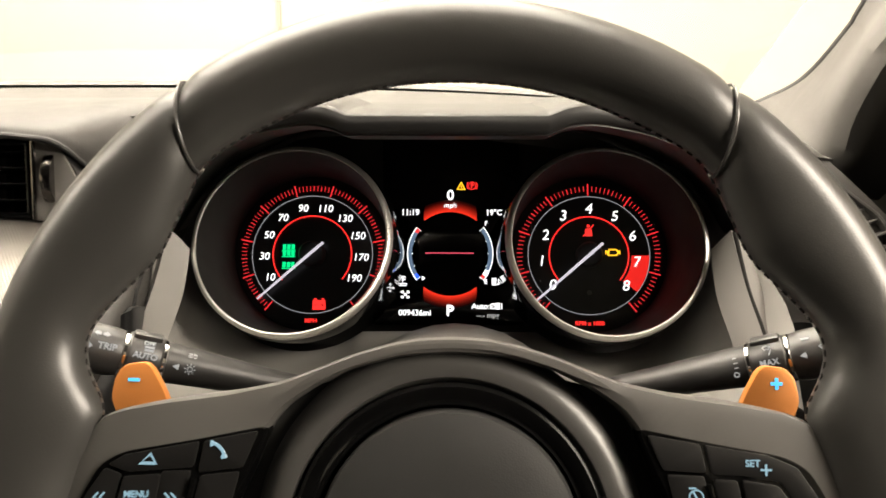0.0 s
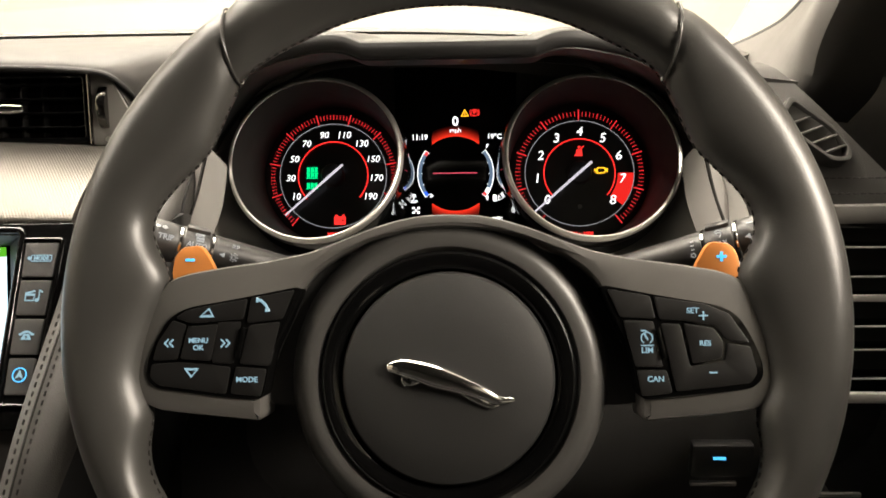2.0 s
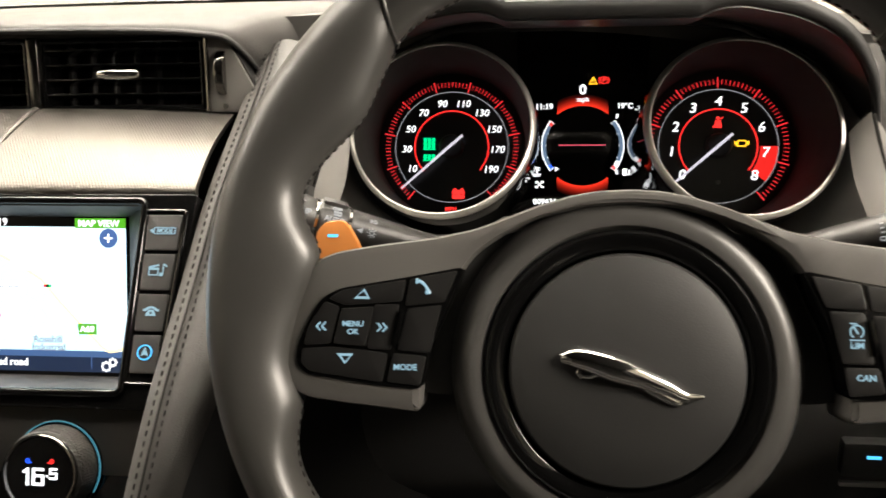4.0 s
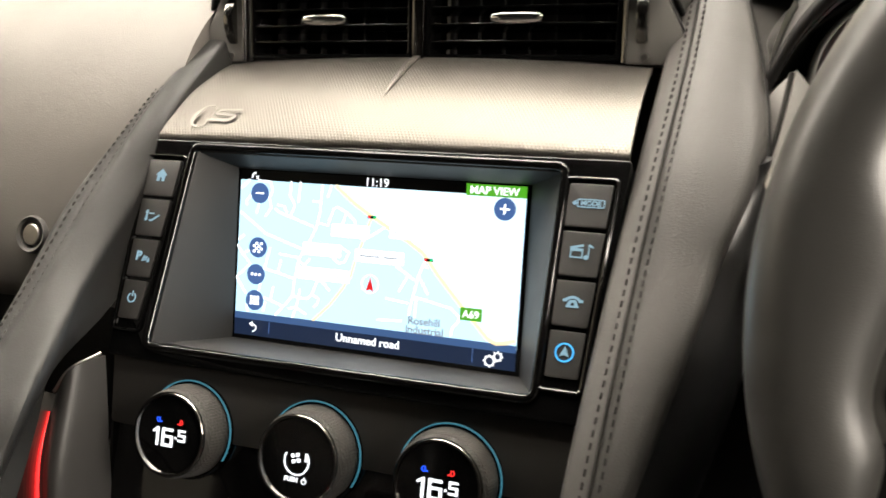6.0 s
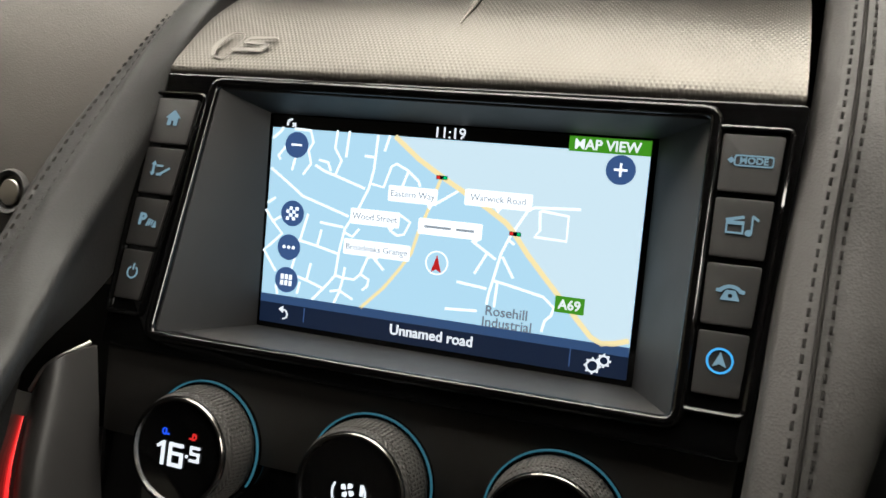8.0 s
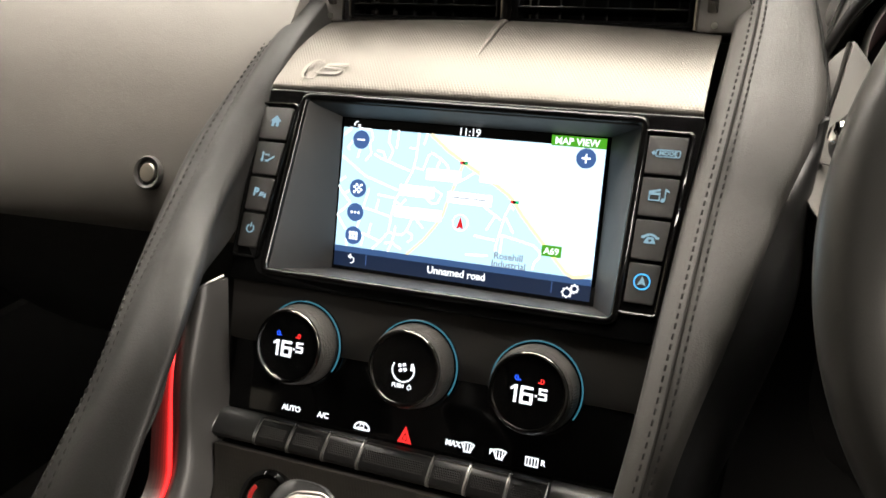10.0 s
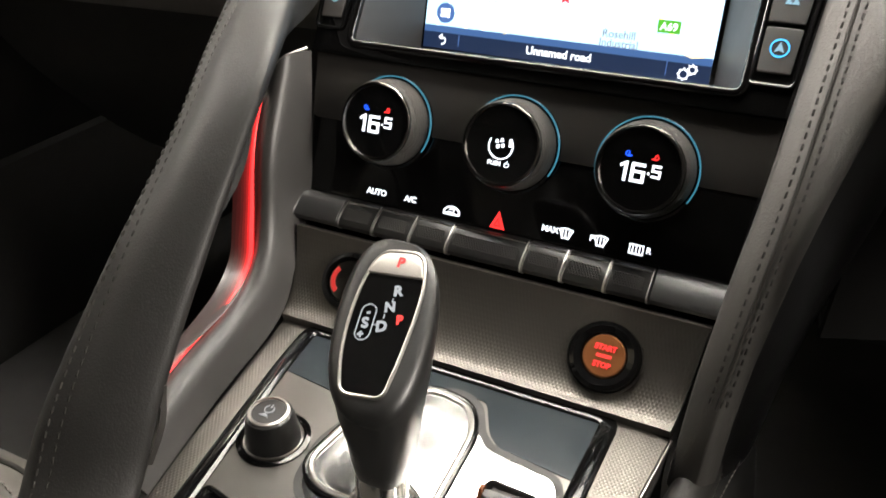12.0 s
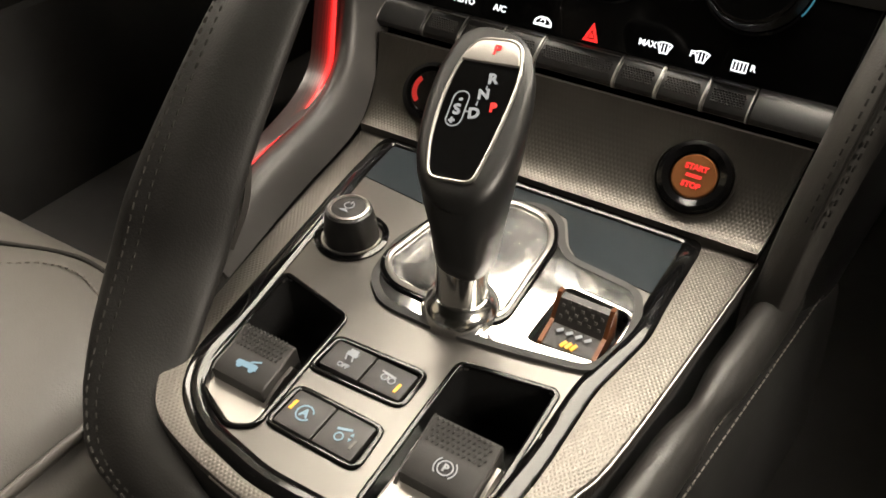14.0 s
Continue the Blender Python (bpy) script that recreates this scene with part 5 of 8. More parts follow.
inner = [D @ Vector((x, y, 0.0005)) for x, y in ((-DW - 0.003, -DH - 0.003), (DW + 0.003, -DH - 0.003), (DW + 0.003, DH + 0.003), (-DW - 0.003, DH + 0.003))]
outer = [S @ Vector((x, y, -0.0005)) for x, y in ((-0.1215, -0.1040), (0.1195, -0.1020), (0.1200, 0.0225), (-0.1200, 0.0235))]
for i in range(4):
    j = (i + 1) % 4
    part("recess_wall", sheet([[tuple(outer[i].lerp(outer[j], k)) for k in (0, 0.5, 1)], [tuple((outer[i].lerp(outer[j], k)).lerp(inner[i].lerp(inner[j], k), 0.5)) for k in (0, 0.5, 1)], [tuple(inner[i].lerp(inner[j], k)) for k in (0, 0.5, 1)]], 3, 3, 0.002), M_RECESS, unit, "matt black recess wall")
part("glass", plate(rect(2 * DW + 0.010, 2 * DH + 0.010), -0.004, 0.0), M_GLOSS, unit, "black glass", D, False)
M_MAP = glow("map_teal", (0.45, 0.67, 0.78), 1.7)
M_MAPGREY = glow("map_grey", (0.62, 0.75, 0.79), 1.7)
M_ROAD = glow("map_road", (0.88, 0.95, 0.95), 2.2)
M_MAIN = glow("map_main_road", (1.0, 0.80, 0.40), 1.6)
M_BAR = glow("map_bar", (0.012, 0.028, 0.075), 0.7)
M_BARTOP = glow("map_bar_edge", (0.06, 0.13, 0.30), 0.9)
M_ROUND = glow("map_round_key", (0.075, 0.15, 0.36), 1.0)
M_SIGN = glow("map_sign_green", (0.10, 0.45, 0.02), 1.0)
M_LABEL = glow("map_label", (0.95, 0.97, 0.97), 2.2)
M_LABELTEXT = glow("map_label_text", (0.42, 0.45, 0.48), 1.2)
M_TEXTGREY = glow("map_text_grey", (0.28, 0.33, 0.38), 1.0)
disp = part("display", plate(rect(2 * DW, 0.0915, 0, 0.0030), 0.0, 0.0003), M_MAP, unit, "lit navigation map", D, False)
OX, OY = 0.0048, 0.0065  # the map is laid out from a corner of the unit


def lit(name, bm, mat, z=0.0, x=0.0, y=0.0, turn=0.0):
    return part(name, moved(bm, x, y, z, turn), mat, disp, "", D @ Matrix.Translation((OX, OY, 0)), False)


def road(pts, w, mat=None, z=0.00035):
    line = [(p[0], p[1], z) for p in pts]
    return lit("road", sweep(line, [(-w / 2, 0), (w / 2, 0), (w / 2, 0.0001), (-w / 2, 0.0001)], (0, 0, 1)), mat or M_ROAD)


X1, Y1 = 0.0930, 0.0420
lit("map_area", plate([(-0.0310, Y1), (X1, Y1), (X1, -0.0440), (0.0805, -0.0465), (0.0592, -0.0280), (0.0332, 0.0009), (-0.0051, 0.0238)], 0.0003, 0.00034), M_MAPGREY)
road(((-0.0321, 0.0420), (-0.018, 0.0314), (-0.0051, 0.0238), (0.0195, 0.0107), (0.0294, 0.0046), (0.0332, 0.0009), (0.0412, -0.0091), (0.0592, -0.0280), (0.0749, -0.0439), (0.0801, -0.0462), (0.0861, -0.0453), (0.0926, -0.0431)), 0.0026, M_MAIN, 0.0005)
road(((-0.0059, 0.0230), (-0.0103, 0.0094), (-0.0154, -0.0044), (-0.0182, -0.0154), (-0.0239, -0.0242), (-0.0318, -0.0347), (-0.0438, -0.0467)), 0.0017, M_MAIN, 0.0005)
for pts in (
        ((-0.1024, 0.0364), (-0.0977, 0.0403), (-0.0963, 0.0426)),
        ((-0.0939, 0.0329), (-0.0983, 0.0275), (-0.0969, 0.0256)),
        ((-0.0897, 0.0421), (-0.0801, 0.0418), (-0.078, 0.0358), (-0.0805, 0.0314), (-0.0786, 0.0246), (-0.0829, 0.0187)),
        ((-0.0879, 0.0276), (-0.0896, 0.0204)),
        ((-0.0644, 0.0429), (-0.0652, 0.0338), (-0.061, 0.0277), (-0.064, 0.02)),
        ((-0.0576, 0.043), (-0.0586, 0.0295)),
        ((-0.0415, 0.042), (-0.0424, 0.0243), (-0.0445, 0.0146), (-0.0494, 0.0038), (-0.0561, -0.007), (-0.0585, -0.0198), (-0.0596, -0.0317), (-0.0639, -0.0372), (-0.0726, -0.0468)),
        ((-0.0481, 0.031), (-0.0429, 0.0308)),
        ((-0.035, 0.0423), (-0.0373, 0.0341)),
        ((-0.076, 0.0242), (-0.0704, 0.0215), (-0.0624, 0.0193), (-0.0466, 0.0145)),
        ((-0.0741, 0.0271), (-0.0686, 0.0261), (-0.0667, 0.0218))):
    road(pts, 0.00125)
for pts in (
        ((-0.1021, 0.0207), (-0.0906, 0.0133), (-0.082, 0.0075), (-0.0706, 0.0042), (-0.0545, -0.0005)),
        ((-0.0439, 0.0174), (-0.0363, 0.0161), (-0.0328, 0.0269), (-0.03, 0.0284), (-0.0239, 0.0256), (-0.0177, 0.0208), (-0.0166, 0.0182)),
        ((-0.0233, 0.0257), (-0.0261, 0.0174)),
        ((-0.0076, 0.0104), (0.0038, 0.0179)),
        ((-0.1029, 0.002), (-0.0982, 0.0053)),
        ((-0.1036, -0.0015), (-0.0988, -0.0074), (-0.0927, -0.0134), (-0.0994, -0.0199), (-0.1032, -0.0231), (-0.095, -0.0338)),
        ((-0.0988, -0.0074), (-0.0941, -0.0044)),
        ((-0.078, -0.0015), (-0.0817, -0.0157)),
        ((-0.0827, -0.0158), (-0.0719, -0.0176), (-0.059, -0.0204)),
        ((-0.0695, -0.0089), (-0.0713, -0.0175)),
        ((-0.0707, -0.0051), (-0.0634, -0.0058), (-0.0571, -0.0063)),
        ((-0.056, -0.0089), (-0.0515, -0.0107), (-0.0479, -0.0062)),
        ((-0.0263, 0.0032), (-0.0202, 0.0), (-0.0231, -0.0065), (-0.0268, -0.0074), (-0.0299, -0.0058))):
    road(pts, 0.00125)
for pts in (
        ((-0.0841, -0.0254), (-0.0858, -0.0327)),
        ((-0.0743, -0.0271), (-0.0761, -0.0364)),
        ((-0.0817, -0.0351), (-0.0761, -0.0364), (-0.0662, -0.0395)),
        ((-0.0799, -0.0377), (-0.0813, -0.0442)),
        ((-0.0944, -0.0409), (-0.093, -0.046)),
        ((-0.0596, -0.0317), (-0.0549, -0.0325), (-0.0487, -0.0326), (-0.0453, -0.0294), (-0.0421, -0.0208), (-0.0392, -0.0196), (-0.0326, -0.0257)),
        ((-0.0544, -0.0269), (-0.0549, -0.0325), (-0.0567, -0.0405), (-0.0593, -0.0465)),
        ((-0.0453, -0.0294), (-0.0405, -0.0316), (-0.0409, -0.035), (-0.0437, -0.0375)),
        ((-0.062, -0.0404), (-0.0568, -0.0392), (-0.0487, -0.0429)),
        ((0.0337, 0.0017), (0.0393, 0.0116), (0.0425, 0.0134), (0.0644, 0.0146)),
        ((0.0452, 0.0121), (0.046, 0.0029), (0.0435, -0.0004), (0.0591, -0.0009), (0.059, 0.0109), (0.0457, 0.0122)),
        ((0.0325, 0.0003), (0.0281, -0.0105), (0.0253, -0.0237), (0.0238, -0.0304), (0.0232, -0.0357))):
    road(pts, 0.00125)
for pts in (
        ((0.029, -0.0116), (0.0352, -0.0213)),
        ((0.0128, -0.0056), (0.0257, -0.0133)),
        ((0.0214, -0.0104), (0.0156, -0.0215)),
        ((0.007, -0.0265), (0.0225, -0.028)),
        ((0.0253, -0.0237), (0.0321, -0.0247), (0.0508, -0.0283), (0.0563, -0.0327), (0.0554, -0.0366), (0.0526, -0.0395), (0.0515, -0.0448)),
        ((0.0276, -0.0248), (0.0271, -0.0365)),
        ((0.0021, -0.0406), (0.0186, -0.0395)),
        ((0.0309, -0.003), (0.0343, -0.0052))):
    road(pts, 0.00125)
for x, y, w, tip, words in ((-0.0201, 0.0136, 0.0264, 0.0096, "Eastern Way"), (-0.0397, 0.0002, 0.0274, 0.0092, "Wood Street"), (0.0010, -0.0011, 0.0334, 0.0136, ""), (-0.0374, -0.0158, 0.0370, 0.0, "Broadoaks Grange"), (0.0242, 0.0154, 0.0338, 0.0005, "Warwick Road")):
    lit("map_label", plate(fillet(rect(w, 0.0080, x, y), 0.0008, 2), 0.0005, 0.0007), M_LABEL)
    lit("map_label", plate([(x + tip - 0.0018, y - 0.0039), (x + tip, y - 0.0064), (x + tip + 0.0018, y - 0.0039)], 0.0005, 0.0007), M_LABEL)
    if words:
        lit("lettering", letters(words, 0.0046), M_LABELTEXT, 0.0008, x, y)
    else:
        for bx, bw in ((-0.19, 0.42), (0.24, 0.28)):
            lit("label_bar", box(w * bw, 0.0012, 0.0002, 0, (x + w * bx, y, 0.0008)), M_LABELTEXT)
lit("top_bar", plate(rect(2 * DW, 0.0065, -0.0048, 0.0455), 0, 0.0003), M_DIAL)
lit("status_bar", plate(rect(2 * DW, 0.0130, -0.0048, -0.0550), 0.0003, 0.0005), M_BAR)
lit("status_bar_edge", plate(rect(2 * DW, 0.0045, -0.0048, -0.0485), 0.0004, 0.0006), M_BARTOP)
lit("lettering", letters("11:19", 0.0076, 0.0), M_WHITE, 0.0006, -0.0034, 0.0452)
lit("lettering", letters("Unnamed road", 0.0074, 0.0001), M_WHITE, 0.0007, -0.0041, -0.0553)
lit("sign", plate(rect(0.0375, 0.0070, 0.0745, 0.0448), 0.0003, 0.0005), M_SIGN)
lit("lettering", letters("MAP VIEW", 0.0066, 0.0001), M_WHITE, 0.0007, 0.0735, 0.0445)
lit("sign", plate(rect(0.0140, 0.0078, 0.0637, -0.0305), 0.0006, 0.0008), M_SIGN)
lit("lettering", letters("A69", 0.0064, 0.0001), M_WHITE, 0.001, 0.0637, -0.0307)
lit("lettering", letters("Rosehill", 0.0068, 0.0001), M_TEXTGREY, 0.0006, 0.0336, -0.0386)
lit("lettering", letters("Industrial", 0.0068, 0.0001), M_TEXTGREY, 0.0006, 0.0342, -0.0442)
for x, y, words in ((-0.0876, 0.0338, "-"), (0.0806, 0.0343, "+"), (-0.0872, -0.0022, "flag"), (-0.0879, -0.0202, "..."), (-0.0880, -0.0376, "grid")):
    lit("round_key", plate(circle(0.0068, 28, x, y), 0.0005, 0.0008), M_ROUND)
    if words == "...":
        for k in (-1, 0, 1):
            lit("key_dot", plate(circle(0.0009, 12, x + 0.0028 * k, y), 0.0008, 0.001), M_LABEL)
    elif words in "+-":
        lit("key_sign", box(0.006, 0.0010, 0.0002, 0, (x, y, 0.0009)), M_LABEL)
        if words == "+":
            lit("key_sign", box(0.0010, 0.006, 0.0002, 0, (x, y, 0.0009)), M_LABEL)
    else:
        n = 4 if words == "flag" else 3
        for a in range(n):
            for b in range(n if n == 4 else 2):
                if n == 3 or (a + b) % 2 == 0:
                    lit("key_sign", box(0.0017, 0.0017 if n == 4 else 0.0026, 0.0002, 0, (x + (a - (n - 1) / 2) * (0.0018 if n == 4 else 0.0025), y + (b - (1.5 if n == 4 else 0.5)) * (0.0018 if n == 4 else 0.0032), 0.0009)), M_LABEL)
lit("own_place", arc(0.0054, 0.0060, 0, 360, 0.0006, 0.0008, 32, -0.0042, -0.0186), M_LABEL)
lit("own_place", plate([(-0.0070, -0.0235), (-0.0042, -0.0218), (-0.0014, -0.0235), (-0.0042, -0.0145)], 0.0006, 0.0009), glow("map_arrow", (0.85, 0.02, 0.02), 1.0))
for x, y in ((-0.0054, 0.0236), (0.0343, 0.0)):
    lit("signal_icon", box(0.0058, 0.0020, 0.0003, 0, (x, y, 0.0008)), M_DIAL)
    lit("signal_icon", box(0.0016, 0.0014, 0.0002, 0, (x - 0.0018, y, 0.001)), M_RED)
    lit("signal_icon", box(0.0016, 0.0014, 0.0002, 0, (x + 0.0018, y, 0.001)), M_GREEN)
lit("call_icon", arc(0.0018, 0.0028, 80, 200, 0.0005, 0.0008, 12, -0.0915, 0.0445), M_WHITE)
lit("call_icon", moved(merged([box(0.0028, 0.0007, 0.0003), box(0.0007, 0.0028, 0.0003)]), -0.0900, 0.0440, 0.0006, 45), M_WHITE)
lit("back_icon", merged([arc(0.0020, 0.0027, -100, 110, 0.0005, 0.0008, 18, -0.0884, -0.0562), plate([(-0.0914, -0.0537), (-0.0886, -0.0518), (-0.0886, -0.0556)], 0.0005, 0.0008)]), M_WHITE)
lit("fine_line", box(0.0005, 0.0075, 0.0003, 0, (-0.0760, -0.0550, 0.0006)), M_ROUND)
lit("fine_line", box(0.0005, 0.0085, 0.0003, 0, (0.0663, -0.0550, 0.0006)), M_ROUND)
for x, y, r in ((0.0772, -0.0572, 0.0024), (0.0822, -0.0540, 0.0018)):
    lit("gear_icon", merged([arc(r, r + 0.0008, 0, 360, 0.0005, 0.0008, 24, x, y)] + [box(0.0009, 0.0009, 0.0003, 0, (x + (r + 0.0011) * math.cos(k * 0.785), y + (r + 0.0011) * math.sin(k * 0.785), 0.0006)) for k in range(8)]), M_WHITE)


def side_icon(parent, kind, x, y, z):
    """Small lit picture on a side key."""
    add = lambda bm, mat=M_ICE: part("icon", moved(bm, x, y, z), mat, parent, "", S, False)
    if kind == "house":
        add(merged([plate([(-0.0045, 0.0005), (0, 0.0048), (0.0045, 0.0005)], 0, 0.0003), plate([(-0.0030, 0.0005), (-0.003, -0.0035), (-0.0008, -0.0035), (-0.0008, -0.001), (0.0008, -0.001), (0.0008, -0.0035), (0.003, -0.0035), (0.003, 0.0005)], 0, 0.0003)]))
    elif kind == "air":
        add(merged([box(0.0012, 0.006, 0.0003, 0, (-0.004, 0, 0)), plate([(-0.0055, 0.002), (-0.0025, 0.002), (-0.004, 0.004)], 0, 0.0003), plate([(-0.0055, -0.002), (-0.004, -0.004), (-0.0025, -0.002)], 0, 0.0003), moved(box(0.0065, 0.0012, 0.0003), 0.003, -0.0012, 0, 35), moved(box(0.003, 0.0012, 0.0003), 0.0, -0.003, 0, 0), moved(box(0.004, 0.0010, 0.0003), -0.0005, 0.0015, 0, 0)]))
    elif kind == "park":
        part("icon", moved(letters("P", 0.0082, 0.0003), x - 0.0025, y, z), M_ICE, parent, "", S)
        add(merged([moved(box(0.0007, 0.004 - 0.0006 * k, 0.0003), 0.0012 + 0.0013 * k, -0.0012, 0, -18) for k in range(3)] + [plate([(0.0042, -0.0035), (0.0065, -0.0035), (0.0058, 0.0)], 0, 0.0003)]))
    elif kind == "power":
        add(merged([arc(0.0024, 0.0032, 120, 420, 0, 0.0003, 28), box(0.0008, 0.0032, 0.0003, 0, (0, 0.0028, 0))]))
    elif kind == "mode":
        add(plate(fillet(rect(0.0150, 0.0048, 0.0012, 0), 0.0012, 3), 0, 0.0003, (fillet(rect(0.0138, 0.0036, 0.0012, 0), 0.0008, 3),)))
        part("icon", moved(letters("MODE", 0.0038, 0.0001), x + 0.0012, y, z), M_ICE, parent, "", S)
        add(plate([(-0.0088, 0), (-0.0074, -0.0014), (-0.006, 0), (-0.0074, 0.0014)], 0, 0.0003))
    elif kind == "media":
        add(merged([plate(rect(0.0068, 0.0052, -0.0022, -0.0008), 0, 0.0003, (rect(0.0054, 0.0030, -0.0022, -0.0012),)), moved(box(0.007, 0.0012, 0.0003), -0.0024, 0.0028, 0, 14), arc(0.0, 0.0013, 0, 360, 0, 0.0003, 12, 0.0030, -0.0028), box(0.0007, 0.007, 0.0003, 0, (0.0041, 0.0006, 0)), moved(box(0.003, 0.001, 0.0003), 0.0052, 0.0034, 0, -35)]))
    elif kind == "phone":
        add(merged([plate([(-0.0036, -0.0032), (0.0036, -0.0032), (0.0018, 0.0008), (-0.0018, 0.0008)], 0, 0.0003, (circle(0.0009, 10, 0, -0.0014),)), arc(0.0042, 0.0056, 40, 140, 0, 0.0003, 16, 0, -0.0026), box(0.0022, 0.0014, 0.0003, 0, (-0.0042, 0.0005, 0)), box(0.0022, 0.0014, 0.0003, 0, (0.0042, 0.0005, 0))]))
    elif kind == "nav":
        add(arc(0.0042, 0.0050, 0, 360, 0, 0.0003, 32), M_BLUE)
        add(plate([(-0.0026, -0.0024), (0, -0.0012), (0.0026, -0.0024), (0, 0.0034)], 0, 0.0003), M_ICE)


def key_column(s, icons):
    for k, kind in enumerate(icons):
        y1, y0 = 0.0142 - 0.0268 * k, 0.0142 - 0.0268 * k - 0.0243
        t1, t0 = (0.0142 - y1) / 0.107, (0.0142 - y0) / 0.107
        if s > 0:
            a1, a0, b1, b0 = 0.1250, 0.1250, 0.1486 - 0.0066 * t1, 0.1486 - 0.0066 * t0
        else:
            a1, a0, b1, b0 = 0.1282 + 0.0050 * t1, 0.1282 + 0.0050 * t0, 0.1530 - 0.0050 * t1, 0.1530 - 0.0050 * t0
        pts = [(s * a0, y0), (s * b0, y0), (s * b1, y1), (s * a1, y1)]
        if s < 0:
            pts = pts[::-1]
        k_ob = part("side_key", plate(fillet(pts, 0.0012, 3), -0.001, 0.0016, (), 0.0006), M_KEY, unit, "dark plastic side key with a pale icon", S)
        side_icon(k_ob, kind, s * (a0 + b0 + a1 + b1) / 4, (y0 + y1) / 2 + 0.001, 0.0018)

    rim = [(0.1222, -0.0972), (0.1446, -0.0972), (0.1512, 0.0170), (0.1222, 0.0170)] if s > 0 else [(-0.1500, -0.0972), (-0.1302, -0.0972), (-0.1252, 0.0170), (-0.1552, 0.0170)]
    part("key_tray_rim", sweep([(x, y, 0.0006) for x, y in fillet(rim, 0.003, 4)], oval(0.0013, 0.0018, 8), (0, 0, 1), False, True), M_GLOSS, unit, "gloss rim round the side keys", S)


key_column(-1, ("house", "air", "park", "power"))
key_column(1, ("mode", "media", "phone", "nav"))

# climate panel
K = plane_frame((CX, 0.3699, 0.7337), 21.8)
climate = thing("climate_control_unit", (CX, 0.37, 0.73), "gloss black climate control unit with three lit rotary knobs", "climate control")
part("panel", plate(fillet([(-0.1425, -0.078), (0.1370, -0.078), (0.1455, 0.048), (-0.149, 0.048)], 0.003, 3), -0.02, 0.0, (), 0.001), M_GLOSS, climate, "gloss black panel", K)
part("upper_band", plate(fillet([(-0.1455, -0.004), (0.1425, -0.004), (0.1450, 0.0440), (-0.1485, 0.0440)], 0.003, 3), -0.001, 0.0008, (), 0.0004), M_BAND, climate, "satin black band", K)


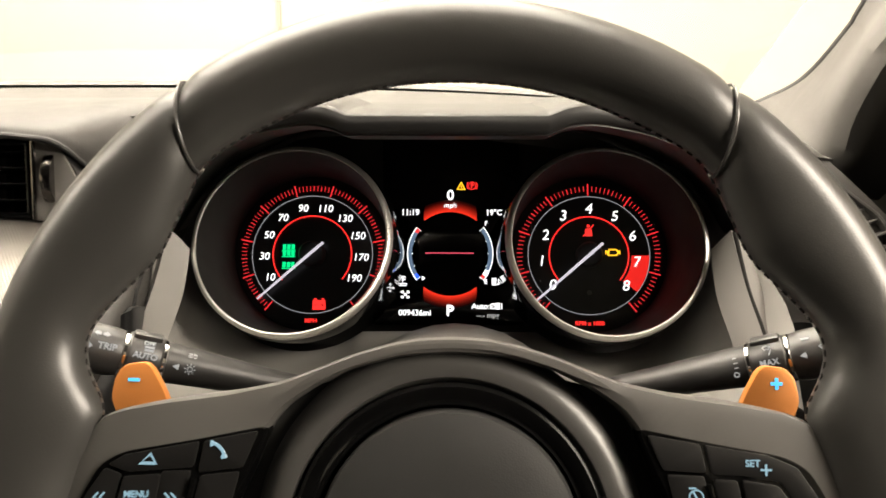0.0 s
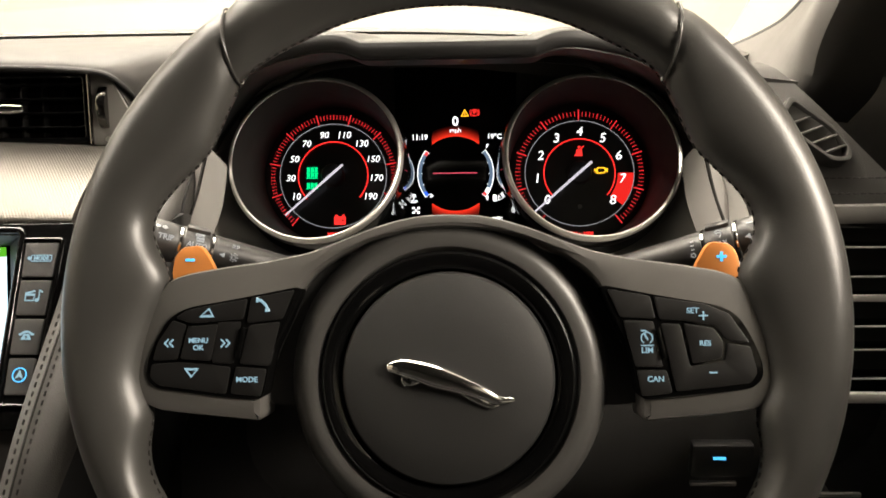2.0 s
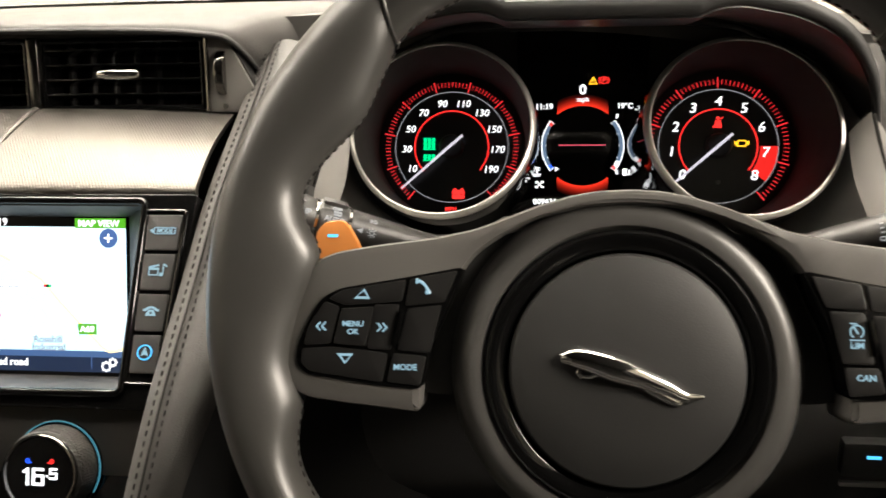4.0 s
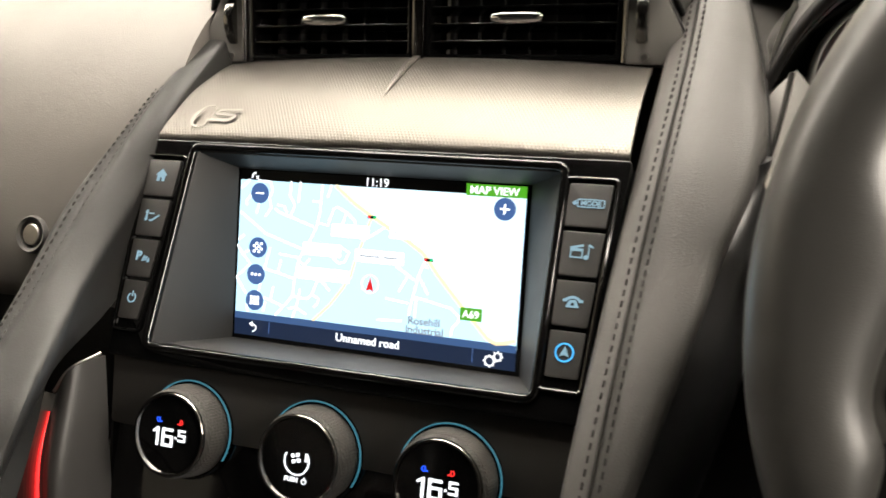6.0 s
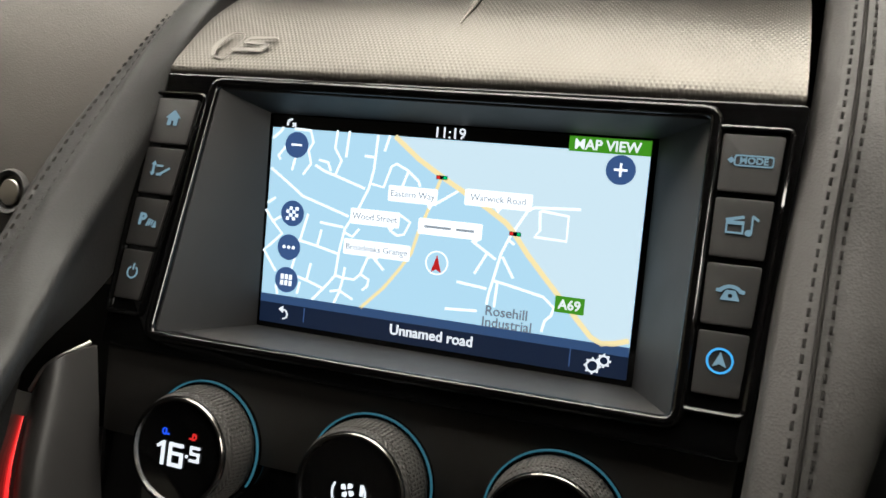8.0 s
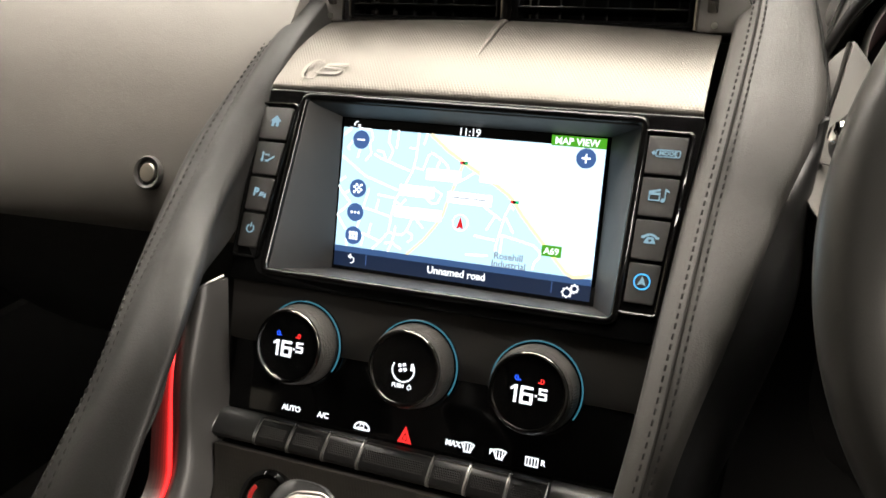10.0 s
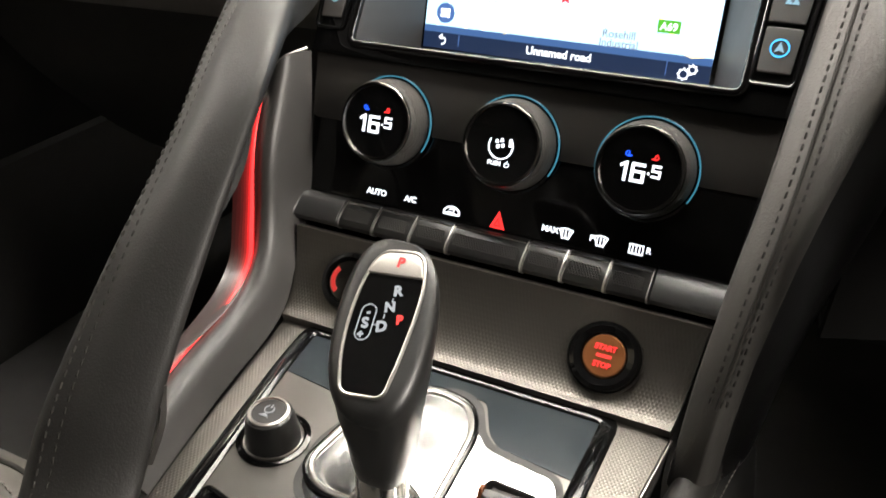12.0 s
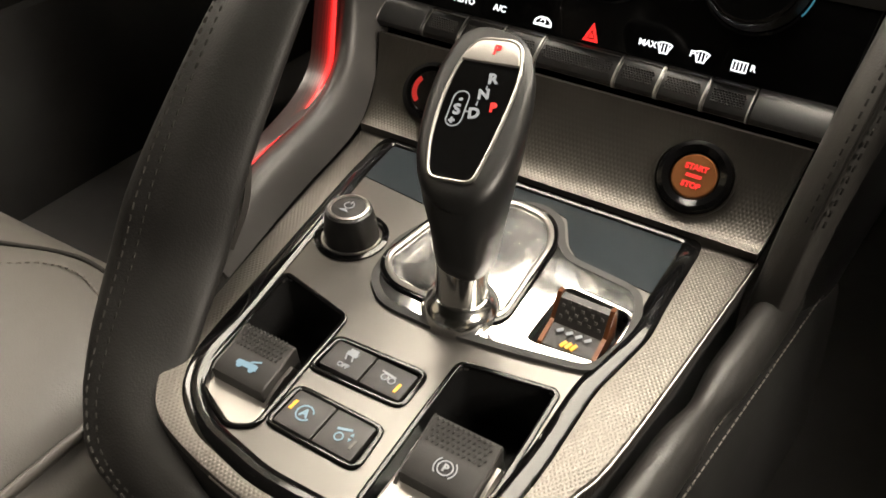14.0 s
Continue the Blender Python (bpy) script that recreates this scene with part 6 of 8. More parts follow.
def knob(x, y, kind, label):
    F = K @ Matrix.Translation((x, y, 0.0)) @ Matrix.Diagonal((0.95, 0.95, 1, 1))
    kn = part("rotary_knob", lathe([(0.0288, 0.001), (0.0284, 0.006), (0.0268, 0.019), (0.0258, 0.0210)], 64, closed=False), M_KNURL, climate, label, F)
    part("base_ring", lathe([(0.0312, 0.0), (0.0312, 0.0026), (0.0298, 0.0036), (0.0284, 0.0024)], 56, closed=False), M_GLOSS, kn, "gloss base ring", F)
    part("light_ring", arc(0.0303, 0.0311, -30, 205, 0.0030, 0.0040, 60), M_CYANRING, kn, "thin cyan light ring", F)
    n = 90
    part("knurling", merged([moved(box(0.0006, 0.0009, 0.012, 0.0, (0.0278, 0, 0.0115), Matrix.Rotation(radians(-7), 4, "Y")), 0, 0, 0, 360 * k / n) for k in range(n)]), M_SOFT, kn, "", F)["kind"] = "stuff"
    part("front_ring", lathe([(0.0258, 0.0205), (0.0257, 0.0222), (0.0250, 0.0230), (0.0238, 0.0228), (0.0230, 0.0212)], 64, closed=False), M_DARKCHROME, kn, "bright front ring", F)
    part("face", lathe([(0.0235, 0.0170), (0.0233, 0.0212), (0.0005, 0.0216)], 56), M_GLOSS, kn, "black glass face", F)

    def on(bm, mat, dx=0.0, dy=0.0, turn=0.0):
        bm.transform(Matrix.Diagonal((0.9, 0.9, 1, 1)))
        part("digit", moved(bm, dx * 0.9, dy * 0.9, 0.0219, turn), mat, kn, "", F, False)

    if kind == "temp":
        on(plate([(0.0004, -0.0062), (0.0024, -0.0062), (0.0024, 0.0062), (0.0008, 0.0062), (-0.0028, 0.0036), (-0.0018, 0.0023), (0.0004, 0.0038)], 0, 0.0003), M_WHITE, -0.0102, -0.002)
        on(plate(fillet([(-0.0046, -0.0062), (0.0046, -0.0062), (0.0046, 0.0016), (-0.0026, 0.0016), (-0.0026, 0.0043), (0.0044, 0.0043), (0.0044, 0.0062), (-0.0046, 0.0062)], 0.0006, 2), 0, 0.0003, (rect(0.0050, 0.0042, 0.0, -0.0022),)), M_WHITE, -0.0008, -0.002)
        on(box(0.0014, 0.0014, 0.0003), M_WHITE, 0.0058, -0.0014)
        on(plate(fillet([(-0.0030, -0.0040), (0.0030, -0.0040), (0.0030, 0.0009), (-0.0016, 0.0009), (-0.0016, 0.0027), (0.0029, 0.0027), (0.0029, 0.0041), (-0.0030, 0.0041), (-0.0030, -0.0005), (0.0016, -0.0005), (0.0016, -0.0026), (-0.0030, -0.0026)], 0.0003, 2), 0, 0.0003), M_WHITE, 0.0106, 0.0004)
        on(merged([arc(0.0012, 0.0019, 100, 300, 0, 0.0003, 16), box(0.0008, 0.003, 0.0003, 0, (0.0005, 0, 0)), box(0.0024, 0.0008, 0.0003, 0, (0.0014, -0.0012, 0))]), M_DEEPBLUE, -0.0088, 0.0092)
        on(merged([arc(0.0012, 0.0019, -120, 80, 0, 0.0003, 16), box(0.0008, 0.003, 0.0003, 0, (-0.0005, 0, 0)), box(0.0024, 0.0008, 0.0003, 0, (-0.0014, -0.0012, 0))]), M_RED, 0.0088, 0.0092)
    else:
        on(arc(0.0082, 0.0092, 150, 400, 0, 0.0003, 36), M_WHITE, 0, -0.001)
        for a in (40, 130, 220, 310):
            on(plate(fillet([(0.0004, 0.0004), (0.0030, -0.0006), (0.0040, 0.0012), (0.0022, 0.0026)], 0.0008, 3), 0, 0.0003), M_WHITE, -0.0008, 0.0008, a)
        on(box(0.0018, 0.0052, 0.0003), M_WHITE, 0.0066, 0.0020)
        on(letters("PUSH", 0.0040, 0.0001), M_WHITE, -0.0030, -0.0130)
        on(merged([arc(0.0013, 0.0018, 120, 420, 0, 0.0003, 16), box(0.0005, 0.002, 0.0003, 0, (0, 0.0016, 0))]), M_WHITE, 0.0062, -0.0130)
    return kn


KN = ((-0.0858, "temp", "round climate knob showing a lit 16.5 degrees"), (-0.0015, "fan", "round fan knob with a lit fan symbol"), (0.0795, "temp", "round climate knob showing a lit 16.5 degrees"))
for x, kind, lab in KN:
    knob(x, 0.0005, kind, lab)

KEYX = (-0.1075, -0.0812, -0.0544, -0.0286, 0.0208, 0.0455, 0.0715, 0.0965)
keys = thing("climate_keys", (CX, 0.345, 0.67), "row of black knurled toggle keys under the climate panel", "keys")


def ledge(x0, x1, name, lab=""):
    """One toggle: a slanted top pad with a rolled front lip."""
    w = x1 - x0 - 0.0012
    m = (x0 + x1) / 2
    prof = [(-0.0535, 0.0004), (-0.0545, 0.0060), (-0.0575, 0.0092), (-0.0655, 0.0150), (-0.0690, 0.0158), (-0.0716, 0.0140), (-0.0724, 0.0100), (-0.0724, 0.0)]
    bm = loft([[(m + s * w / 2, y, z) for y, z in prof] for s in (-1, 1)], True, True)
    bmesh.ops.bevel(bm, geom=[e for e in bm.edges if e.calc_length() < 0.016], offset=0.0006, segments=1, affect="EDGES")
    return part(name, bm, M_KEYTOP if name == "key" else M_SMOKE, keys, lab, K)


for x0, x1 in zip(KEYX, KEYX[1:]):
    k_ob = ledge(x0, x1, "key")
    nx = max(6, int((x1 - x0 - 0.006) / 0.0017))
    part("grip_pad", merged([box(0.0010, 0.0010, 0.0007, 0.0, (x0 + 0.0035 + (x1 - x0 - 0.007) * (i + 0.5 * (j % 2)) / nx, -0.0588 - 0.0012 * j, 0.0104 + 0.00086 * j), Matrix.Rotation(radians(36), 4, "X") @ Matrix.Rotation(radians(45), 4, "Z")) for i in range(nx) for j in range(6)]), M_KEY, k_ob, "dimpled grip", K)["kind"] = "stuff"
    edge = ((-0.0546, 0.0064), (-0.0576, 0.0095), (-0.0655, 0.0153), (-0.0690, 0.0161), (-0.0718, 0.0143), (-0.0727, 0.0104))
    poly = list(edge) + [(y + 0.0006, z - 0.0014) for y, z in reversed(edge)]
    for xx in (x0 + 0.0007, x1 - 0.0007):
        part("bright_edge", loft([[(xx + dx, y, z) for y, z in poly] for dx in (-0.00045, 0.00045)], True, True), M_EDGELINE, k_ob, "thin satin metal edge", K)
    part("top_line", box(x1 - x0 - 0.004, 0.0006, 0.0006, 0.0, ((x0 + x1) / 2, -0.0550, 0.0068)), M_SATIN, k_ob, "", K, False)
ledge(-0.1425, KEYX[0], "end_piece")
ledge(KEYX[-1], 0.1365, "end_piece")


def caption(words, x, y, size, mat=M_WHITE):
    return part("caption", moved(letters(words, size, 0.00012), x, y, 0.0004), mat, climate, "", K)


caption("AUTO", -0.0898, -0.0455, 0.0052)
caption("A/C", -0.0648, -0.0455, 0.0052)
caption("MAX", 0.0300, -0.0449, 0.0048)
caption("F", 0.0556, -0.0447, 0.0048)
caption("R", 0.0893, -0.0450, 0.0048)
part("caption", plate(fillet([(-0.041, -0.0495), (-0.029, -0.0495), (-0.0295, -0.0462), (-0.0325, -0.0440), (-0.0375, -0.0440), (-0.0405, -0.0462)], 0.001, 3), 0.0002, 0.0006, (fillet([(-0.0398, -0.0484), (-0.0302, -0.0484), (-0.0305, -0.0465), (-0.0330, -0.0450), (-0.0370, -0.0450), (-0.0395, -0.0465)], 0.0006, 3),)), M_WHITE, climate, "", K)
part("caption", merged([arc(0.0012, 0.0018, -90, 180, 0.0002, 0.0006, 14, -0.035, -0.0468), box(0.004, 0.0006, 0.0004, 0, (-0.036, -0.0480, 0.0004))]), M_WHITE, climate, "", K)
part("hazard_triangle", plate([(-0.0085, -0.0515), (0.0015, -0.0515), (-0.0035, -0.0405)], 0.0002, 0.0006, ([(-0.0058, -0.0500), (-0.0012, -0.0500), (-0.0035, -0.0447)],)), M_RED, climate, "lit red hazard triangle", K)
part("hazard_triangle", plate([(-0.0050, -0.0494), (-0.0020, -0.0494), (-0.0035, -0.0462)], 0.0002, 0.0006), M_RED, climate, "", K)
for x, kind in ((0.0400, "front"), (0.0612, "front"), (0.0822, "back")):
    if kind == "front":
        body = [arc(0.0085, 0.0093, 62, 118, 0.0002, 0.0006, 14, x, -0.0512), arc(0.0030, 0.0037, 55, 125, 0.0002, 0.0006, 12, x, -0.0512)]
        body += [moved(box(0.0008, 0.0056, 0.0004), x + s * 0.0030, -0.0456, 0.0004, -s * 25) for s in (-1, 1)]
    else:
        body = [plate(rect(0.0085, 0.0058, x, -0.0455), 0.0002, 0.0006, (rect(0.0071, 0.0044, x, -0.0455),))]
    body += [box(0.0007, 0.0052, 0.0004, 0, (x + 0.0020 * k, -0.0460, 0.0005)) for k in (-1, 0, 1)]
    part("caption", merged(body), M_WHITE, climate, "", K)

# ---- centre console ----
C = plane_frame((CX, 0.1, 0.612), 88.3)
console = thing("centre_console", (CX, 0.15, 0.55), "centre console with woven metal trim round a dark satin plate", "centre console")
EDGE = [(-0.1297, 0.192), (-0.117, 0.110), (-0.1030, 0.035), (-0.094, -0.010), (-0.0790, -0.0360), (-0.0560, -0.0480), (-0.0086, -0.0560), (0.040, -0.0550), (0.072, -0.0440), (0.092, -0.0180), (0.1030, 0.014), (0.1115, 0.050), (0.1262, 0.192)]
PANEL = [(-0.1060, 0.1905), (0.0935, 0.1905), (0.0925, 0.132), (0.0935, 0.111), (0.0845, 0.0665), (0.0835, 0.020), (0.0800, -0.012), (0.0640, -0.0330), (0.0350, -0.0430), (-0.0100, -0.0440), (-0.0480, -0.0370), (-0.0680, -0.0240), (-0.0775, -0.0060), (-0.0880, 0.058), (-0.1020, 0.150)]
outline = [tuple(p) for p in smooth_line(EDGE, 5)]
panel_s = fillet(PANEL, 0.009, 4)
part("trim", plate(outline, -0.012, 0.0, (panel_s,), 0.0022), M_TRIM, console, "grey woven metal trim frame", C)
FX = [-0.1290, -0.115, -0.09, -0.05, 0.0, 0.05, 0.09, 0.112, 0.1255]
front = [[(CX + x * (1 + k), y, z) for x in FX] for y, z, k in ((0.2905, 0.6174, 0.0), (0.2975, 0.6190, 0.006), (0.3060, 0.6245, 0.014), (0.3140, 0.6330, 0.024), (0.3215, 0.6450, 0.036), (0.3270, 0.6565, 0.048), (0.3310, 0.6680, 0.06))]
part("trim_slope", sheet(front, 5, 4, 0.006), M_TRIM, console, "woven metal slope up to the climate keys")
part("skirt", loft([[(CX + x * k, 0.1 + y * 1.0, z) for x, y in outline] for z, k in ((0.606, 0.995), (0.585, 0.99), (0.40, 1.05))], True, False), M_MATT, console, "black console side")
part("edge_line", sweep([(x * 1.002, y, -0.0030) for x, y in outline[28:]], oval(0.0007, 0.0007, 6), (0, 0, 1)), M_SATIN, console, "thin bright edge along the trim", C)
lipw = sweep([(x, y, 0.0002) for x, y in panel_s], [(-0.0052, -0.006), (0.0052, -0.006), (0.0052, 0.0), (0.0030, 0.0013), (-0.0030, 0.0013), (-0.0052, 0.0)], (0, 0, 1), False, True)
part("black_rim", lipw, M_GLOSS, console, "gloss black rim", C)
TRAY_L = [(-0.0810, 0.0577), (-0.0340, 0.0477), (-0.0285, -0.0260), (-0.0390, -0.0320), (-0.0700, -0.0190)]
TRAY_R = [(0.0285, 0.0509), (0.0755, 0.0590), (0.0765, -0.004), (0.0640, -0.0300), (0.0310, -0.0345)]
PAIR_A, PAIR_B = [(-0.0300, 0.0130), (0.0195, 0.0150), (0.0195, 0.0370), (-0.0295, 0.0350)], [(-0.0262, -0.0215), (0.0215, -0.0215), (0.0200, 0.0015), (-0.0262, 0.0015)]
SW = [(0.0480, 0.0790), (0.0850, 0.0830), (0.0855, 0.1200), (0.0490, 0.1225)]
holes = [fillet(h, 0.0045, 3) for h in (TRAY_L, TRAY_R, PAIR_A, PAIR_B)]
CHROME = [(-0.0400, 0.0780), (-0.0250, 0.0650), (0.0115, 0.0640), (0.0500, 0.0700), (0.0830, 0.0770), (0.0895, 0.1000), (0.0890, 0.1180), (0.0820, 0.1370), (0.0420, 0.1420), (0.0330, 0.1500), (0.0230, 0.1700), (0.0080, 0.1760), (-0.0150, 0.1660), (-0.0360, 0.1400), (-0.0450, 0.1080)]
chrome_s = fillet(CHROME, 0.008, 4)
part("plate", plate([(x * 0.97, (y - 0.07) * 0.975 + 0.07) for x, y in panel_s], -0.004, -0.0008, (*holes, chrome_s), 0.0004), M_PLATE, console, "dark satin plate", C, False)
part("glass_field", plate(fillet([(-0.1000, 0.150), (-0.1035, 0.1880), (0.0910, 0.1880), (0.0900, 0.140), (0.0440, 0.1455), (0.0360, 0.1530), (0.0250, 0.1745), (0.0070, 0.1775), (-0.0170, 0.1700), (-0.0390, 0.1430)], 0.003, 3), -0.0008, -0.0002, (), 0.0002), M_FIELD, console, "dark glossy upper field", C, False)
for h in (TRAY_L, TRAY_R, PAIR_A, PAIR_B):
    hs = fillet(h, 0.0045, 4)
    deep = 0.036 if h in (TRAY_L, TRAY_R) else 0.007
    part("well" if deep > 0.01 else "switch_well", loft([[(x, y, -0.001) for x, y in hs], [(x * 0.999, y * 0.999, -deep) for x, y in hs]], True, False), M_WELL_LIT, console, "gloss black well, lightened for the light inside it", C)
    part("well_floor", plate(hs, -deep - 0.002, -deep), M_WELL_LIT, console, "", C)
    part("well_lip", sweep([(x, y, -0.0004) for x, y in hs], oval(0.0016, 0.0011, 8), (0, 0, 1), False, True), M_GLOSS, console, "", C)

# chrome selector plate with its raised dish
part("selector_plate", plate(chrome_s, -0.006, 0.0012, (fillet(SW, 0.005, 4),), 0.0010), M_CHROME, console, "polished chrome selector plate", C, False)
part("black_gap", sweep([(x, y, 0.0) for x, y in chrome_s], [(-0.0022, -0.004), (0.0022, -0.004), (0.0022, 0.0014), (-0.0022, 0.0014)], (0, 0, 1), False, True), M_MATT, console, "", C)
DISH = fillet([(-0.0445, 0.0900), (-0.0300, 0.0765), (0.0230, 0.0735), (0.0345, 0.0830), (0.0310, 0.1500), (0.0200, 0.1690), (-0.0100, 0.1740), (-0.0380, 0.1380)], [0.012, 0.012, 0.012, 0.012, 0.014, 0.014, 0.014, 0.014], 6)
grow = lambda k, z: [(-0.004 + (x + 0.004) * k, 0.118 + (y - 0.118) * k, z) for x, y in DISH]
part("dish_lip", sweep(grow(0.985, 0.0020), oval(0.0017, 0.0013, 8), (0, 0, 1), False, True), M_GLOSS, console, "gloss black dish line", C)
part("dish_lip", sweep(grow(0.93, 0.0022), oval(0.0019, 0.0016, 8), (0, 0, 1), False, True), M_SATIN, console, "satin dish lip", C)
low = lambda k, z, tx=0.012, ty=0.080: [(tx + (x - tx) * k, ty + (y - ty) * k, z) for x, y, _ in grow(0.91, 0)]
part("dish", loft([grow(0.92, 0.0018), grow(0.86, 0.0014), low(0.55, 0.0030), low(0.34, 0.0046)], True, True), M_BRIGHT, console, "polished metal dish", C)

# gear selector
gear = thing("gear_selector", (-0.403, 0.18, 0.62), "black leather gear selector with a gloss face and lit letters", "gear selector")


def lever_ring(cx, cy, cz, w, d, tilt, n=36, p=2.8):
    t = radians(tilt)
    out = []
    for i in range(n):
        a = 2 * math.pi * i / n
        u = abs(math.cos(a)) ** (2 / p) * (1 if math.cos(a) >= 0 else -1)
        v = abs(math.sin(a)) ** (2 / p) * (1 if math.sin(a) >= 0 else -1)
        k = 1.0 - 0.10 * max(0, -v)
        out.append((cx + u * w * k - v * d * 0.19, cy + v * d * math.cos(t), cz + v * d * math.sin(t)))
    return out


part("collar", lathe([(0.0200, 0.0), (0.0198, 0.004), (0.0188, 0.0080), (0.0168, 0.0112), (0.0142, 0.0132), (0.0134, 0.0138)], 48, (-0.403, 0.181, 0.612)), M_BRIGHT, gear, "polished chrome ball collar")
part("neck", lathe([(0.0132, 0.012), (0.0130, 0.020), (0.0127, 0.032), (0.0124, 0.048)], 40, (-0.403, 0.1815, 0.612)), M_BRIGHT, gear, "bright metal neck")
GRIP = ((-0.4022, 0.1835, 0.6455, 0.0132, 0.0145, 0), (-0.4022, 0.1838, 0.6480, 0.0148, 0.0168, 0), (-0.4026, 0.1848, 0.657, 0.0160, 0.0195, 2), (-0.4035, 0.188, 0.670, 0.0180, 0.0236, 9), (-0.4068, 0.1950, 0.688, 0.0222, 0.0318, 21),
        (-0.4095, 0.2015, 0.7015, 0.0248, 0.0390, 29), (-0.4106, 0.2035, 0.7070, 0.0254, 0.0432, 31), (-0.4110, 0.2036, 0.7100, 0.0252, 0.0434, 31), (-0.4110, 0.2038, 0.7128, 0.0238, 0.0424, 31), (-0.4110, 0.2040, 0.7146, 0.0208, 0.0402, 31), (-0.4110, 0.2040, 0.7147, 0.0170, 0.0360, 31))
part("grip", loft([lever_ring(*g) for g in GRIP], True, True), M_LEVER, gear, "black leather grip")
yv = Vector((-0.0118, 0.066, 0.0398)).normalized()
zv = Vector((0, -0.5165, 0.856))
zv = (zv - yv * zv.dot(yv)).normalized()
xv = yv.cross(zv)
LV = Matrix.Identity(4)
for k in range(3):
    LV[k][0], LV[k][1], LV[k][2], LV[k][3] = xv[k], yv[k], zv[k], (-0.4110, 0.2040, 0.7143)[k]
FACE = fillet([(-0.0098, -0.0375), (0.0108, -0.0375), (0.0138, -0.018), (0.0158, 0.004), (0.0158, 0.020), (0.0118, 0.0352), (-0.0098, 0.0352), (-0.0150, 0.020), (-0.0165, 0.0), (-0.0148, -0.020)], [0.005, 0.005, 0.01, 0.01, 0.01, 0.007, 0.007, 0.01, 0.01, 0.01], 6)
part("bright_edge", sweep([(x, y, 0.0006) for x, y in FACE], oval(0.0009, 0.0010, 8), (0, 0, 1), False, True), M_SATIN, gear, "satin edge line", LV)
face = part("face", plate([(x * 0.97, y * 0.985) for x, y in FACE], -0.002, 0.0008, (), 0.0004), M_GLOSS, gear, "gloss black face", LV)
park = part("park_button", plate(fillet([(-0.0138, 0.0226), (0.0146, 0.0216), (0.0112, 0.0338), (-0.0092, 0.0338)], [0.001, 0.001, 0.006, 0.006], 5), 0.0, 0.0024, (), 0.0010), M_PARK, gear, "satin metal park button", LV)
part("lettering", moved(letters("P", 0.0072, 0.0001), 0.002, 0.0284, 0.0027), M_RED, park, "", LV)
for w, x, y, size, mat in (("R", 0.0038, 0.0142, 0.0080, M_PRINT), ("N", 0.0022, 0.0058, 0.0076, M_PRINT), ("D", 0.0008, -0.0042, 0.0080, M_PRINT), ("P", 0.0082, 0.0000, 0.0066, M_RED), ("S", -0.0072, -0.0034, 0.0080, M_PRINT), ("+", -0.0078, -0.0092, 0.0056, M_PRINT), ("-", -0.0070, 0.0024, 0.0056, M_PRINT)):
    part("lettering", moved(letters(w, size * 0.90, 0.00028), x * 1.05, y, 0.0011, 10), mat, face, "", LV)
part("lettering", merged([arc(0.0034, 0.0039, 0, 180, 0, 0.0003, 14, -0.0074, 0.0022), arc(0.0034, 0.0039, 180, 360, 0, 0.0003, 14, -0.0076, -0.0085), box(0.0005, 0.0107, 0.0003, 0, (-0.01115, -0.0032, 0.0001)), box(0.0005, 0.0107, 0.0003, 0, (-0.00385, -0.0032, 0.0001)), box(0.0022, 0.0005, 0.0003, 0, (-0.0027, -0.004, 0.0001)), box(0.0005, 0.0022, 0.0003, 0, (0.0025, 0.0090, 0.0001)), box(0.0005, 0.0022, 0.0003, 0, (0.0006, 0.0006, 0.0001))]), M_PRINT, face, "", LV).location.z += 0.0009

# start button and power socket on the slope
start = thing("start_button", (-0.335, 0.317, 0.639), "round copper start button in a gloss black ring", "start button")
ST = plane_frame((-0.3333, 0.3112, 0.6435), 43) @ Matrix.Scale(1.014, 4)
part("outer_ring", lathe([(0.0205, -0.008), (0.0205, 0.001), (0.0193, 0.0034), (0.0168, 0.0042), (0.0132, 0.0028), (0.0122, -0.002)], 56, closed=False), M_GLOSS, start, "gloss black ring", ST)
part("flange", lathe([(0.0212, -0.006), (0.0216, 0.0), (0.0209, 0.0010), (0.0205, -0.001)], 56, closed=False), M_TRIM, start, "", ST)
cap = part("cap", lathe([(0.0123, -0.004), (0.0121, 0.0018), (0.0112, 0.0026), (0.0005, 0.0028)], 48), M_COPPER, start, "copper button cap", ST)
for w, y in (("START", 0.0048), ("STOP", -0.0060)):
    part("lettering", moved(letters(w, 0.0042, 0.0002), 0, y * 0.9, 0.0031), M_RED, cap, "", ST)
part("lettering", box(0.0085, 0.0018, 0.0004, 0, (0, -0.0003, 0.0031)), M_RED, cap, "", ST, False)
socket = thing("power_socket", (-0.506, 0.318, 0.641), "black round power socket cap with a painted red reflection", "power socket")
SO = plane_frame((-0.5018, 0.3122, 0.6455), 43) @ Matrix.Scale(1.014, 4)
part("ring", lathe([(0.0200, -0.008), (0.0200, 0.001), (0.0180, 0.0060), (0.0150, 0.0075), (0.0142, 0.004)], 48, closed=False), M_GLOSS, socket, "gloss black ring", SO)
part("cap", lathe([(0.0142, -0.002), (0.0140, 0.0045), (0.0125, 0.0060), (0.0005, 0.0066)], 40), M_DARKCHROME, socket, "bright cap", SO)
# glowing arc that imitates a red reflection in the bright cap
part("mark", arc(0.0082, 0.0112, 140, 235, 0.0060, 0.0068, 16), M_RED_REFLECT, socket, "painted red reflection", SO)

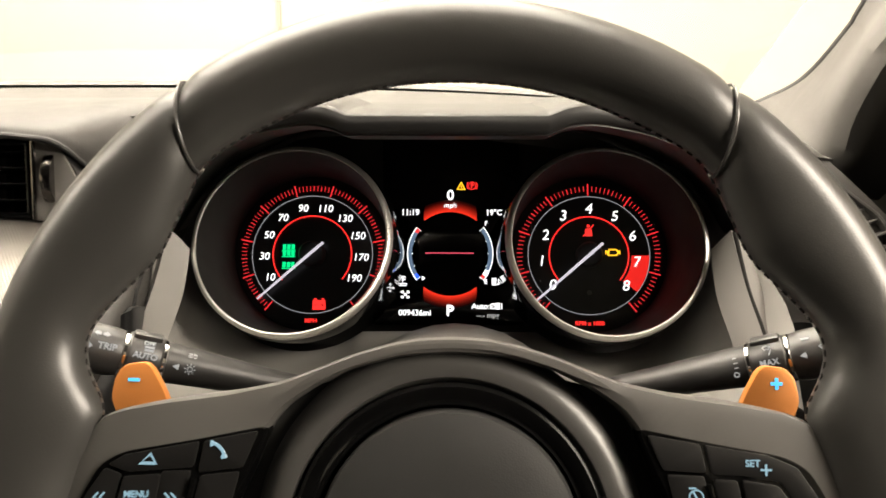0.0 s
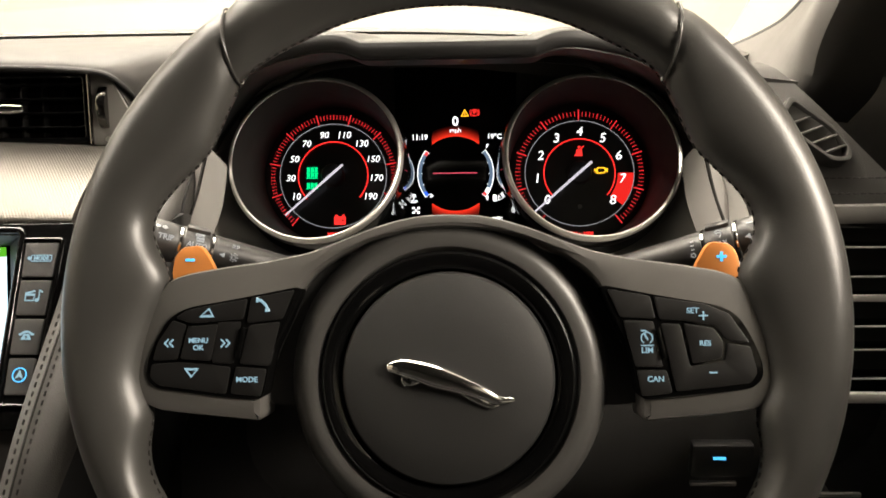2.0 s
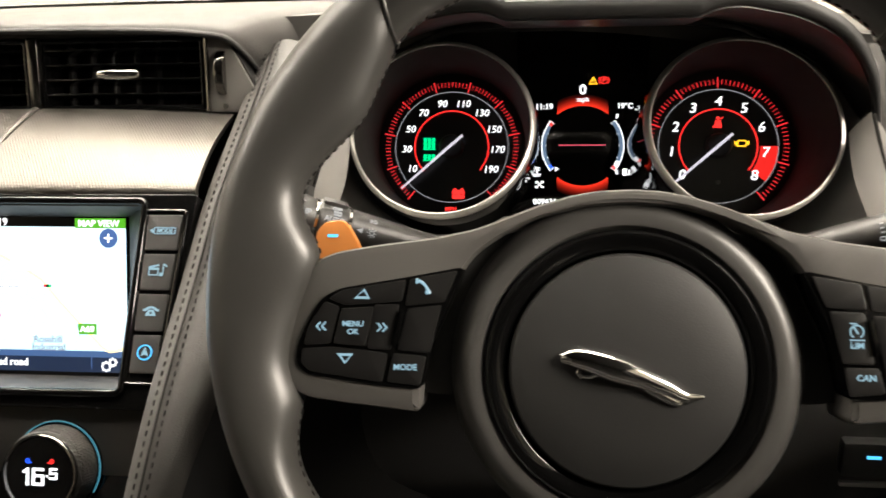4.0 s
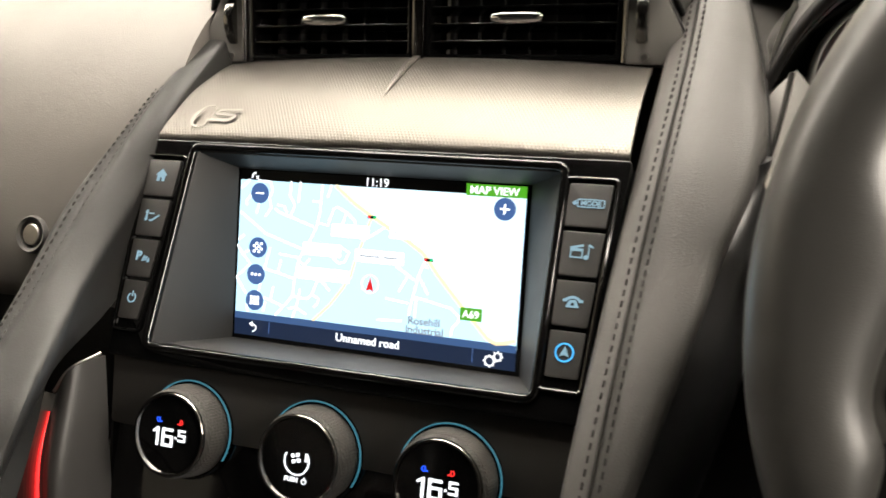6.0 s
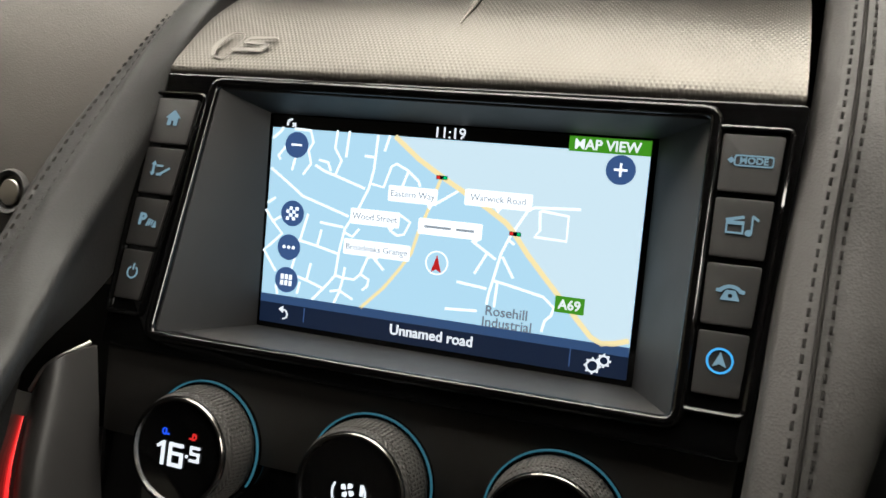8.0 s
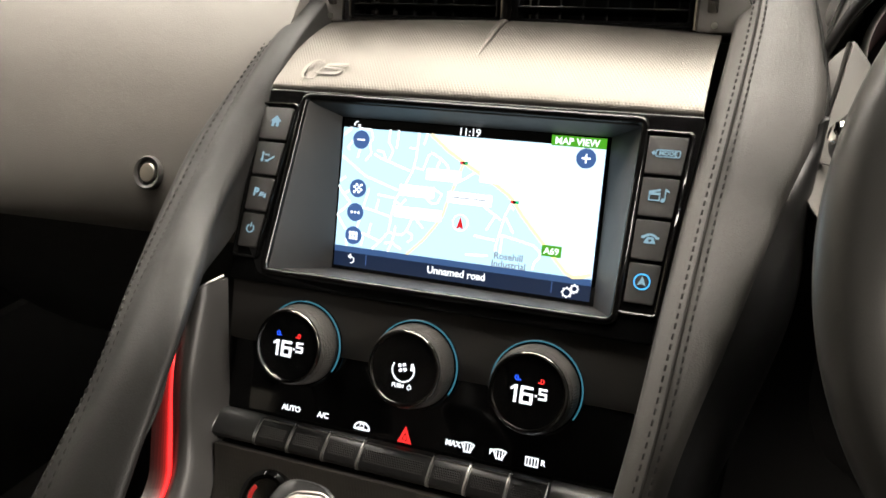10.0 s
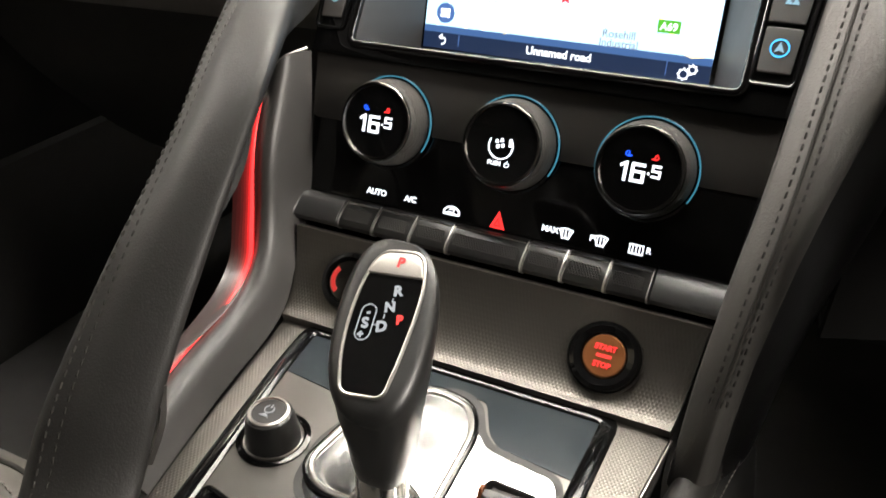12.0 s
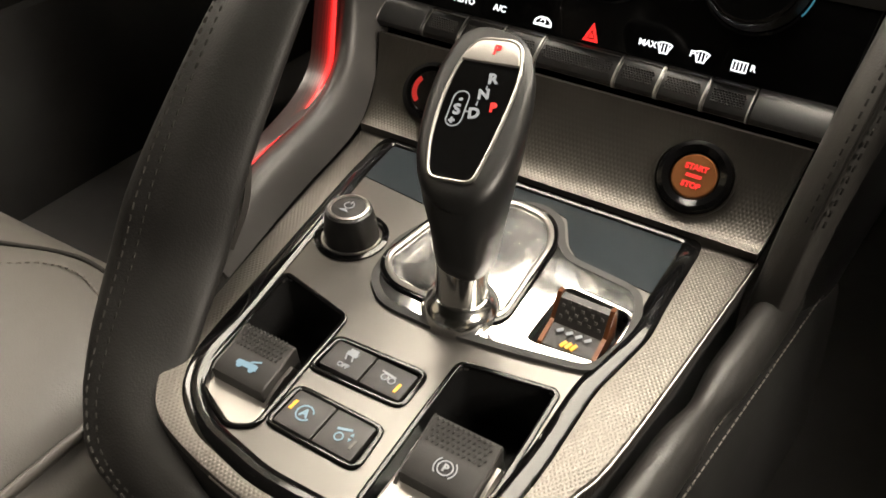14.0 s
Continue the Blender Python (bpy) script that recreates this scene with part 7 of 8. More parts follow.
# volume knob
vol = thing("volume_knob", (-0.484, 0.196, 0.62), "black push knob with a satin ring on the console plate", "knob")
VK = C @ Matrix.Translation((-0.0695, 0.0995, 0.0)) @ Matrix.Diagonal((0.84, 0.84, 0.92, 1))
part("base_ring", lathe([(0.0245, -0.002), (0.0245, 0.0006), (0.0215, 0.0012), (0.0200, 0.0002)], 48, closed=False), M_GLOSS, vol, "gloss base ring", VK)
part("light_ring", arc(0.0185, 0.0198, -160, 20, 0.0002, 0.0010, 40), M_SATIN, vol, "thin bright ring", VK)
part("barrel", lathe([(0.0180, -0.001), (0.0176, 0.006), (0.0160, 0.0165), (0.0150, 0.0200), (0.0135, 0.0210)], 48), M_SMOKE, vol, "soft black barrel", VK)
part("ring", lathe([(0.0136, 0.0205), (0.0134, 0.0218), (0.0118, 0.0222), (0.0110, 0.0215)], 44, closed=False), M_SATIN, vol, "satin ring", VK)
vcap = part("cap", lathe([(0.0110, 0.0195), (0.0109, 0.0215), (0.0005, 0.0220)], 40), M_KEY, vol, "dark cap", VK)
part("icon", merged([arc(0.0028, 0.0035, 120, 420, 0, 0.0003, 20), box(0.0008, 0.003, 0.0003, 0, (0, 0.003, 0)), plate([(-0.0035, -0.0065), (0.0035, -0.0065), (0.0, -0.0035)], 0, 0.0003)]), M_PRINT, vcap, "", VK @ Matrix.Translation((0, 0.001, 0.0223)), False)

# drive mode rocker in the chrome plate
mode = thing("drive_mode_switch", (-0.349, 0.2, 0.612), "black rocker switch with copper sides in the chrome plate", "rocker switch")
MS = C @ Matrix.Translation((0.0668, 0.1005, 0.0))
part("well", loft([[(x - 0.0668, y - 0.1005, 0.0005) for x, y in fillet(SW, 0.005, 4)], [(x - 0.0668, y - 0.1005, -0.012) for x, y in fillet(SW, 0.005, 4)]], True, False), M_SATIN, mode, "", MS)
part("floor", plate(fillet([(x - 0.0668, y - 0.1005) for x, y in SW], 0.005, 4), -0.014, -0.012), M_MATT, mode, "", MS)
part("rocker", loft([[(s * 0.0125, y, z) for y, z in ((-0.0175, -0.008), (-0.0165, -0.003), (-0.004, 0.0005), (0.002, 0.0120), (0.006, 0.0125), (0.009, 0.004), (0.0165, 0.002), (0.0175, -0.008))] for s in (-1, 1)], True, True), M_KEY, mode, "dark rocker", MS)
part("knurled_ridge", merged([box(0.0016, 0.0014, 0.0012, 0.0, (-0.0100 + 0.0025 * i, -0.0020 + 0.0013 * j, 0.0042 + 0.0025 * j), Matrix.Rotation(radians(62), 4, "X")) for i in range(9) for j in range(4) if (i + j) % 2 == 0]), M_SOFT, mode, "", MS)
for s in (-1, 1):
    part("copper_side", loft([[(s * (0.0135 + dx), y, z) for y, z in ((-0.0180, -0.008), (-0.0165, -0.002), (-0.003, 0.0015), (0.003, 0.0145), (0.007, 0.0140), (0.0100, -0.008))] for dx in (-0.0010, 0.0012)], True, True), M_FIN, mode, "copper side fin", MS)
part("icon", merged([moved(box(0.0046, 0.0008, 0.0003), 0, 0, 0, 60 * k) for k in range(3)]), M_PRINT, mode, "", MS @ Matrix.Translation((0.0025, 0.0130, 0.0034)) @ Matrix.Rotation(radians(-14), 4, "X"), False)
part("icon", merged([moved(box(0.0018, 0.0040, 0.0003), 0.0026 * k, 0, 0, -28) for k in (-1, 0, 1)]), M_AMBER, mode, "lit amber mark", MS @ Matrix.Translation((0.0, -0.0135, -0.0010)) @ Matrix.Rotation(radians(16), 4, "X"), False)
part("icon", merged([moved(box(0.0016, 0.0034, 0.0003), 0.0048 * k, 0, 0, -50) for k in (-1.5, -0.5, 0.5, 1.5)]), M_PRINT, mode, "", MS @ Matrix.Translation((0.0, -0.0075, 0.0008)) @ Matrix.Rotation(radians(16), 4, "X"), False)


def rocker(name, pts, label):
    """A pull switch in a tray: satin base plate, dark curved key, dimpled grip at its far edge."""
    cx, cy, w, h, sweep_pts, icon = pts
    r = thing(name, (CX + cx, 0.1 + cy, 0.61), label, "switch", "tray switches")
    F = C @ Matrix.Translation((cx, cy, 0.0))
    part("base_plate", plate(fillet(sweep_pts, 0.004, 4), -0.010, -0.0060, (), 0.0012), M_PARK, r, "satin metal base plate", F, False)
    body = loft([[(s * w / 2 + 0.0, y, z) for y, z in ((-h / 2, -0.006), (-h / 2, 0.0008), (-h / 2 + 0.003, 0.0030), (0.0, 0.0042), (h / 2 - 0.002, 0.0078), (h / 2, 0.0068), (h / 2 + 0.001, -0.006))] for s in (-1, 1)], True, True)
    bmesh.ops.bevel(body, geom=[e for e in body.edges if e.calc_length() < 0.02], offset=0.0006, segments=1, affect="EDGES")
    key = part("key", body, M_KEY, r, "dark plastic key", F)
    dots = [box(0.0013, 0.0013, 0.0006, 0.0, (-w * 0.42 + (i + 0.5 * (j % 2)) * w * 0.84 / 11, h * 0.10 + 0.0022 * j, 0.0053 + 0.00082 * j), Matrix.Rotation(radians(20), 4, "X") @ Matrix.Rotation(radians(45), 4, "Z")) for i in range(11) for j in range(5)]
    part("grip_texture", merged(dots), M_MATT, key, "", F)["kind"] = "stuff"
    for sx in (-1, 1):
        ear = [(-h / 2 - 0.004, -0.007), (-h / 2 + 0.002, -0.0035), (-h / 2 + 0.012, 0.0000), (h / 2 - 0.006, 0.0006), (h / 2 - 0.004, -0.003), (h / 2 - 0.004, -0.008), (-h / 2 - 0.004, -0.009)]
        part("side_lip", loft([[(sx * (w / 2 + 0.0012) + dx, y, z) for y, z in ear] for dx in (-0.0009, 0.0009)], True, True), M_SATIN, r, "satin raised lip", F)
    F2 = F @ Matrix.Translation((0.0, -h * 0.18, 0.0040)) @ Matrix.Rotation(radians(5), 4, "X")
    if icon == "park":
        part("icon", merged([arc(0.0030, 0.0036, 0, 360, 0, 0.0003, 24)] + [arc(0.0046, 0.0052, a - 48, a + 48, 0, 0.0003, 14) for a in (0, 180)]), M_PRINT, key, "", F2, False)
        part("icon", letters("P", 0.0046, 0.0002), M_PRINT, key, "", F2)
    else:
        part("icon", merged([plate(fillet([(-0.006, -0.002), (0.006, -0.002), (0.0055, 0.0010), (0.001, 0.0012), (-0.0015, 0.0008), (-0.0055, 0.0005)], 0.0005, 2), 0, 0.0003), moved(box(0.0050, 0.0008, 0.0003), 0.003, 0.0026, 0, 25), arc(0.0, 0.0014, 0, 360, 0, 0.0003, 12, -0.0035, -0.0022), arc(0.0, 0.0014, 0, 360, 0, 0.0003, 12, 0.0035, -0.0022)]), M_ICE, key, "", F2, False)
    return r


rocker("roof_switch", (-0.0520, 0.0015, 0.0300, 0.0255, [(-0.0180, 0.0050), (-0.0150, 0.0085), (0.0165, 0.0085), (0.0185, -0.0270), (0.0120, -0.0310), (-0.0080, -0.0255), (-0.0180, -0.0160)], "roof"), "dark roof switch on a satin plate in a gloss well")
rocker("parking_brake_switch", (0.0545, 0.0010, 0.0330, 0.0285, [(-0.0205, 0.0100), (0.0205, 0.0100), (0.0220, 0.0010), (0.0120, -0.0245), (-0.0205, -0.0290)], "park"), "dark parking brake switch on a satin plate in a gloss well")


def pair(pts, icons, label):
    p = thing("push_switches", (CX, 0.1, 0.612), label, "push buttons", "console push buttons")
    x0, x1 = max(pts[0][0], pts[3][0]) + 0.0022, min(pts[1][0], pts[2][0]) - 0.0022
    y0, y1 = max(pts[0][1], pts[1][1]) + 0.0018, min(pts[2][1], pts[3][1]) - 0.0016
    mid = (x0 + x1) / 2
    for k, (a, b) in enumerate(((x0, mid - 0.0004), (mid + 0.0004, x1))):
        key = part("key", plate(fillet(rect(b - a, y1 - y0, (a + b) / 2, (y0 + y1) / 2), 0.0012, 3), -0.006, 0.0006, (), 0.0007), M_KEY, p, "dark square key", C)
        cx, cy = (a + b) / 2, (y0 + y1) / 2
        add = lambda bm, mat=M_ICE, lab="": part("icon", moved(bm, cx, cy, 0.0008), mat, key, lab, C, False)
        kind = icons[k]
        if kind == "slip":
            add(merged([box(0.006, 0.0024, 0.0003, 0, (0, 0.0035, 0)), box(0.0045, 0.0018, 0.0003, 0, (0, 0.0055, 0)), moved(box(0.0008, 0.003, 0.0003), -0.0018, 0.0008, 0, 25), moved(box(0.0008, 0.003, 0.0003), 0.0018, 0.0008, 0, 25)]), M_PRINT)
            part("icon", moved(letters("OFF", 0.0036, 0.0001), cx, cy - 0.0042, 0.0008), M_PRINT, key, "", C)
        elif kind == "pipe":
            add(merged([arc(0.0014, 0.0020, 0, 360, 0, 0.0003, 14, -0.002, 0.0), arc(0.0014, 0.0020, 0, 360, 0, 0.0003, 14, 0.002, -0.0005), moved(box(0.008, 0.0010, 0.0003), -0.001, 0.0022, 0, -8)]), M_PRINT)
            add(moved(box(0.0014, 0.0052, 0.0004), 0.0065, -0.0025, 0, -4), M_AMBER, "lit amber bar")
        elif kind == "auto":
            add(merged([arc(0.0036, 0.0043, 20, 330, 0, 0.0003, 28)]), M_ICE)
            part("icon", moved(letters("A", 0.0058, 0.0002), cx, cy, 0.0008), M_ICE, key, "", C)
            add(moved(box(0.0014, 0.0052, 0.0004), -0.0075, 0.0015, 0, -4), M_AMBER, "lit amber bar")
        else:
            add(merged([arc(0.0016, 0.0023, 0, 360, 0, 0.0003, 14, -0.0012, -0.0022), moved(box(0.007, 0.0012, 0.0003), -0.001, 0.0022, 0, 18), plate([(0.003, 0.0005), (0.0046, 0.0005), (0.0038, 0.0024)], 0, 0.0003), plate([(0.003, -0.0008), (0.0038, -0.0027), (0.0046, -0.0008)], 0, 0.0003)]), M_ICE)
            add(moved(box(0.0012, 0.005, 0.0004), 0.0065, -0.0028, 0, -4), M_GREYP)
    return p


pair(PAIR_A, ("slip", "pipe"), "two dark square push buttons, one with an amber light")
pair(PAIR_B, ("auto", "wing"), "two dark square push buttons, one with an amber light")

# ---- leather beams beside the centre stack ----
LEFT = [(-0.605, 0.600, 0.958), (-0.602, 0.500, 0.910), (-0.600, 0.422, 0.867), (-0.592, 0.356, 0.825), (-0.572, 0.293, 0.799), (-0.557, 0.240, 0.768), (-0.551, 0.180, 0.727), (-0.550, 0.127, 0.676), (-0.549, 0.101, 0.641), (-0.543, 0.073, 0.613), (-0.530, 0.050, 0.594), (-0.500, 0.032, 0.584), (-0.42, 0.020, 0.580)]
RIGHT = [(-0.570, 0.560, 0.948), (-0.5685, 0.475, 0.905), (-0.5680, 0.432, 0.862), (-0.5600, 0.372, 0.826), (-0.534, 0.312, 0.813), (-0.511, 0.262, 0.797), (-0.505, 0.202, 0.741), (-0.505, 0.152, 0.680), (-0.5045, 0.125, 0.639), (-0.4970, 0.090, 0.613), (-0.4780, 0.058, 0.602), (-0.445, 0.042, 0.598), (-0.40, 0.036, 0.597)]
beam = thing("grab_handle", (-0.56, 0.25, 0.72), "black leather passenger grab handle with double stitching", "grab handle")
FLANK = ((0.007, 0.045), (0.007, 0.045), (0.007, 0.045), (0.003, 0.032), (-0.008, 0.018), (-0.018, 0.018), (-0.030, 0.022))
rows = []
for i, (a, b) in enumerate(zip(LEFT, RIGHT)):
    a, b = Vector(a), Vector(b)
    prev, nxt = Vector(LEFT[max(0, i - 1)]), Vector(LEFT[min(len(LEFT) - 1, i + 1)])
    t = (nxt - prev).normalized()
    across = (b - a).normalized()
    n = across.cross(t)
    if n.z < 0:
        n = -n
    rows.append([tuple(a - across * 0.004 - n * 0.06), tuple(a - across * 0.010 - n * 0.020), tuple(a - across * 0.003 - n * 0.003), tuple(a + across * 0.008 + n * 0.001), tuple(a.lerp(b, 0.55) + n * 0.006), tuple(b + n * 0.001), tuple(b + across * (0.004 if i < 3 else 0.001 if i < 5 else -0.003) - n * 0.009), tuple(b + across * FLANK[min(i, 6)][0] - n * FLANK[min(i, 6)][1])])
part("leather_cover", sheet(rows, 5, 5, 0.003), M_BEAM, beam, "black leather cover")
for off in (0.0035, 0.0100):
    line = []
    for i, (a, b) in enumerate(zip(LEFT, RIGHT)):
        a, b = Vector(a), Vector(b)
        t = (Vector(LEFT[min(len(LEFT) - 1, i + 1)]) - Vector(LEFT[max(0, i - 1)])).normalized()
        across = (b - a).normalized()
        n = across.cross(t)
        n = -n if n.z < 0 else n
        line.append(tuple(a + across * (off - 0.001) + n * 0.0012))
    part("stitching", stitches([tuple(p) for p in smooth_line(line, 8)], 0.0060, 0.0034, 0.00065, (0, -0.5, 0.8)), M_DARKSTITCH, beam)

bracket = thing("console_bracket", (-0.55, 0.3, 0.68), "grey plastic side bracket with a red ambient light strip and its drawn glow", "bracket")
BR = (((-0.5635, 0.375, 0.772), (-0.570, 0.355, 0.770), (-0.580, 0.350, 0.757), (-0.592, 0.375, 0.752)),
      ((-0.560, 0.362, 0.725), (-0.566, 0.328, 0.722), (-0.577, 0.326, 0.722), (-0.592, 0.350, 0.715)),
      ((-0.557, 0.349, 0.680), (-0.564, 0.314, 0.680), (-0.576, 0.312, 0.672), (-0.592, 0.335, 0.660)),
      ((-0.551, 0.318, 0.646), (-0.560, 0.297, 0.655), (-0.573, 0.300, 0.648), (-0.590, 0.310, 0.630)),
      ((-0.543, 0.283, 0.622), (-0.555, 0.266, 0.638), (-0.567, 0.268, 0.636), (-0.584, 0.275, 0.612)),
      ((-0.533, 0.210, 0.616), (-0.546, 0.205, 0.633), (-0.557, 0.207, 0.633), (-0.575, 0.210, 0.607)),
      ((-0.522, 0.140, 0.610), (-0.534, 0.140, 0.626), (-0.545, 0.140, 0.626), (-0.565, 0.140, 0.600)))
rows = []
for r, m, q, l in BR:
    r, m, q = (Vector(v) for v in (r, m, q))
    l = q + Vector((-0.012, 0.004, -0.004))
    rows.append([tuple(r), tuple(r.lerp(m, 0.55) + Vector((0, -0.003, 0.003))), tuple(m), tuple(m.lerp(q, 0.5) + Vector((0, 0.001, -0.001))), tuple(q + Vector((0, 0.003, -0.003))), tuple(l)])
part("body", sheet(rows, 6, 4, 0.003), M_BRACKET, bracket, "satin grey plastic body")
strip = smooth_line([(q[0], q[1] + 0.0005, q[2] - 0.0005) for r, m, q, l in BR], 7)
# a bright core strip; the dimmer layers imitate its red light spilling onto the bracket
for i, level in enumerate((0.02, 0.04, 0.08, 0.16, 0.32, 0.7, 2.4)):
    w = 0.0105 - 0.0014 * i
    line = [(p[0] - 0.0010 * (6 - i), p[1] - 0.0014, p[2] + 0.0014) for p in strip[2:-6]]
    part("strip_glow_layer", sweep(line, oval(w, 0.0006 + 0.00022 * i, 12), (0, -0.55, 0.83), True, False, [max(0.12, math.sin(math.pi * min(1.0, 0.06 + k / (len(line) - 1))) ** (0.25 + 0.16 * i)) for k in range(len(line))]), glow("red_strip_spill", (1.0, 0.022, 0.020), level), bracket, "red light strip layer, the dim ones drawn as spilled light")
part("bright_edge", sweep([tuple(p) for p in smooth_line([(-0.506, 0.1515, 0.681), (-0.5130, 0.1500, 0.652), (-0.527, 0.1480, 0.6225)], 6)], oval(0.0011, 0.0011, 8), (0, -1, 0.3)), M_SATIN, bracket, "thin bright edge")
part("lower_cover", sheet([[(-0.505, 0.152, 0.680), (-0.510, 0.150, 0.655), (-0.526, 0.149, 0.622)], [(-0.530, 0.175, 0.67), (-0.535, 0.172, 0.645), (-0.545, 0.165, 0.615)]], 3, 3, 0.003), M_SOFT, bracket, "dark end cover")
part("top_edge", sweep([tuple(p) for p in smooth_line([(-0.5635, 0.3735, 0.7740), (-0.570, 0.354, 0.7715), (-0.580, 0.349, 0.758)], 6)], oval(0.0010, 0.0012, 8), (0, -0.55, 0.83)), M_SATIN, bracket, "thin bright edge")

side = thing("stack_side_panel", (-0.24, 0.42, 0.82), "black leather panel beside the screen with double stitching", "side panel")
MIDL = [(-0.2370, 0.600, 0.972), (-0.2385, 0.530, 0.930), (-0.2425, 0.462, 0.886), (-0.2475, 0.418, 0.842), (-0.2520, 0.362, 0.791), (-0.2560, 0.325, 0.748), (-0.262, 0.300, 0.705), (-0.268, 0.285, 0.650), (-0.272, 0.28, 0.59)]
# the far edge of the leather, along the seam to the dial surround
FAR = [(-0.2095, 0.625, 0.962), (-0.1962, 0.556, 0.924), (-0.1908, 0.486, 0.889), (-0.1945, 0.485, 0.831), (-0.1960, 0.455, 0.775), (-0.2130, 0.425, 0.715), (-0.230, 0.405, 0.66), (-0.242, 0.395, 0.61), (-0.250, 0.385, 0.56)]
BEYOND = [(0.040, 0.060, 0.022), (0.014, 0.045, 0.004)] + [(0.001, 0.020, -0.012)] * 7
walls = []
# the lower leather is cut narrow so that its shaded part reads dark
FOLD = (0.021, 0.031, 0.036, 0.034, 0.022, 0.012, 0.008, 0.006, 0.006)
rows = []
for (x, y, z), far, w, (bx, by, bz) in zip(MIDL, FAR, FOLD, BEYOND):
    m, e = Vector((x, y - 0.0030, z + 0.0030)), Vector(far)
    fold = Vector((x + w, y + 0.002, z + 0.0015))
    low = e if z > 0.87 else fold + Vector((0.002, 0.030, -0.016))
    rows.append([(x - 0.0135, y + 0.030, z - 0.012), (x - 0.0140, y + 0.0080, z - 0.002), (x - 0.0085, y + 0.0008, z + 0.001), tuple(m), tuple(m.lerp(fold, 0.5) + Vector((0, -0.0018, 0.0024))), tuple(fold), tuple(fold.lerp(low, 0.45) + Vector((0.003, -0.0015, 0.002))), tuple(low), (low.x + bx * 0.3, low.y + by * 0.4 + 0.002, low.z + bz * 0.4 - 0.002), (low.x + bx, low.y + by, low.z + bz)])
    if z < 0.90:
        walls.append([tuple(fold + Vector((-0.004, 0.014, -0.010))), tuple(fold.lerp(e, 0.5) + Vector((0.003, 0.002, -0.004))), (e.x, e.y - 0.002, e.z), (e.x - 0.004, e.y + 0.05, e.z - 0.02)])
part("leather_cover", sheet(rows, 5, 5, 0.003), M_DASH, side, "grained black leather")
# low down this dark wall also stands for leather in the wheel's shadow
part("side_wall", sheet(walls, 5, 5, 0.003), M_SIDEWALL, side, "smooth black plastic wall, also drawn over the shaded lower leather")
part("seam", sweep(smooth_line([(x + 0.0006, y, z + 0.0006) for x, y, z in FAR[:4]], 8), oval(0.0012, 0.0010, 6), (0, -0.6, 0.7)), M_DEADBLACK, side)
for off in (-0.0035, 0.0045):
    line = smooth_line([(x + off, y - 0.0052 + abs(off) * 0.2, z + 0.0044) for x, y, z in MIDL[:-1]], 8)
    part("stitching", stitches([tuple(p) for p in line], 0.0060, 0.0034, 0.00062, (0, -0.6, 0.7)), M_DARKSTITCH, side)
part("seam", sweep([tuple(p) for p in smooth_line([(x + 0.0005, y - 0.0044, z + 0.0040) for x, y, z in MIDL[:-1]], 6)], oval(0.0009, 0.0007, 6), (0, -0.6, 0.7)), M_DARKSTITCH, side)
# added black sheet that keeps the shaded footwell dark
part("under_shade", sheet([[(-0.205, 0.56, 0.80), (-0.10, 0.60, 0.80)], [(-0.215, 0.50, 0.72), (-0.10, 0.58, 0.70)], [(-0.225, 0.48, 0.58), (-0.10, 0.56, 0.56)]], 4, 4, 0.004), M_DEADBLACK, side, "added black sheet for the shaded footwell")

# ---- padded console side on the driver's side ----
pads = thing("knee_pad", (-0.27, 0.18, 0.58), "smooth black leather knee pad with twin stitching", "knee pad")
ys = np.linspace(0.345, -0.02, 44)
ln = [(-0.2692 - 0.13 * (0.31 - y), y, 0.588 - 0.02 * (0.31 - y)) for y in ys]
sc = [(1 - 0.30 * math.exp(-((y - 0.204) / 0.016) ** 2)) * max(0.2, min(1.0, math.sqrt(max(0.0, (0.347 - y) / 0.05)))) for y in ys]
part("pad", sweep(ln, oval(0.0108, 0.0170, 20), (0, 0, 1), True, False, sc), M_PADLEATHER, pads)
# black sheet beside the pad, added for the shade that falls there
part("side_shade", sheet([[(-0.270 - 0.13 * (0.31 - y), y, 0.580) for y in (0.36, 0.2, 0.0)], [(-0.252 - 0.13 * (0.31 - y), y, 0.566) for y in (0.36, 0.2, 0.0)], [(-0.240 - 0.13 * (0.31 - y), y, 0.45) for y in (0.36, 0.2, 0.0)]], 4, 4, 0.004), M_DEADBLACK, pads)
for d in (0.0, 0.0045):
    ln = [(-0.2600 + d - 0.135 * (0.31 - y), y, 0.5835 - d * 0.8) for y in np.linspace(0.335, 0.0, 10)]
    part("stitching", stitches(ln, 0.0046, 0.0034, 0.0004, (0.5, 0, 0.8)), M_STITCH, pads)

# ---- passenger seat ----
seat = thing("passenger_seat", (-0.8, -0.1, 0.4), "black leather passenger seat cushion with grey piping stitches", "car seat")


def cushion(lo, hi, p=5.0, n=40, m=12):
    cx, cy = (lo[0] + hi[0]) / 2, (lo[1] + hi[1]) / 2
    w, h = (hi[0] - lo[0]) / 2, (hi[1] - lo[1]) / 2
    rings = []
    for k in range(m + 1):
        t = k / m
        s = (1 - t ** 3) if t < 1 else 0.0
        sc = max(0.02, math.sqrt(max(0.0, 1 - t ** 4)))
        rings.append([(cx + w * sc * math.copysign(abs(math.cos(a)) ** (2 / p), math.cos(a)), cy + h * sc * math.copysign(abs(math.sin(a)) ** (2 / p), math.sin(a)), lo[2] + (hi[2] - lo[2]) * (t * (2 - t))) for a in np.linspace(0, 2 * math.pi, n, endpoint=False)])
    return loft(rings, True, True)


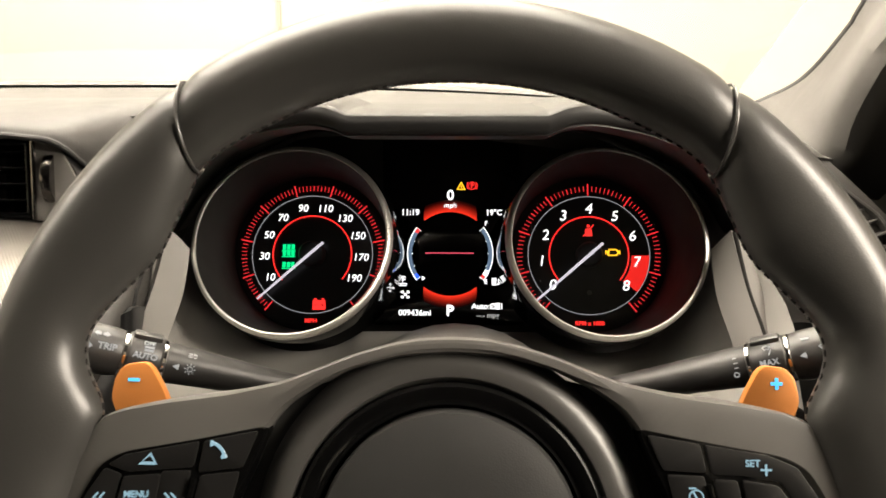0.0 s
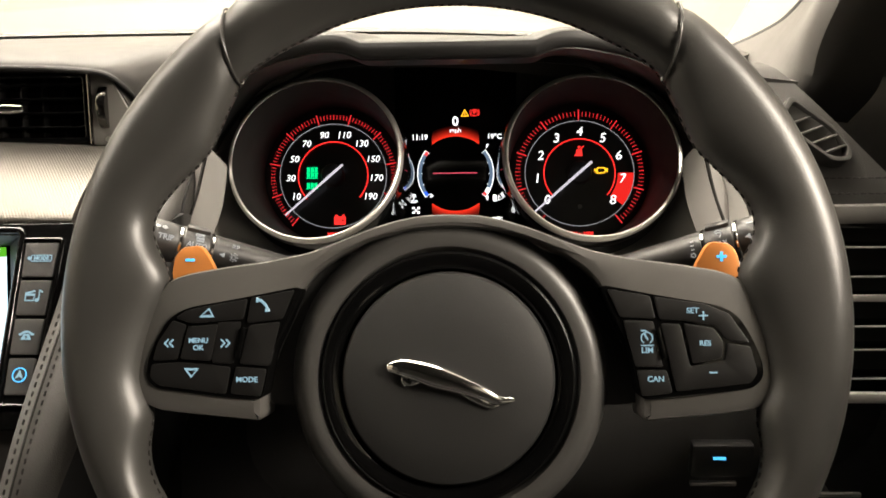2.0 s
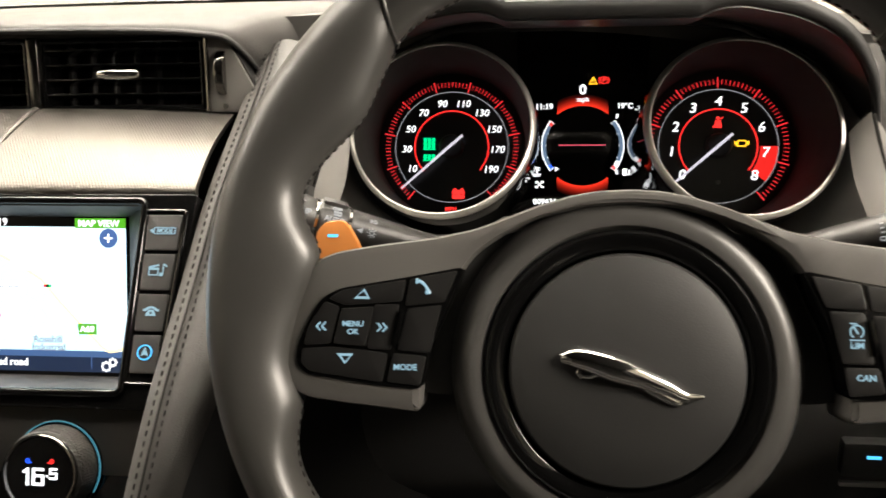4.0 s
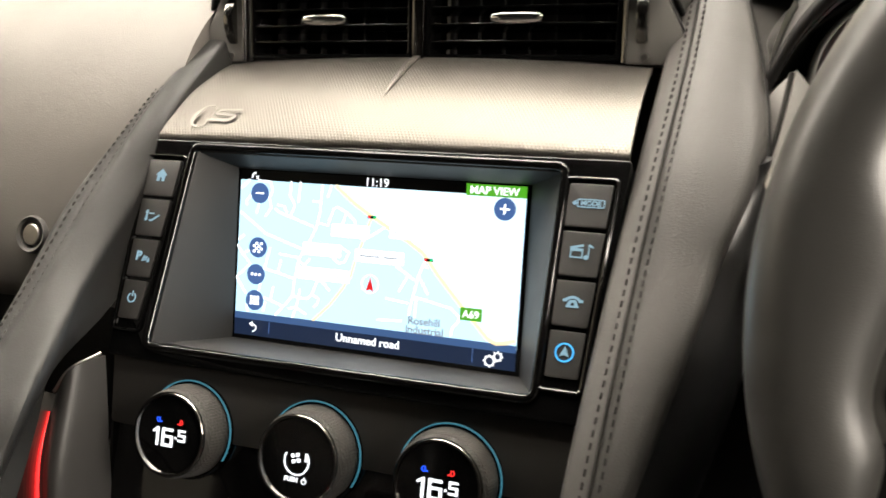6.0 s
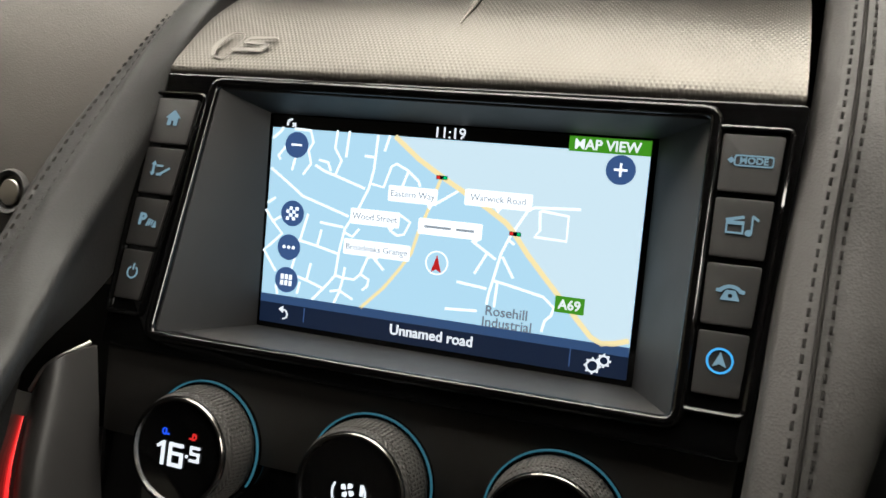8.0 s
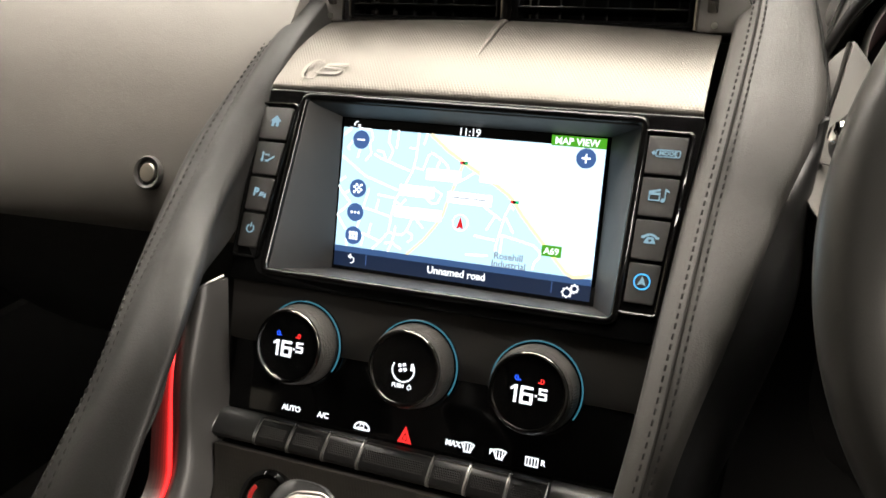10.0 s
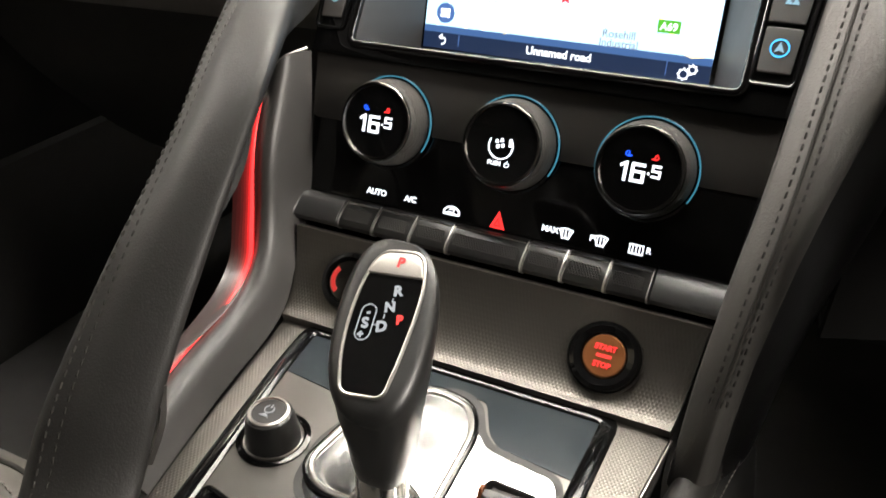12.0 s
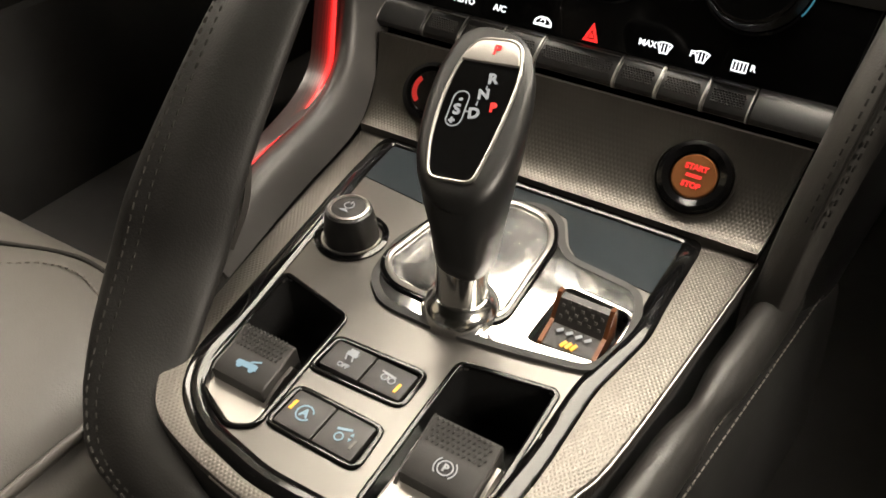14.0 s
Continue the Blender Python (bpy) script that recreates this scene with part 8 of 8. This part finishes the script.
def seat_drop(x):
    """How far the cushion falls towards its side, and how far its front draws back there."""
    return float(np.interp(x, (-0.72, -0.66, -0.62, -0.595, -0.58), (0, 0.003, 0.014, 0.05, 0.14))), float(np.interp(x, (-0.72, -0.66, -0.62, -0.58), (0, 0.008, 0.03, 0.06)))


def seat_z(x, y):
    drop, back = seat_drop(x)
    return float(np.interp(y + back, (-0.4, 0.0, 0.13, 0.175, 0.205, 0.225, 0.232), (0.500, 0.505, 0.503, 0.496, 0.478, 0.44, 0.36))) - drop


rows = []
for y in (-0.4, -0.1, 0.06, 0.13, 0.165, 0.19, 0.21, 0.225, 0.232):
    rows.append([(x, y - seat_drop(x)[1], seat_z(x, y - seat_drop(x)[1])) for x in (-1.02, -0.85, -0.72, -0.66, -0.63, -0.61, -0.595, -0.58)])
part("cushion", sheet(rows, 4, 4, 0.01), M_SEAT, seat, "black leather cushion")
ln = [tuple(p) for p in smooth_line([(x, y, seat_z(x, y) + 0.0012) for x, y in ((-0.95, 0.10), (-0.87, 0.135), (-0.805, 0.164), (-0.765, 0.188), (-0.735, 0.194), (-0.70, 0.186), (-0.67, 0.165))], 8)]
part("piping", sweep(ln, oval(0.0022, 0.0022, 8)), M_DARKSTITCH, seat, "thin black piping")
ln = [tuple(p) for p in smooth_line([(x, y, seat_z(x, y) + 0.001) for x, y in ((-0.95, 0.078), (-0.86, 0.110), (-0.785, 0.145), (-0.755, 0.168), (-0.725, 0.174), (-0.69, 0.165))], 8)]
part("stitching", stitches(ln, 0.0062, 0.0040, 0.0009), M_STITCH, seat)
ln = [(-0.613, y, 0.486) for y in np.linspace(0.11, -0.30, 12)]
part("piping", sweep(ln, oval(0.004, 0.004, 10)), M_SEAT, seat, "rolled leather edge")
part("backrest", cushion((-1.0, -0.60, 0.35), (-0.60, -0.38, 1.05), 4.0), M_LEATHER, seat)
part("base", box(0.40, 0.5, 0.14, 0.02, (-0.82, -0.12, 0.26)), M_MATT, seat)

# ---- vents and small things on the driver's side ----
rv = thing("side_demist_vent", (0.303, 0.6, 0.917), "small slatted demist vent on the dash top", "air vent")
ax = Vector((0.041, -0.012, -0.029)).normalized()
ay = Vector((0.02, 0.05, 0.045))
ay = (ay - ax * ay.dot(ax)).normalized()
az = ax.cross(ay)
RV = Matrix.Identity(4)
for k in range(3):
    RV[k][0], RV[k][1], RV[k][2], RV[k][3] = ax[k], ay[k], az[k], (0.301, 0.590, 0.9205)[k] + az[k] * 0.002
VENT = [(-0.032, -0.014), (0.018, -0.014), (0.029, -0.004), (0.027, 0.006), (0.010, 0.014), (-0.032, 0.015)]
part("frame", plate(fillet([(x * 1.12, y * 1.2) for x, y in VENT], 0.006, 5), -0.008, 0.0022, (fillet([(x * 0.96, y * 0.92) for x, y in VENT], 0.005, 5),), 0.0016), M_DASH, rv, "", RV)
part("duct", plate(fillet(VENT, 0.005, 5), -0.012, -0.009), M_MATT, rv, "", RV)
for k in range(4):
    part("slat", box(0.0016, 0.026, 0.010, 0.0004, (-0.020 + 0.0125 * k, 0, -0.003), Matrix.Rotation(radians(-28), 4, "Z") @ Matrix.Rotation(radians(24), 4, "Y")), M_SOFT, rv, "", RV)
part("trim_bar", box(0.036, 0.004, 0.0035, 0.001, (0.3260, 0.52, 0.6297)), M_SATIN, dash, "bright metal bar")
ov = thing("outer_air_vent", (0.34, 0.57, 0.77), "black outer air vent with bright slat edges", "air vent")
OV = plane_frame((0.365, 0.575, 0.768), 0)
part("frame", plate(fillet(rect(0.136, 0.172, 0, -0.003), 0.006, 4), -0.03, 0.002, (fillet(rect(0.126, 0.150, 0, 0.003), 0.005, 4),), 0.0015), M_GLOSS, ov, "gloss black frame", OV)
part("duct", box(0.130, 0.156, 0.004, 0, (0, 0, -0.034)), M_MATT, ov, "", OV)
for z in (0.8295, 0.8037, 0.7846, 0.7588, 0.7371, 0.7098):
    y = z - 0.768
    fat = abs(z - 0.7846) < 0.001
    part("slat", box(0.126, 0.0022, 0.022, 0.0008, (0, y, -0.009), Matrix.Rotation(radians(-10), 4, "X")), M_GLOSS, ov, "", OV)
    part("bright_edge", box(0.126, 0.0060 if fat else 0.0014, 0.0024, 0.0006, (0, y + 0.001, 0.0022)), M_EDGE, ov, "bright slat edge", OV)
part("lower_bar", box(0.132, 0.0095, 0.006, 0.002, (0, -0.0745, 0.004)), M_EDGE, ov, "chrome lower bar", OV)
part("upper_ledge", box(0.140, 0.016, 0.02, 0.003, (0, 0.0905, -0.006)), M_PALEP, ov, "pale plastic ledge", OV)
sw = thing("dash_switch", (0.225, 0.5, 0.66), "small black switch with a blue lit mark", "switch")
part("body", box(0.05, 0.012, 0.030, 0.004, (0.220, 0.503, 0.675)), M_SMOKE, sw)
part("mark", box(0.010, 0.0012, 0.0022, 0.0003, (0.2168, 0.4965, 0.6787)), M_BLUE, sw, "blue mark")
part("bright_bar", box(0.037, 0.004, 0.0035, 0.001, (0.2135, 0.497, 0.6555)), M_SATIN, sw, "bright bar")
